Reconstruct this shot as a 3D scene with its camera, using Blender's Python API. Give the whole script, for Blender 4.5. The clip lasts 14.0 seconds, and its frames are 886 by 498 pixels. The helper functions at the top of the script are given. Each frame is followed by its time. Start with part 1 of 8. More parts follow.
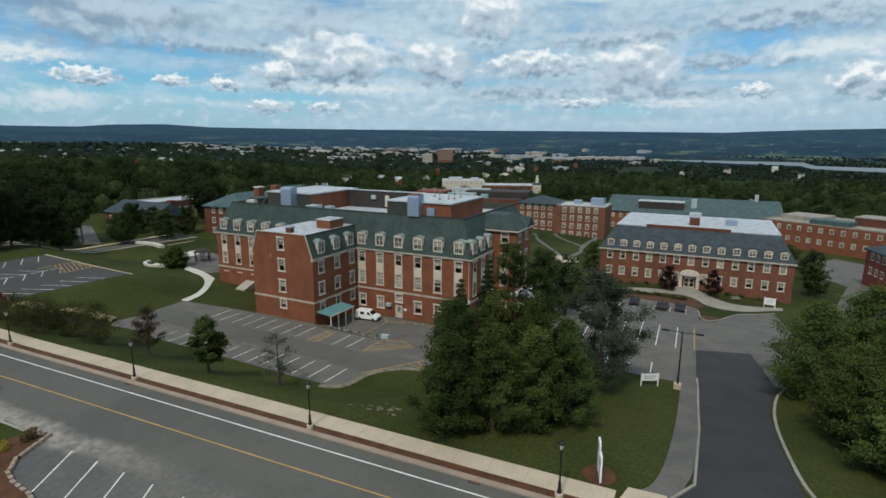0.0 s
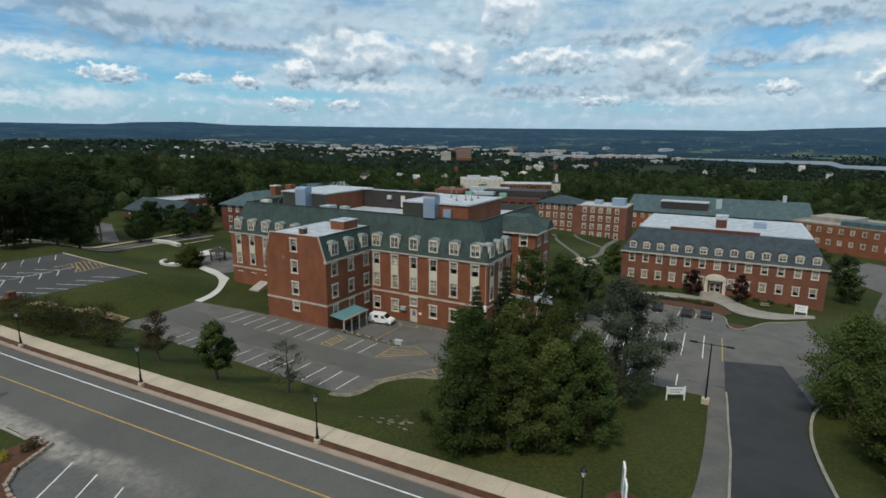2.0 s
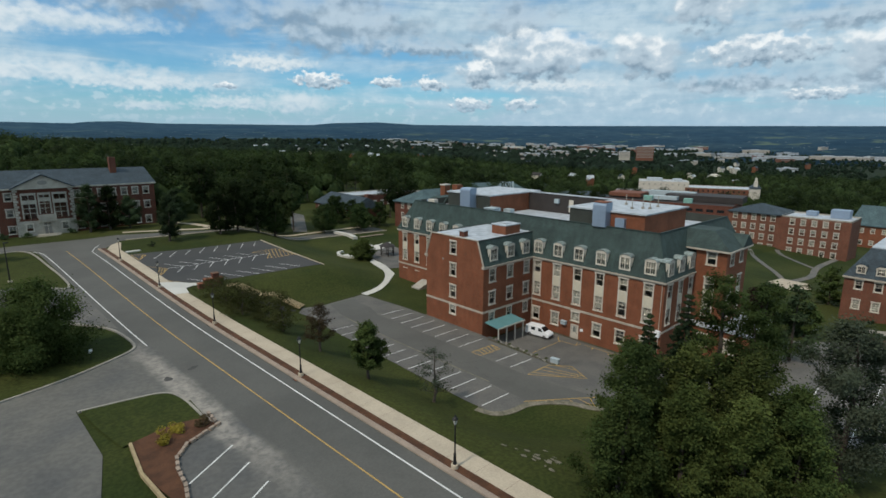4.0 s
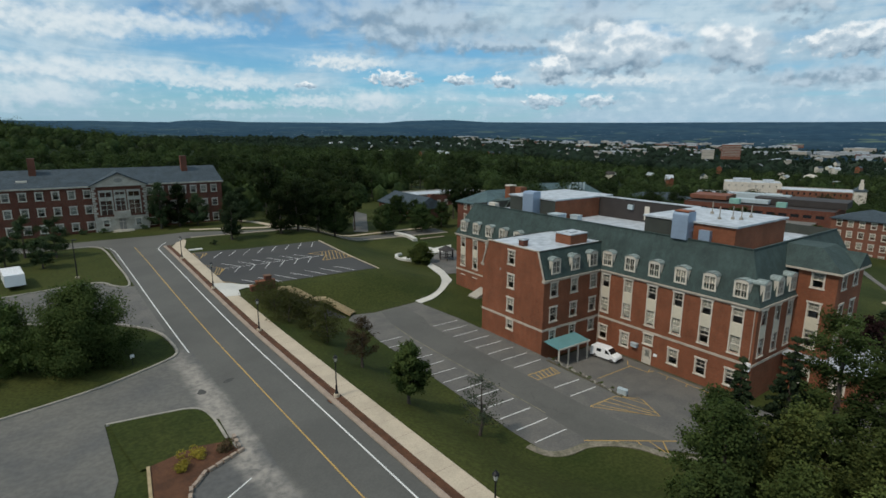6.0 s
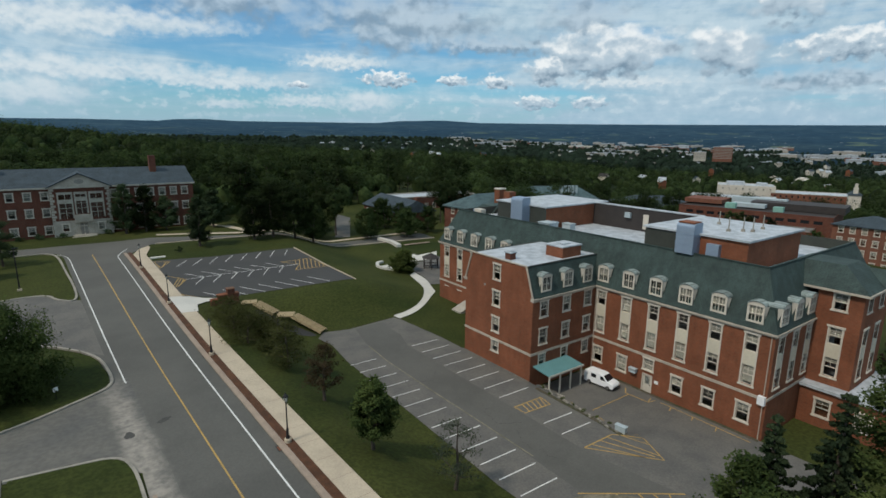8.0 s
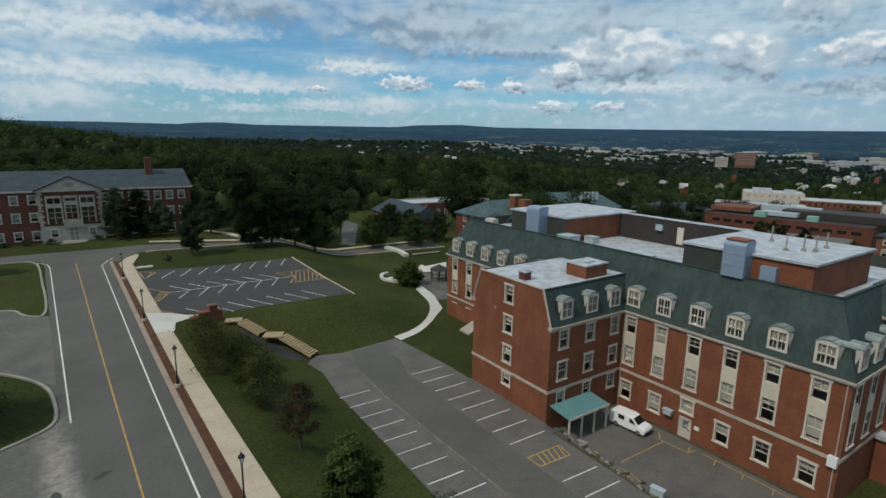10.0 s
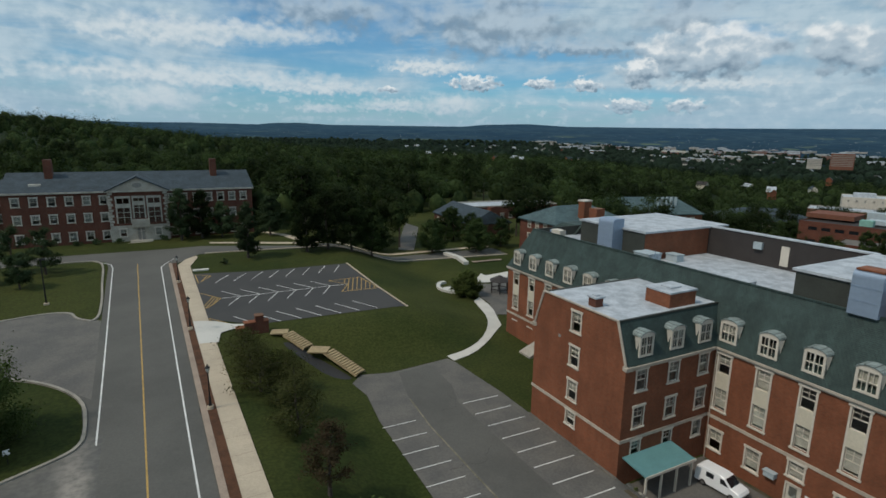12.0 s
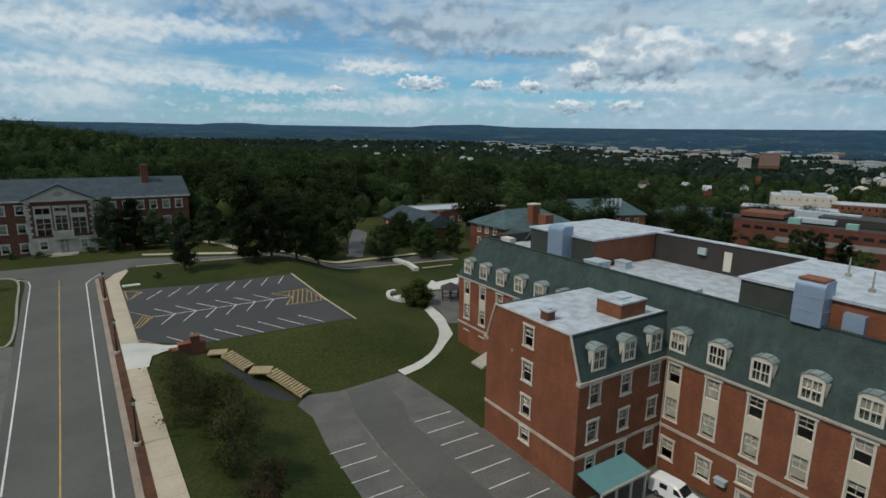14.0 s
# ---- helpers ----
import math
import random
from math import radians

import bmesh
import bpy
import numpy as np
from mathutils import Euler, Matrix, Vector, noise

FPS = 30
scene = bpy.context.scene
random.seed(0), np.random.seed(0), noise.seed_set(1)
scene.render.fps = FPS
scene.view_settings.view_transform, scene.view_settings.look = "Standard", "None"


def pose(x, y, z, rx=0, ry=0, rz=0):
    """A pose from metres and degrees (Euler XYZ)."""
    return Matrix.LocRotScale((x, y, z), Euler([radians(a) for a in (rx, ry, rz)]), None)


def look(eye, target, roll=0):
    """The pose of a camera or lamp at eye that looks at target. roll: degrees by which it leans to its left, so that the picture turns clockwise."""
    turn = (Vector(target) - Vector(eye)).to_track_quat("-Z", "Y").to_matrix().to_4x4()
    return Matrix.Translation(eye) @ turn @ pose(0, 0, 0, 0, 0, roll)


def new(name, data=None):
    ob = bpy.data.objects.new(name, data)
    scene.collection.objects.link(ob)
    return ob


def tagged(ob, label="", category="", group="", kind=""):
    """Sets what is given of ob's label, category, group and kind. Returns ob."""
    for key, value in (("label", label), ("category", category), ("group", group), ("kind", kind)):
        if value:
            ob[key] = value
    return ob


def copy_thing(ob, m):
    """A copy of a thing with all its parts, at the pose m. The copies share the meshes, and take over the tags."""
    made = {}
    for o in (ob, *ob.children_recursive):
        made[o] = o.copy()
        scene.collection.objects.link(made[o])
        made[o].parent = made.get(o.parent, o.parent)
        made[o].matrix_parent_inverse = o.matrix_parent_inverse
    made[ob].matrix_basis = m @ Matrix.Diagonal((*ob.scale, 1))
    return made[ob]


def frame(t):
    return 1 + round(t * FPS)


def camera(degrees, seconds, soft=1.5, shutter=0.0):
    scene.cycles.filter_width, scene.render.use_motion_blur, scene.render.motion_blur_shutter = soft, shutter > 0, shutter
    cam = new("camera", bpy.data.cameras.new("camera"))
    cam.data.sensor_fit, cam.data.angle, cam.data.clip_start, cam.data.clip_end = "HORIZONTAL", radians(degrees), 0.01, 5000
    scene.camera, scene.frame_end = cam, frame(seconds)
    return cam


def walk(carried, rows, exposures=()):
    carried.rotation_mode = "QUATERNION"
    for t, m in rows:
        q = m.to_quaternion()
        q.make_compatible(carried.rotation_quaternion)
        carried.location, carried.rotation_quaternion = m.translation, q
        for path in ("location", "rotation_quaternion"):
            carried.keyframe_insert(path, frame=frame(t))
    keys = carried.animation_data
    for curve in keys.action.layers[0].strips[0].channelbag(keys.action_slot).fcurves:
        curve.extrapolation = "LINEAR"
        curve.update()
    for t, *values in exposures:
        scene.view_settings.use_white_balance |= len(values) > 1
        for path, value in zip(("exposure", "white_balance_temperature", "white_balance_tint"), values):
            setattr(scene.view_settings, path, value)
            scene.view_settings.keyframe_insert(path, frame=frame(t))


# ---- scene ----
cam = camera(79.74, 14.0, soft=1.6)
PATH = [
    (0, (-61.950, -53.505, 28.350), (-60.1985, -52.6256, 27.9522), 0.27),
    (0.5, (-61.509, -53.430, 28.388), (-59.7641, -52.5354, 27.9924), 0.14),
    (1, (-61.100, -53.179, 28.450), (-59.3586, -52.2800, 28.0494), 0.19),
    (1.5, (-60.419, -52.888, 28.604), (-58.6794, -51.9875, 28.2004), 0.34),
    (2, (-59.549, -52.557, 28.626), (-57.8298, -51.6186, 28.2197), 0.36),
    (2.5, (-58.532, -52.220, 28.620), (-56.8481, -51.2200, 28.2129), 0.30),
    (3, (-57.436, -51.675, 28.686), (-55.8920, -50.4716, 28.2759), 0.16),
    (3.5, (-56.370, -51.065, 28.766), (-54.9058, -49.7666, 28.3534), 0.19),
    (4, (-55.143, -50.424, 28.875), (-53.8075, -48.9936, 28.4613), 0.27),
    (4.2, (-54.629, -50.147, 28.880), (-53.4414, -48.5925, 28.4662), 0.21),
    (6.3, (-48.759, -46.121, 29.257), (-47.6245, -44.5288, 28.8331), 0.17),
    (6.5, (-48.150, -45.631, 29.283), (-47.0098, -44.0438, 28.8586), 0.25),
    (7, (-46.566, -44.336, 29.334), (-45.4180, -42.7559, 28.9035), 0.39),
    (7.5, (-45.227, -43.039, 29.284), (-44.0729, -41.4624, 28.8558), 0.45),
    (8, (-43.627, -41.518, 29.170), (-42.4695, -39.9425, 28.7484), 0.57),
    (8.2, (-42.901, -40.890, 29.115), (-41.7442, -39.3146, 28.6912), 0.97),
    (10.3, (-36.358, -33.906, 28.618), (-35.2730, -32.2731, 28.2204), 0.68),
    (10.5, (-35.727, -33.147, 28.545), (-34.7819, -31.4281, 28.1568), 0.74),
    (11, (-34.488, -31.664, 28.539), (-33.6327, -29.8988, 28.1474), 0.66),
    (11.5, (-33.532, -30.530, 28.787), (-32.6525, -28.7786, 28.3876), 0.70),
    (12, (-32.865, -29.728, 29.148), (-31.9647, -27.9906, 28.7359), 0.79),
    (12.5, (-32.445, -29.124, 29.440), (-31.5321, -27.3947, 29.0191), 0.87),
    (13, (-32.070, -28.662, 29.619), (-31.1492, -26.9355, 29.2034), 0.88),
    (13.5, (-31.638, -28.137, 29.716), (-30.7099, -26.4128, 29.3096), 0.77),
    (14, (-31.447, -27.830, 29.998), (-30.3873, -26.1840, 29.5893), 0.74),
]
walk(cam, [(t, look(eye, target, roll)) for t, eye, target, roll in PATH], [(0.0, 0.04), (7.5, 0.0), (10.8, -0.17), (13.2, -0.20), (14.0, -0.16)])


# ---- world, sun, exposure ----
SUN_EL, SUN_AZ = radians(53), math.atan2(-1.0, -0.05)      # azimuth from +y towards +x
sun_dir = Vector((math.sin(SUN_AZ) * math.cos(SUN_EL), math.cos(SUN_AZ) * math.cos(SUN_EL), math.sin(SUN_EL)))
sun_data = bpy.data.lights.new("sun", "SUN")
sun_data.energy, sun_data.angle, sun_data.color = 2.15, radians(5), (1.0, 0.90, 0.76)
sun = new("sun", sun_data)
sun.matrix_world = look(sun_dir * 300, (0, 0, 0))
scene.view_settings.exposure = 0.0


class Nodes:
    """A small builder for node trees."""

    def __init__(self, tree):
        self.tree = tree

    def add(self, kind, inputs=None, **props):
        n = self.tree.nodes.new(kind)
        if "operation" in props:
            n.operation = props["operation"]
        if "noise_dimensions" in props:
            n.noise_dimensions = props["noise_dimensions"]
        if "data_type" in props:
            n.data_type = props["data_type"]
        if "blend_type" in props:
            n.blend_type = props["blend_type"]
        for k, v in (inputs or {}).items():
            self.put(n.inputs[k], v)
        return n

    def put(self, socket, v):
        if isinstance(v, bpy.types.NodeSocket):
            self.tree.links.new(v, socket)
        else:
            socket.default_value = v

    def math(self, op, a, b=0.0, c=0.0, clamp=False):
        n = self.add("ShaderNodeMath", {0: a, 1: b, 2: c}, operation=op)
        n.use_clamp = clamp
        return n.outputs[0]

    def vmath(self, op, a, b=(0, 0, 0)):
        return self.add("ShaderNodeVectorMath", {0: a, 1: b}, operation=op).outputs[0]

    def noise(self, vec, scale, detail=4.0, rough=0.55, distort=0.0):
        return self.add("ShaderNodeTexNoise", {"Vector": vec, "Scale": scale, "Detail": detail, "Roughness": rough,
                                               "Distortion": distort}).outputs["Fac"]

    def ramp(self, fac, a, b, lo=0.0, hi=1.0):
        n = self.add("ShaderNodeMapRange", {0: fac, 1: a, 2: b, 3: lo, 4: hi})
        n.interpolation_type = "SMOOTHSTEP"
        return n.outputs[0]

    def mix(self, fac, a, b, blend="MIX"):
        n = self.add("ShaderNodeMix", data_type="RGBA", blend_type=blend)
        self.put(n.inputs[0], fac)
        self.put(n.inputs[6], (*a, 1) if isinstance(a, tuple) and len(a) == 3 else a)
        self.put(n.inputs[7], (*b, 1) if isinstance(b, tuple) and len(b) == 3 else b)
        return n.outputs[2]

    def value_color(self, v):
        return self.add("ShaderNodeCombineColor", {0: v, 1: v, 2: v}).outputs[0]


def make_world():
    world = bpy.data.worlds.new("sky")
    scene.world = world
    world.use_nodes = True
    world.node_tree.nodes.clear()
    N = Nodes(world.node_tree)
    sky = N.add("ShaderNodeTexSky")
    sky.sky_type, sky.sun_disc = "NISHITA", False
    sky.sun_elevation, sky.sun_rotation = SUN_EL, SUN_AZ
    sky.air_density, sky.dust_density, sky.ozone_density = 1.0, 0.6, 1.5
    blue = N.vmath("MULTIPLY", sky.outputs[0], (0.044, 0.088, 0.112))
    way = N.add("ShaderNodeTexCoord").outputs["Generated"]
    xyz = N.add("ShaderNodeSeparateXYZ", {0: way})
    up = N.math("MAXIMUM", xyz.outputs[2], 0.0)
    el = N.math("ARCSINE", up)
    az = N.math("ARCTAN2", xyz.outputs[0], xyz.outputs[1])

    p = N.add("ShaderNodeCombineXYZ", {0: az, 1: el, 2: 0.0}).outputs[0]

    def billow(scale, lift):
        """Lumpy noise, how it pushes a cloud's edge about, and its relief lit from above."""
        q = N.vmath("MULTIPLY", p, (scale, scale * 1.25, 1.0))
        n = N.add("ShaderNodeTexNoise", {"Vector": q, "Scale": 1.0, "Detail": 4.0, "Roughness": 0.50, "Distortion": 0.0})
        above = N.noise(N.vmath("ADD", q, (-0.08, lift, 0.0)), 1.0, 3.0, 0.5, 0.25)
        push = N.vmath("MULTIPLY", N.vmath("SUBTRACT", n.outputs["Color"], (0.5, 0.5, 0.5)), (1.5, 1.9, 0.0))
        return n.outputs["Fac"], push, N.math("SUBTRACT", n.outputs["Fac"], above)

    big, mid, small = billow(24.0, 0.40), billow(44.0, 0.40), billow(80.0, 0.40)
    # a thin veil drawn out in streaks, open to the blue in the north, closed to the east
    gap = N.ramp(N.math("ABSOLUTE", N.math("SUBTRACT", az, 0.36)), 0.12, 0.62, 1.0, 0.0)
    streaks = N.noise(N.vmath("MULTIPLY", p, (3.4, 24.0, 1.0)), 1.0, 6.0, 0.58, 0.5)
    wide = N.noise(N.vmath("MULTIPLY", p, (3.0, 9.0, 1.0)), 1.0, 3.0, 0.5, 0.3)
    veil = N.ramp(N.math("SUBTRACT", N.math("MULTIPLY_ADD", wide, 0.55, N.math("MULTIPLY", streaks, 0.6)), N.math("MULTIPLY", gap, 0.13)), 0.36, 0.60, 0.15, 1.0)
    veil_c = N.mix(N.ramp(N.math("MULTIPLY_ADD", streaks, 0.6, N.math("MULTIPLY", mid[0], 0.4)), 0.38, 0.62), (0.335, 0.495, 0.615), (0.50, 0.645, 0.74))
    sky_c = N.mix(veil, blue, veil_c)
    # small far heaps everywhere low down, and heaped cover high overhead, out of view
    low = N.math("MULTIPLY", N.ramp(mid[0], 0.53, 0.66), N.math("MULTIPLY", N.ramp(el, 0.012, 0.03), N.ramp(el, 0.05, 0.10, 1.0, 0.0)))
    sky_c = N.mix(N.math("MULTIPLY", low, 0.4), sky_c, N.mix(N.ramp(mid[2], -0.06, 0.08), (0.30, 0.43, 0.55), (0.72, 0.80, 0.84)))
    over = N.math("MULTIPLY", N.ramp(big[0], 0.43, 0.60), N.ramp(el, 0.24, 0.36))
    sky_c = N.mix(N.math("MULTIPLY", over, 0.9), sky_c, N.mix(N.ramp(big[2], -0.07, 0.085), (0.22, 0.31, 0.40), (0.72, 0.80, 0.85)))

    def cloud(colour, row, kind):
        """One cloud: az, el, half width, half height. Heaps have lit tops, flat grey bases; sheets are soft and grey."""
        a0, e0, w, h = row[0], row[1], row[2] * 1.2, row[3] * 1.2
        n, push, relief = big if h > 0.034 else mid if h > 0.017 else small
        q = N.vmath("MULTIPLY", N.vmath("SUBTRACT", p, (a0, e0, 0.0)), (1 / w, 1 / h, 0.0))
        q = N.vmath("ADD", q, push)
        v = N.add("ShaderNodeSeparateXYZ", {0: q}).outputs[1]
        flat = N.math("MAXIMUM", N.math("MULTIPLY", v, -0.75), 0.0)
        r = N.math("ADD", N.add("ShaderNodeVectorMath", {0: q}, operation="LENGTH").outputs["Value"], flat)
        if kind == "heap":
            lit = N.math("MULTIPLY_ADD", relief, 2.2, v)
            body = N.mix(N.ramp(lit, -0.75, 0.15), (0.195, 0.29, 0.385), (0.46, 0.575, 0.665))
            body = N.mix(N.ramp(lit, 0.10, 0.80), body, (0.86, 0.905, 0.92))
            cover = N.ramp(r, 0.66, 1.10, 0.97, 0.0)
        elif kind == "white":
            body = N.mix(N.ramp(N.math("MULTIPLY_ADD", relief, 3.0, v), -0.9, 0.5), (0.46, 0.60, 0.70), (0.70, 0.78, 0.82))
            cover = N.ramp(r, 0.3, 1.3, 0.85, 0.0)
        else:
            body = N.mix(N.ramp(N.math("MULTIPLY_ADD", relief, 4.0, v), -0.8, 0.8), (0.235, 0.335, 0.43), (0.47, 0.59, 0.69))
            cover = N.ramp(r, 0.35, 1.25, 0.85, 0.0)
        return N.mix(cover, colour, body)

    for kind, rows in (("sheet", SHEETS), ("white", WISPS), ("heap", HEAPS)):
        for row in rows:
            sky_c = cloud(sky_c, row, kind)
    haze = N.ramp(el, 0.0, 0.085, 0.80, 0.0)
    out = N.mix(haze, sky_c, (0.34, 0.50, 0.63))
    bg = N.add("ShaderNodeBackground", {"Color": out, "Strength": 1.0})
    end = N.add("ShaderNodeOutputWorld")
    world.node_tree.links.new(bg.outputs[0], end.inputs[0])


# clouds in view as rows of azimuth, elevation, half width, half height, in radians
SHEETS = [(0.55, 0.178, 0.15, 0.055), (0.266, 0.202, 0.12, 0.032), (0.873, 0.192, 0.07, 0.034), (1.253, 0.082, 0.13, 0.016), (1.403, 0.170, 0.10, 0.026),
          (1.482, 0.077, 0.09, 0.016), (1.648, 0.182, 0.13, 0.028), (1.578, 0.124, 0.10, 0.018), (0.72, 0.150, 0.10, 0.020)]
WISPS = [(0.452, 0.1176, 0.064, 0.012), (0.436, 0.1196, 0.062, 0.013), (0.248, 0.0785, 0.094, 0.013), (0.059, 0.0893, 0.224, 0.018), (0.018, 0.1516, 0.13, 0.024),
         (0.148, 0.164, 0.13, 0.016), (-0.021, 0.05, 0.07, 0.022), (0.494, 0.0515, 0.05, 0.02), (0.255, 0.0456, 0.043, 0.010), (0.385, 0.0525, 0.06, 0.013),
         (1.717, 0.132, 0.08, 0.019), (1.50, 0.062, 0.07, 0.010), (0.95, 0.088, 0.10, 0.010)]
HEAPS = [(0.53, 0.0925, 0.042, 0.014), (0.925, 0.130, 0.095, 0.046), (1.185, 0.203, 0.060, 0.046), (1.10, 0.128, 0.048, 0.042), (1.271, 0.126, 0.080, 0.026),
         (1.443, 0.116, 0.070, 0.046), (1.765, 0.083, 0.050, 0.026), (0.80, 0.055, 0.036, 0.0135), (0.891, 0.0535, 0.030, 0.012), (0.377, 0.081, 0.017, 0.007),
         (0.728, 0.0895, 0.026, 0.014), (0.65, 0.092, 0.024, 0.010), (0.815, 0.106, 0.034, 0.024), (1.35, 0.065, 0.045, 0.010), (1.62, 0.078, 0.030, 0.012)]
make_world()


# ---- materials ----
def material(name, base, rough=0.8, var=0.2, scale=0.6, fine=9.0, bump=0.25, metal=0.0, tint=None, spec=0.4, hue=None):
    """A surface with stains (scale) and grain (fine); tint: a second colour that the stains show."""
    m = bpy.data.materials.new(name)
    m.use_nodes = True
    m.node_tree.nodes.clear()
    N = Nodes(m.node_tree)
    pos = N.add("ShaderNodeNewGeometry").outputs["Position"]
    stain = N.noise(pos, scale, 5.0, 0.6)
    grain = N.noise(pos, fine, 4.0, 0.6)
    col = N.mix(N.ramp(stain, 0.35, 0.68), base, tint or tuple(c * (1 - var) for c in base))
    lum = N.ramp(grain, 0.3, 0.7, 1 - var * 0.7, 1 + var * 0.7)
    col = N.mix(1.0, col, N.value_color(lum), "MULTIPLY")
    if hue:
        rnd = N.add("ShaderNodeObjectInfo").outputs["Random"]
        col = N.mix(N.math("MULTIPLY", rnd, 0.8), col, hue)
    p = N.add("ShaderNodeBsdfPrincipled", {"Base Color": col, "Metallic": metal, "Specular IOR Level": spec})
    N.put(p.inputs["Roughness"], N.ramp(grain, 0.2, 0.8, max(rough - 0.08, 0.02), min(rough + 0.08, 1)))
    if bump:
        b = N.add("ShaderNodeBump", {"Strength": bump, "Distance": 0.02, "Height": grain})
        N.put(p.inputs["Normal"], b.outputs[0])
    end = N.add("ShaderNodeOutputMaterial")
    m.node_tree.links.new(p.outputs[0], end.inputs[0])
    return m


def dusty(m, dust):
    """Sand washed along the road's west edge by the driveway, mixed into the asphalt's colour."""
    N = Nodes(m.node_tree)
    p = [n for n in m.node_tree.nodes if n.type == "BSDF_PRINCIPLED"][0]
    base = p.inputs["Base Color"].links[0].from_socket
    pos = N.add("ShaderNodeNewGeometry").outputs["Position"]
    s = N.add("ShaderNodeSeparateXYZ", {0: pos})
    edge = N.math("ADD", N.math("MULTIPLY_ADD", s.outputs[1], 0.048, 40.3), s.outputs[0])
    wander = N.math("MULTIPLY_ADD", N.noise(pos, 0.22, 5.0, 0.6), 3.4, -1.7)
    near = N.ramp(N.math("ABSOLUTE", N.math("ADD", edge, wander)), 0.3, 1.9, 1.0, 0.0)
    span = N.math("MULTIPLY", N.ramp(s.outputs[1], -24, -6), N.ramp(s.outputs[1], 10, 24, 1.0, 0.0))
    f = N.math("MULTIPLY", N.math("MULTIPLY", near, span), N.ramp(N.noise(pos, 1.1, 5.0, 0.65), 0.25, 0.7, 0.15, 0.9))
    m.node_tree.links.new(N.mix(f, base, dust), p.inputs["Base Color"])


def brick_material(name, dark, light, mortar, size=0.075):
    m = bpy.data.materials.new(name)
    m.use_nodes = True
    m.node_tree.nodes.clear()
    N = Nodes(m.node_tree)
    pos = N.add("ShaderNodeNewGeometry").outputs["Position"]
    s = N.add("ShaderNodeSeparateXYZ", {0: pos})
    vec = N.add("ShaderNodeCombineXYZ", {0: N.math("ADD", s.outputs[0], s.outputs[1]), 1: s.outputs[2], 2: 0.0}).outputs[0]
    br = N.add("ShaderNodeTexBrick", {"Vector": vec, "Color1": (*dark, 1), "Color2": (*light, 1), "Mortar": (*mortar, 1),
                                      "Scale": 1.0, "Mortar Size": 0.006, "Bias": 0.0, "Brick Width": 0.215, "Row Height": size})
    stain = N.noise(pos, 0.35, 6.0, 0.6)
    streak = N.noise(N.vmath("MULTIPLY", pos, (1.6, 1.6, 0.25)), 1.1, 5.0, 0.65)
    lum = N.math("MULTIPLY", N.ramp(stain, 0.3, 0.7, 0.82, 1.12), N.ramp(streak, 0.3, 0.72, 1.06, 0.92))
    col = N.mix(1.0, br.outputs[0], N.value_color(lum), "MULTIPLY")
    p = N.add("ShaderNodeBsdfPrincipled", {"Base Color": col, "Roughness": 0.88, "Specular IOR Level": 0.25})
    b = N.add("ShaderNodeBump", {"Strength": 0.5, "Distance": 0.01, "Height": N.math("SUBTRACT", 1.0, br.outputs["Fac"])})
    N.put(p.inputs["Normal"], b.outputs[0])
    end = N.add("ShaderNodeOutputMaterial")
    m.node_tree.links.new(p.outputs[0], end.inputs[0])
    return m


def shingle_material(name, base, light, row=0.14):
    m = bpy.data.materials.new(name)
    m.use_nodes = True
    m.node_tree.nodes.clear()
    N = Nodes(m.node_tree)
    pos = N.add("ShaderNodeNewGeometry").outputs["Position"]
    s = N.add("ShaderNodeSeparateXYZ", {0: pos})
    vec = N.add("ShaderNodeCombineXYZ", {0: N.math("ADD", s.outputs[0], s.outputs[1]), 1: s.outputs[2], 2: 0.0}).outputs[0]
    br = N.add("ShaderNodeTexBrick", {"Vector": vec, "Color1": (*base, 1), "Color2": (*light, 1),
                                      "Mortar": (*[c * 0.45 for c in base], 1), "Scale": 1.0, "Mortar Size": 0.012,
                                      "Brick Width": 0.3, "Row Height": row})
    stain = N.noise(pos, 0.5, 6.0, 0.62)
    streak = N.noise(N.vmath("MULTIPLY", pos, (1.3, 1.3, 0.2)), 1.2, 5.0, 0.65)
    lum = N.math("MULTIPLY", N.ramp(stain, 0.3, 0.7, 0.8, 1.2), N.ramp(streak, 0.3, 0.72, 0.85, 1.18))
    col = N.mix(1.0, br.outputs[0], N.value_color(lum), "MULTIPLY")
    p = N.add("ShaderNodeBsdfPrincipled", {"Base Color": col, "Roughness": 0.75, "Specular IOR Level": 0.3})
    b = N.add("ShaderNodeBump", {"Strength": 0.4, "Distance": 0.01, "Height": br.outputs["Fac"]})
    N.put(p.inputs["Normal"], b.outputs[0])
    end = N.add("ShaderNodeOutputMaterial")
    m.node_tree.links.new(p.outputs[0], end.inputs[0])
    return m


def glass_material():
    m = bpy.data.materials.new("window glass")
    m.use_nodes = True
    p = m.node_tree.nodes["Principled BSDF"]
    p.inputs["Base Color"].default_value = (0.75, 0.8, 0.82, 1)
    p.inputs["Roughness"].default_value = 0.03
    p.inputs["Transmission Weight"].default_value = 1.0
    p.inputs["IOR"].default_value = 1.45
    return m


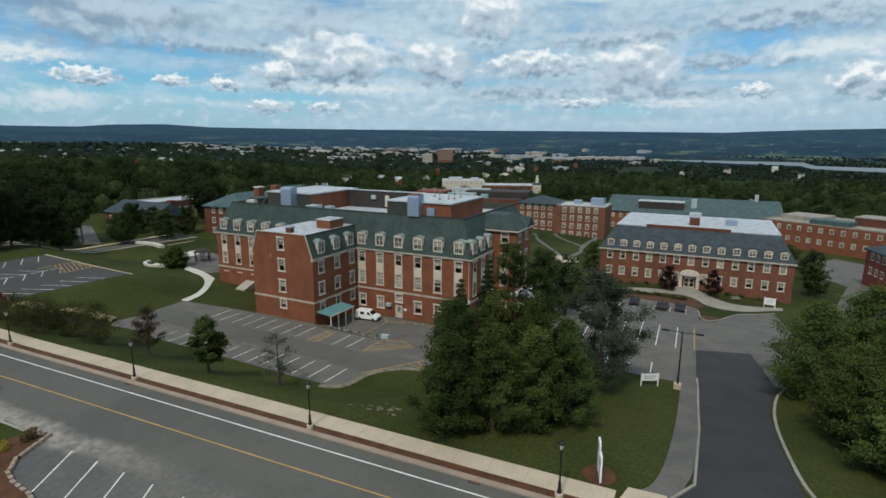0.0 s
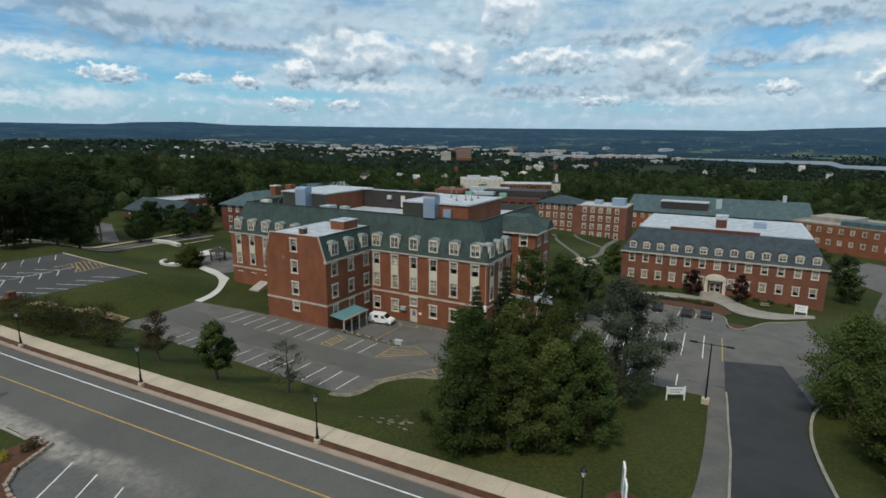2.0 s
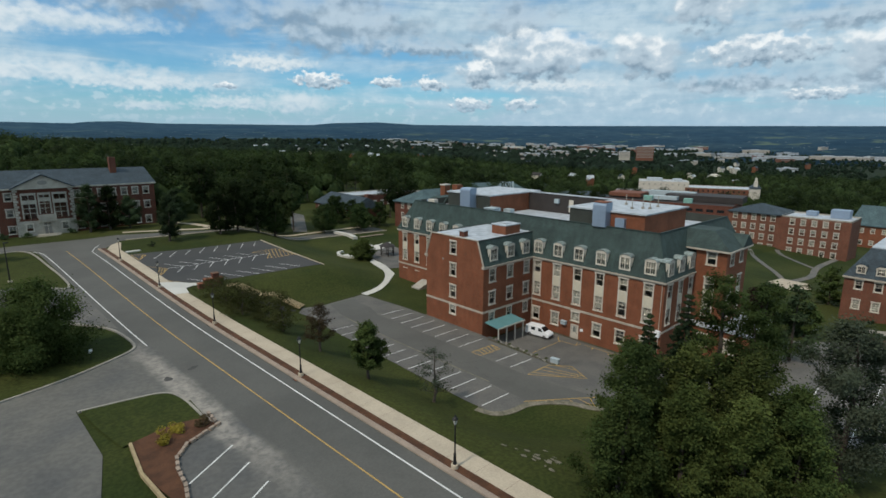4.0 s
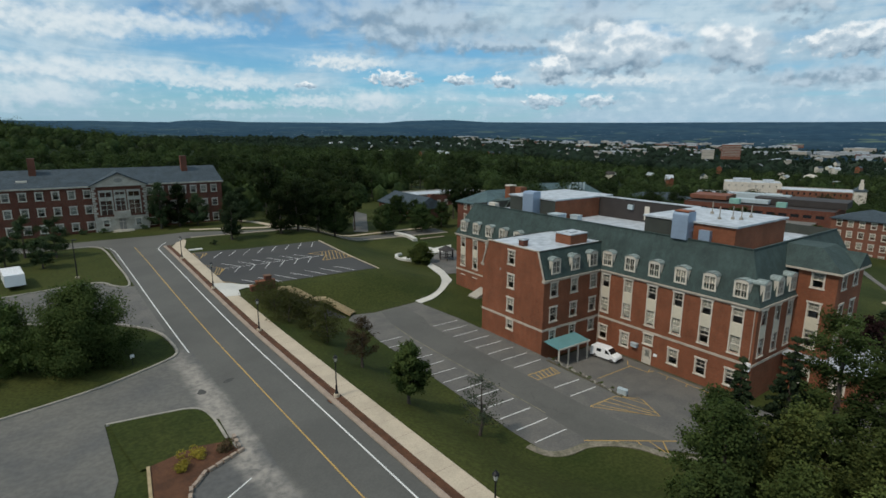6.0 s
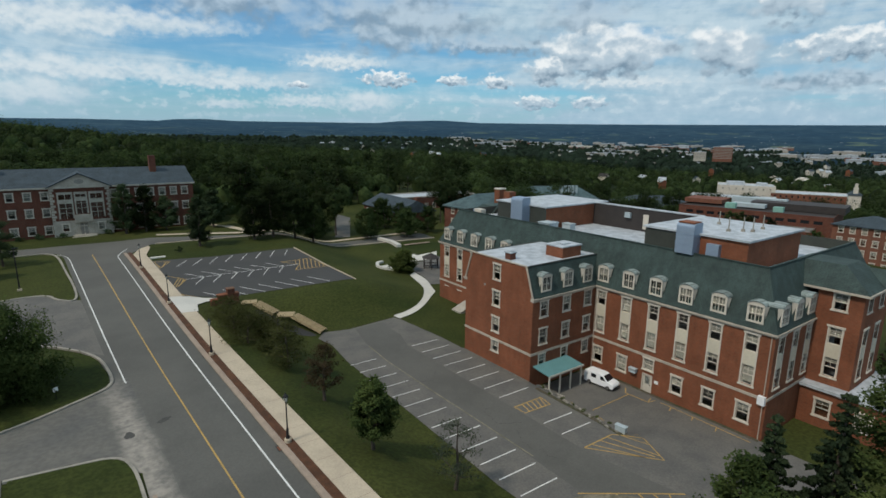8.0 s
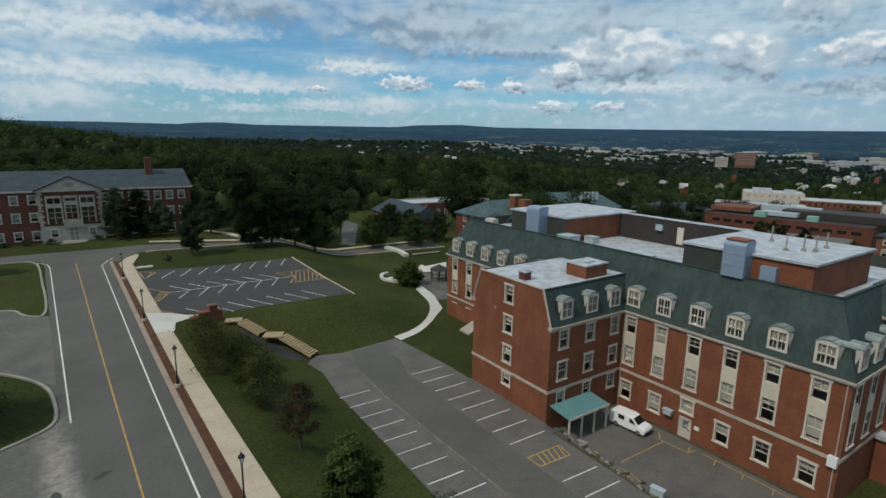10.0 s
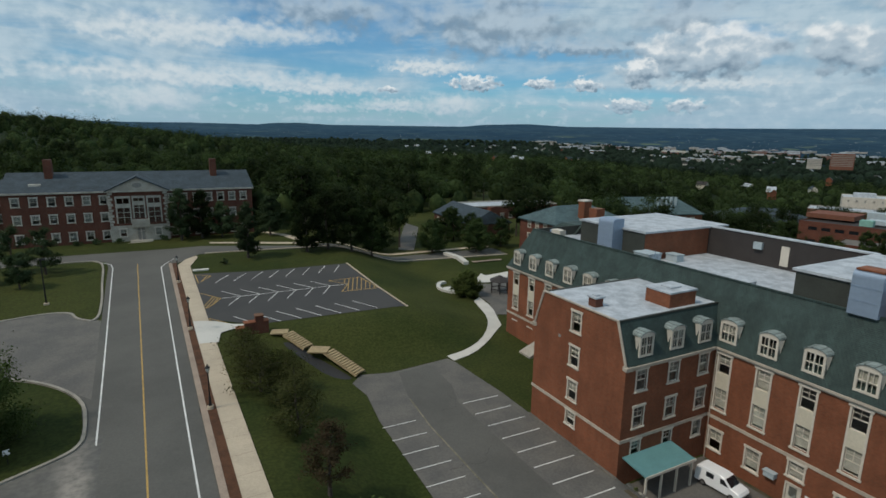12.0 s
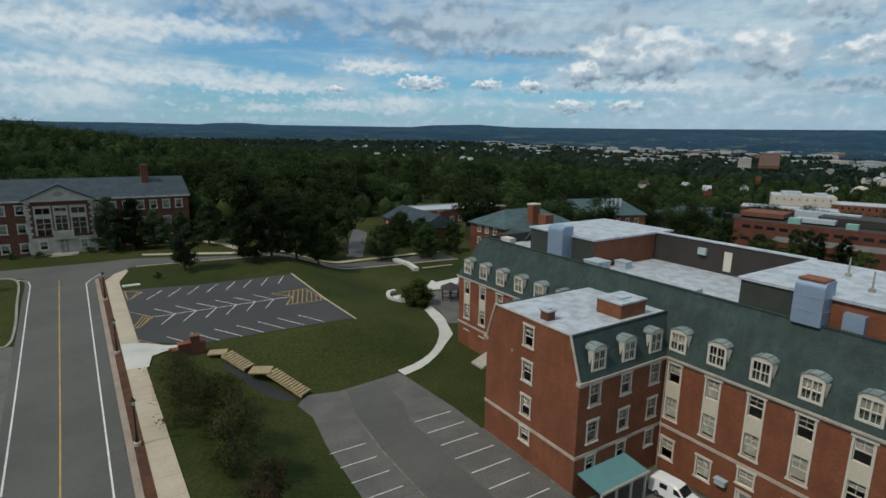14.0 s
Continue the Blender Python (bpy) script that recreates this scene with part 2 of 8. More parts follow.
def leaf_material(name, dark, light, patch=(0.06, 0.68, 1.32)):
    m = bpy.data.materials.new(name)
    m.use_nodes = True
    m.node_tree.nodes.clear()
    N = Nodes(m.node_tree)
    geo = N.add("ShaderNodeNewGeometry")
    rnd = geo.outputs["Random Per Island"]
    clump = N.noise(geo.outputs["Position"], 0.45, 3.0, 0.6)
    f = N.math("ADD", N.math("MULTIPLY", rnd, 0.28), N.math("MULTIPLY", N.ramp(clump, 0.3, 0.7), 0.72))
    tone = N.add("ShaderNodeObjectInfo").outputs["Random"]
    col = N.mix(f, dark, light)
    col = N.mix(1.0, col, N.value_color(N.math("MULTIPLY", N.ramp(tone, 0.0, 1.0, 0.82, 1.18), N.ramp(N.noise(geo.outputs["Position"], patch[0], 2.0, 0.6), 0.32, 0.68, patch[1], patch[2]))), "MULTIPLY")
    p = N.add("ShaderNodeBsdfPrincipled", {"Base Color": col, "Roughness": 0.85, "Specular IOR Level": 0.06})
    t = N.add("ShaderNodeBsdfTranslucent", {"Color": N.mix(1.0, col, (1.3, 1.4, 0.6), "MULTIPLY")})
    mx = N.add("ShaderNodeMixShader", {0: 0.22, 1: p.outputs[0], 2: t.outputs[0]})
    end = N.add("ShaderNodeOutputMaterial")
    m.node_tree.links.new(mx.outputs[0], end.inputs[0])
    return m


M = dict(
    brick=brick_material("red brick", (0.175, 0.060, 0.030), (0.235, 0.084, 0.043), (0.17, 0.095, 0.06)),
    brick_dark=brick_material("dark brown brick", (0.108, 0.038, 0.025), (0.142, 0.051, 0.032), (0.115, 0.072, 0.055)),
    shingle=shingle_material("green shingles", (0.034, 0.056, 0.052), (0.042, 0.066, 0.061)),
    hood=shingle_material("pale grey-green dormer hood", (0.20, 0.245, 0.235), (0.25, 0.295, 0.285)),
    brick_brown=brick_material("brown-red brick", (0.15, 0.058, 0.036), (0.195, 0.078, 0.050), (0.16, 0.10, 0.07)),
    greenslate=shingle_material("weathered green-blue roof", (0.060, 0.100, 0.108), (0.075, 0.118, 0.125)),
    slate=shingle_material("blue-grey slate", (0.036, 0.053, 0.066), (0.048, 0.066, 0.079)),
    trim=material("white painted trim", (0.60, 0.55, 0.47), 0.55, 0.12, 0.8, 14, 0.1),
    cream=material("cream panel", (0.58, 0.53, 0.42), 0.6, 0.1, 0.5, 8, 0.08),
    band=material("limestone band", (0.46, 0.40, 0.33), 0.8, 0.2, 0.9, 12, 0.2),
    glass=glass_material(),
    blind=material("window blind", (0.34, 0.32, 0.27), 0.8, 0.1, 3, 30, 0.0),
    dark=material("dim interior", (0.26, 0.25, 0.23), 0.9, 0.2),
    asphalt=material("worn grey asphalt", (0.128, 0.120, 0.108), 0.9, 0.22, 0.3, 5, 0.3, tint=(0.095, 0.092, 0.086)),
    road=material("road asphalt", (0.103, 0.100, 0.090), 0.9, 0.16, 0.13, 6, 0.3, tint=(0.084, 0.082, 0.074)),
    fresh=material("fresh black asphalt", (0.036, 0.037, 0.039), 0.85, 0.25, 0.3, 6, 0.3),
    gravel=material("sandy gravel", (0.15, 0.135, 0.115), 0.95, 0.3, 0.25, 3, 0.6, tint=(0.10, 0.10, 0.095)),
    grass=material("lawn", (0.048, 0.055, 0.0150), 0.95, 0.4, 0.045, 3, 0.8, tint=(0.024, 0.035, 0.009), spec=0.1),
    woods=material("forest floor", (0.018, 0.028, 0.012), 0.95, 0.4, 0.02, 0.3, 0.5, tint=(0.012, 0.02, 0.009), spec=0.1),
    mulch=material("red bark mulch", (0.095, 0.040, 0.018), 0.95, 0.4, 0.8, 12, 0.7),
    concrete=material("pale concrete", (0.47, 0.395, 0.295), 0.85, 0.14, 0.35, 9, 0.25),
    new_concrete=material("new white concrete", (0.56, 0.54, 0.49), 0.8, 0.1, 0.35, 9, 0.2),
    kerb=material("pinkish kerb", (0.32, 0.25, 0.195), 0.85, 0.2, 0.5, 10, 0.25),
    whiteline=material("white road paint", (0.70, 0.70, 0.67), 0.7, 0.22, 0.9, 9, 0.1),
    yellowline=material("yellow road paint", (0.46, 0.295, 0.085), 0.7, 0.25, 0.9, 9, 0.1),
    flatroof=material("pale roof membrane", (0.47, 0.505, 0.54), 0.6, 0.16, 0.8, 3.5, 0.2, tint=(0.31, 0.34, 0.37)),
    metal=material("galvanised duct", (0.27, 0.345, 0.45), 0.5, 0.07, 0.5, 3, 0.05, metal=0.3),
    siding=material("dark green siding", (0.045, 0.050, 0.042), 0.7, 0.2, 0.5, 6, 0.2),
    darkwall=material("dark brown cladding", (0.040, 0.034, 0.032), 0.75, 0.2, 0.5, 6, 0.2),
    teal=material("teal metal canopy", (0.125, 0.275, 0.285), 0.45, 0.12, 0.6, 8, 0.1),
    copper=material("verdigris copper", (0.22, 0.42, 0.36), 0.6, 0.2),
    rust=material("rusted steel", (0.24, 0.085, 0.04), 0.8, 0.4, 1.5, 12, 0.3),
    bark=material("bark", (0.075, 0.060, 0.048), 0.95, 0.35, 2.0, 14, 0.6),
    black=material("black iron", (0.018, 0.018, 0.019), 0.5, 0.2, 2, 20, 0.05, metal=0.4),
    paint=material("white vehicle paint", (0.78, 0.79, 0.80), 0.25, 0.04, 0.8, 20, 0.0),
    tyre=material("tyre rubber", (0.02, 0.02, 0.02), 0.85, 0.2),
    lamp=material("frosted lamp glass", (0.55, 0.55, 0.5), 0.4, 0.05, 2, 20, 0.0),
    wood=material("weathered timber", (0.37, 0.285, 0.16), 0.85, 0.25, 1.5, 16, 0.3),
    stone=material("pale ashlar stone", (0.43, 0.40, 0.345), 0.85, 0.2, 0.6, 8, 0.3, tint=(0.32, 0.295, 0.25)),
    water=material("river water", (0.10, 0.12, 0.13), 0.35, 0.1, 0.02, 0.2, 0.15),
    leaf_a=leaf_material("broad leaves", (0.028, 0.047, 0.015), (0.072, 0.098, 0.030)),
    leaf_b=leaf_material("olive leaves", (0.036, 0.053, 0.015), (0.082, 0.102, 0.030)),
    leaf_olive=leaf_material("sunny olive leaves", (0.036, 0.050, 0.015), (0.084, 0.098, 0.028)),
    leaf_bank=leaf_material("dull brownish olive leaves", (0.032, 0.037, 0.013), (0.066, 0.070, 0.025)),
    leaf_dark=leaf_material("dark conifer needles", (0.024, 0.042, 0.021), (0.060, 0.084, 0.042)),
    leaf_grey=leaf_material("grey-green leaves", (0.046, 0.062, 0.042), (0.098, 0.118, 0.080)),
    leaf_fresh=leaf_material("fresh green leaves", (0.042, 0.066, 0.021), (0.100, 0.135, 0.040)),
    leaf_red=leaf_material("reddish leaves", (0.052, 0.036, 0.021), (0.090, 0.066, 0.038)),
    leaf_maroon=leaf_material("maroon leaves", (0.016, 0.009, 0.010), (0.034, 0.018, 0.018)),
    # bluer than the near woods: distance haze put into the leaf colour
    leaf_far=leaf_material("distant woodland tinted for haze", (0.010, 0.020, 0.014), (0.026, 0.042, 0.026), (0.02, 0.5, 1.5)),
    leaf_wood=leaf_material("woodland leaves", (0.010, 0.020, 0.0078), (0.034, 0.049, 0.0165), (0.04, 0.45, 1.7)),
)
M["tint"] = material("dark vehicle glass", (0.015, 0.017, 0.02), 0.06, 0.05, 2, 20, 0.0)
M["kerb_grey"] = material("grey worn kerb", (0.31, 0.285, 0.24), 0.85, 0.22, 0.5, 8, 0.25, tint=(0.22, 0.205, 0.175))
M["mud"] = material("weedy dirt", (0.085, 0.070, 0.045), 0.95, 0.4, 0.9, 4, 0.6, tint=(0.045, 0.050, 0.022))
M["lot_dark"] = material("dark lot asphalt", (0.056, 0.055, 0.053), 0.9, 0.18, 0.12, 5, 0.3, tint=(0.046, 0.046, 0.046))
M["metal_pale"] = material("pale grey-blue painted metal", (0.40, 0.47, 0.50), 0.5, 0.12, 0.8, 9, 0.1)
M["red_clad"] = material("bright red cladding", (0.24, 0.045, 0.035), 0.7, 0.15, 0.6, 6, 0.2)
M["sand"] = material("sandy worn edge", (0.21, 0.185, 0.14), 0.95, 0.35, 0.8, 4, 0.5, tint=(0.12, 0.11, 0.075))
M["drive"] = material("worn driveway asphalt", (0.128, 0.122, 0.108), 0.9, 0.22, 0.11, 2.2, 0.3, tint=(0.086, 0.086, 0.083))
for key in ("road", "drive"):
    dusty(M[key], (0.33, 0.30, 0.26))


# ---- building blocks ----
def mesh_from(name, bm, mat):
    me = bpy.data.meshes.new(name)
    bm.normal_update()
    bm.to_mesh(me)
    bm.free()
    me.materials.append(mat)
    return me


def part(name, bm, mat, parent, label=""):
    """Links a bmesh (or a mesh) as one object under a thing or a part; its vertices are in world metres."""
    me = bm if isinstance(bm, bpy.types.Mesh) else mesh_from(name, bm, mat)
    ob = new(name, me)
    ob.parent = parent
    ob.matrix_basis = parent.matrix_world.inverted()
    if label:
        ob["label"] = label
    return ob


def put_part(name, me, parent, m, label=""):
    """Links shared mesh data under a thing or part, at the world pose m."""
    ob = new(name, me)
    ob.parent = parent
    ob.matrix_basis = parent.matrix_world.inverted() @ m
    ob.matrix_world = m
    if label:
        ob["label"] = label
    return ob


def thing(name, at, label, category, group="", kind=""):
    e = new(name)
    e.empty_display_size = 0.5
    e.matrix_basis = at if isinstance(at, Matrix) else Matrix.Translation(at)
    e.matrix_world = e.matrix_basis
    return tagged(e, label, category, group, kind)


def box(bm, x0, x1, y0, y1, z0, z1, m=None):
    v = [bm.verts.new(m @ Vector(p) if m else p) for p in
         ((x0, y0, z0), (x1, y0, z0), (x1, y1, z0), (x0, y1, z0), (x0, y0, z1), (x1, y0, z1), (x1, y1, z1), (x0, y1, z1))]
    for f in ((0, 3, 2, 1), (4, 5, 6, 7), (0, 1, 5, 4), (1, 2, 6, 5), (2, 3, 7, 6), (3, 0, 4, 7)):
        bm.faces.new([v[i] for i in f])
    return v


def boxes(name, mat, *rows):
    bm = bmesh.new()
    for r in rows:
        box(bm, *r)
    return mesh_from(name, bm, mat)


def ring(bm, c, r, n=10, axis="z", squash=1.0):
    out = []
    for k in range(n):
        a = 2 * math.pi * k / n
        u, w = r * math.cos(a), r * math.sin(a) * squash
        out.append(bm.verts.new((c[0] + u, c[1] + w, c[2]) if axis == "z" else
                                (c[0], c[1] + u, c[2] + w) if axis == "x" else (c[0] + u, c[1], c[2] + w)))
    return out


def skin(bm, loops, cap=True):
    for a, b in zip(loops, loops[1:]):
        n = len(a)
        for k in range(n):
            bm.faces.new((a[k], a[(k + 1) % n], b[(k + 1) % n], b[k]))
    if cap:
        bm.faces.new(list(reversed(loops[0])))
        bm.faces.new(loops[-1])


def lathe(bm, x, y, profile, n=10):
    """A turned shape round a vertical axis; profile: rows of (radius, height)."""
    skin(bm, [ring(bm, (x, y, z), r, n) for r, z in profile])


def tube(bm, a, b, ra, rb, n=6):
    a, b = Vector(a), Vector(b)
    d = (b - a).normalized()
    u = d.orthogonal().normalized()
    w = d.cross(u)
    loops = []
    for c, r in ((a, ra), (b, rb)):
        loops.append([bm.verts.new(c + r * (math.cos(t) * u + math.sin(t) * w)) for t in
                      [2 * math.pi * k / n for k in range(n)]])
    skin(bm, loops)


def sst(a, b, v):
    u = min(1, max(0, (v - a) / (b - a)))
    return u * u * (3 - 2 * u)


def lin(a, b, v):
    return min(1, max(0, (v - a) / (b - a)))


def interp(v, xs, ys):
    return float(np.interp(v, xs, ys))


# ---- the lie of the land ----
def road_x(y):
    """The white line on the campus side of the main road."""
    return -32.45 - 0.037 * y


def road_z(y):
    return 3.7 + 1.9 * sst(15, 85, y) + 0.4 * lin(85, 105, y)


def campus(x, y):
    top, edge = road_z(y), road_x(y) + 4.7
    low = -3.6 * sst(20, 62, x) * sst(20, -30, y) - 1.2 * lin(-50, -72, y) * sst(50, 66, x) - 3 * sst(70, 125, x)
    toe = -16.2 + 19 * sst(-18, -40, y)
    bank = top + (low - top) * sst(edge, toe, x)
    plateau = 3.6 + 2.0 * lin(41, 72, y) + 0.5 * lin(72, 90, y)
    north = top + (plateau - top) * sst(edge - 2, edge + 4, x)
    north += (min(low, 0) + 0.2 + 1.2 * lin(45, 85, y) - north) * sst(-4, 14, x)
    z = bank + (north - bank) * sst(29, 42, y)
    # the sunken service yard beside the hall
    step = sst(0.5, 0.9, x) * sst(-15, -12.5, y) + lin(-1, 10, x) * (1 - sst(-15, -12.5, y))
    z -= 1.05 * step * sst(0.6, -0.2, y) * sst(-45, -30, y)
    return z


NORTH = ([0, 80, 300, 600, 1000, 2200, 3300], [4, 4, 3, -4, -12, -16, 10])
EAST = ([0, 66, 150, 400, 1200, 1600, 2600, 3300], [0, -3, -9, -22, -42, -49.5, -49.5, -30])


def land(x, y):
    d, az = math.hypot(x, y), math.degrees(math.atan2(x, y))
    far = 4.0
    if -90 < az < 160:
        e = sst(32, 62, az)
        far = (1 - e) * interp(d, *NORTH) + e * interp(d, *EAST)
    far += 50 * math.exp(-(((x + 270) / 330) ** 2 + ((y - 760) / 330) ** 2))
    k = max(sst(95, 190, d), 0)
    near = campus(x, y) if d < 200 else 0
    return near + (far - near) * k


def ground_sheet():
    def axis(lo, hi, fine):
        out = list(np.arange(lo, hi + 0.01, fine))
        step = fine
        while out[-1] < 4600:
            step *= 1.22
            out.append(out[-1] + step)
        step = fine
        while out[0] > -4600:
            step *= 1.22
            out.insert(0, out[0] - step)
        return out
    xs, ys = axis(-70, 90, 1.0), axis(-84, 112, 1.0)
    verts = [(x, y, land(x, y)) for y in ys for x in xs]
    w = len(xs)
    faces = [(j * w + i, j * w + i + 1, (j + 1) * w + i + 1, (j + 1) * w + i) for j in range(len(ys) - 1) for i in range(w - 1)]
    me = bpy.data.meshes.new("ground")
    me.from_pydata(verts, [], faces)
    me.materials.append(M["grass"])
    me.materials.append(M["woods"])
    idx = [1 if math.hypot(verts[f[0]][0] - 5, verts[f[0]][1] - 10) > 230 else 0 for f in faces]
    me.polygons.foreach_set("material_index", idx)
    me.polygons.foreach_set("use_smooth", [True] * len(faces))
    return tagged(new("ground", me), "mown green lawn on a sloping campus", "ground", kind="structure")


ground = ground_sheet()


def drape(name, outline, mat, lift, label="", category="", cell=1.0, parent=None, hole=None):
    """A sheet with the given outline laid over the land, lift metres above it."""
    bm = bmesh.new()
    bm.faces.new([bm.verts.new((x, y, 0)) for x, y in outline])
    xs, ys = [p[0] for p in outline], [p[1] for p in outline]
    for lo, hi, n in ((min(xs), max(xs), (1, 0, 0)), (min(ys), max(ys), (0, 1, 0))):
        c = math.floor(lo / cell) * cell + cell
        while c < hi:
            bmesh.ops.bisect_plane(bm, geom=bm.verts[:] + bm.edges[:] + bm.faces[:], plane_co=(n[0] * c, n[1] * c, 0), plane_no=n)
            c += cell
    for v in bm.verts:
        v.co.z = land(v.co.x, v.co.y) + lift
    bm.normal_update()
    if bm.faces and sum(f.normal.z for f in bm.faces) < 0:
        bmesh.ops.reverse_faces(bm, faces=bm.faces[:])
    me = mesh_from(name, bm, mat)
    for p in me.polygons:
        p.use_smooth = True
    if parent:
        return put_part(name, me, parent, Matrix.Identity(4), label)
    return tagged(new(name, me), label, category, kind="structure")


def along(points, step=1.0):
    out = []
    for (x0, y0), (x1, y1) in zip(points, points[1:]):
        n = max(1, int(math.hypot(x1 - x0, y1 - y0) / step))
        out += [(x0 + (x1 - x0) * k / n, y0 + (y1 - y0) * k / n) for k in range(n)]
    return out + [points[-1]]


def rounded(points, times=2, closed=False):
    """The line or outline with its corners cut round."""
    p = list(points)
    for _ in range(times):
        pairs = list(zip(p, p[1:] + p[:1])) if closed else list(zip(p, p[1:]))
        q = [c for a, d in pairs for c in ((a[0] * 0.75 + d[0] * 0.25, a[1] * 0.75 + d[1] * 0.25), (a[0] * 0.25 + d[0] * 0.75, a[1] * 0.25 + d[1] * 0.75))]
        p = q if closed else [p[0]] + q[1:-1] + [p[-1]]
    return p


def strip(points, w0, w1, lift0, lift1, step=1.0):
    """A bar swept along a line on the land, from w0 to w1 metres to its right, lift0 to lift1 above the land."""
    p = along(points, step)
    bm = bmesh.new()
    loops = []
    for k, (x, y) in enumerate(p):
        a, b = p[max(k - 1, 0)], p[min(k + 1, len(p) - 1)]
        d = Vector((b[0] - a[0], b[1] - a[1])).normalized()
        r = Vector((d.y, -d.x))
        z = land(x, y)
        c = [(x + r.x * w0, y + r.y * w0), (x + r.x * w1, y + r.y * w1)]
        zs = [min(land(*q), z + 0.3) for q in c]
        loops.append([bm.verts.new((*c[0], zs[0] + lift0)), bm.verts.new((*c[1], zs[1] + lift0)),
                      bm.verts.new((*c[1], zs[1] + lift1)), bm.verts.new((*c[0], zs[0] + lift1))])
    for a, b in zip(loops, loops[1:]):
        for k in range(4):
            bm.faces.new((a[k], b[k], b[(k + 1) % 4], a[(k + 1) % 4]))
    bm.faces.new(loops[0])
    bm.faces.new(list(reversed(loops[-1])))
    bmesh.ops.recalc_face_normals(bm, faces=bm.faces[:])
    return bm


def laid(name, bm, mat, label, category, kind="structure"):
    return tagged(new(name, mesh_from(name, bm, mat)), label, category, kind=kind)


def painted(points, width, mat, parent, lift, name="line"):
    return part(name, strip(points, -width / 2, width / 2, lift - 0.004, lift, 0.8), mat, parent)


# ---- roads and lots ----
def offset_line(d, y0, y1, step=6):
    n = max(2, int(abs(y1 - y0) / step))
    return [(road_x(y0 + (y1 - y0) * k / n) + d, y0 + (y1 - y0) * k / n) for k in range(n + 1)]


def left_x(y):
    return -39.1 - 0.048 * y


def yellow_x(y):
    return -35.6 - 0.044 * y


def arc(cx, cy, r, a0, a1, n=8):
    return [(cx + r * math.cos(radians(a0 + (a1 - a0) * k / n)), cy + r * math.sin(radians(a0 + (a1 - a0) * k / n))) for k in range(n + 1)]


main_road = drape("road", [(x, y) for x, y in offset_line(1.35, -160, 76, 4)] + [(-29.5, 82.4), (-28.5, 83.2), (40, 76.0), (40, 83.5), (-10, 84.0), (-31.5, 91.5), (-60, 92.5), (-110, 94), (-110, 86.5), (-46.5, 85.6), (-44.4, 84), (-43.6, 79)] + [(left_x(y) - 0.75, y) for y in (70, 60, 50, 47)] + [(left_x(y) - 1.0, y) for y in (30, 20)] + [(left_x(y) - 1.4, y) for y in (0, -20, -60, -100, -160)],
                  M["road"], 0.05, "grey asphalt two-lane road with worn lanes", "road", cell=2.0)
painted([(road_x(y), y) for y in (-150, -100, -50, 0, 40, 76)] + [(-34.2, 79.5), (-33.0, 82)], 0.14, M["whiteline"], main_road, 0.062, "white_line")
painted([(left_x(y), y) for y in (18.5, 40, 60, 78)] + [(-43.4, 81.5), (-45, 83.5)], 0.14, M["whiteline"], main_road, 0.062, "white_line")
painted([(yellow_x(y), y) for y in (-150, -100, -50, -20, 0, 40, 80)], 0.13, M["yellowline"], main_road, 0.062, "yellow_line")
laid("kerb", strip(offset_line(1.3, -49.5, 78), -0.0, 0.55, -0.1, 0.17), M["kerb"], "pinkish concrete kerb along the road", "kerb")
laid("verge", strip(offset_line(1.85, -49, 78), 0.0, 0.8, -0.1, 0.14), M["mulch"], "strip of red bark mulch beside the sidewalk", "verge")
walkway = drape("pavement", offset_line(2.6, -49.5, 76) + [(-31.2, 80), (-29.2, 82.2), (-29.0, 80.5)] + list(reversed(offset_line(4.6, -49.5, 74))),
                M["concrete"], 0.13, "pale concrete sidewalk with joints", "pavement")
for k in range(44):
    y = -49 + 2.9 * k
    painted([(road_x(y) + 2.62, y), (road_x(y) + 4.58, y + 0.02)], 0.03, M["kerb"], walkway, 0.136, "joint")
drape("pavement", [(-31.2, 37.4), (-31.5, 45.4), (-28.6, 45.0), (-26.8, 44.0), (-24.2, 43.2), (-24.1, 41.8), (-26.8, 42.2), (-28.4, 40.8), (-29.0, 37.3)],
      M["new_concrete"], 0.14, "new pale concrete landing joining sidewalk and lot", "pavement")

# the lower parking lot and its service yard
LOT = [(-16.2, -16.2), (-14.5, -17.3), (-11.2, -17.4), (-7.5, -20.5), (-6.8, -23.6), (-2.0, -27.5), (11.3, -31), (11.35, -0.05), (0.0, -0.05), (-0.2, 18), (-0.6, 22.5), (-1.0, 27.7), (-1.4, 29.2), (-9.9, 28.4), (-13.6, 29.4), (-15.2, 27.5), (-14.6, 24), (-15.3, 18), (-15.4, 12), (-15.9, 5)]
LOT = rounded(LOT[-1:] + LOT[:5], 2)[2:-2] + LOT[5:-1]
lot = drape("parking_lot", LOT, M["asphalt"], 0.05, "worn grey asphalt parking lot with faded stall lines", "parking lot")
drape("asphalt_lane", [(-11.0, -16.8), (-7.4, -20.2), (-4.4, -21.8), (-5.9, -14), (-5.9, 18), (-4.6, 22), (-4.4, 28.2), (-9.0, 28.0), (-10.4, 22), (-10.9, 16), (-10.6, 0)], M["road"], 0.056, "darker resurfaced lane through the lot", "lane", parent=lot)
STALL = 2.6
for k in range(13):
    y = -14.4 + STALL * k - (0.2 if k > 4 else 0)
    w = 0.09 if k > 5 else 0.12
    painted([(-15.5, y), (-11.2 - (0.6 if k > 4 else 0), y - 0.1)], w, M["whiteline"], lot, 0.066, "stall_line")
painted([(-10.6, -11), (-10.75, -2), (-10.9, 6), (-10.95, 15), (-10.5, 21)], 0.16, M["sand"], lot, 0.064, "sandy_seam")
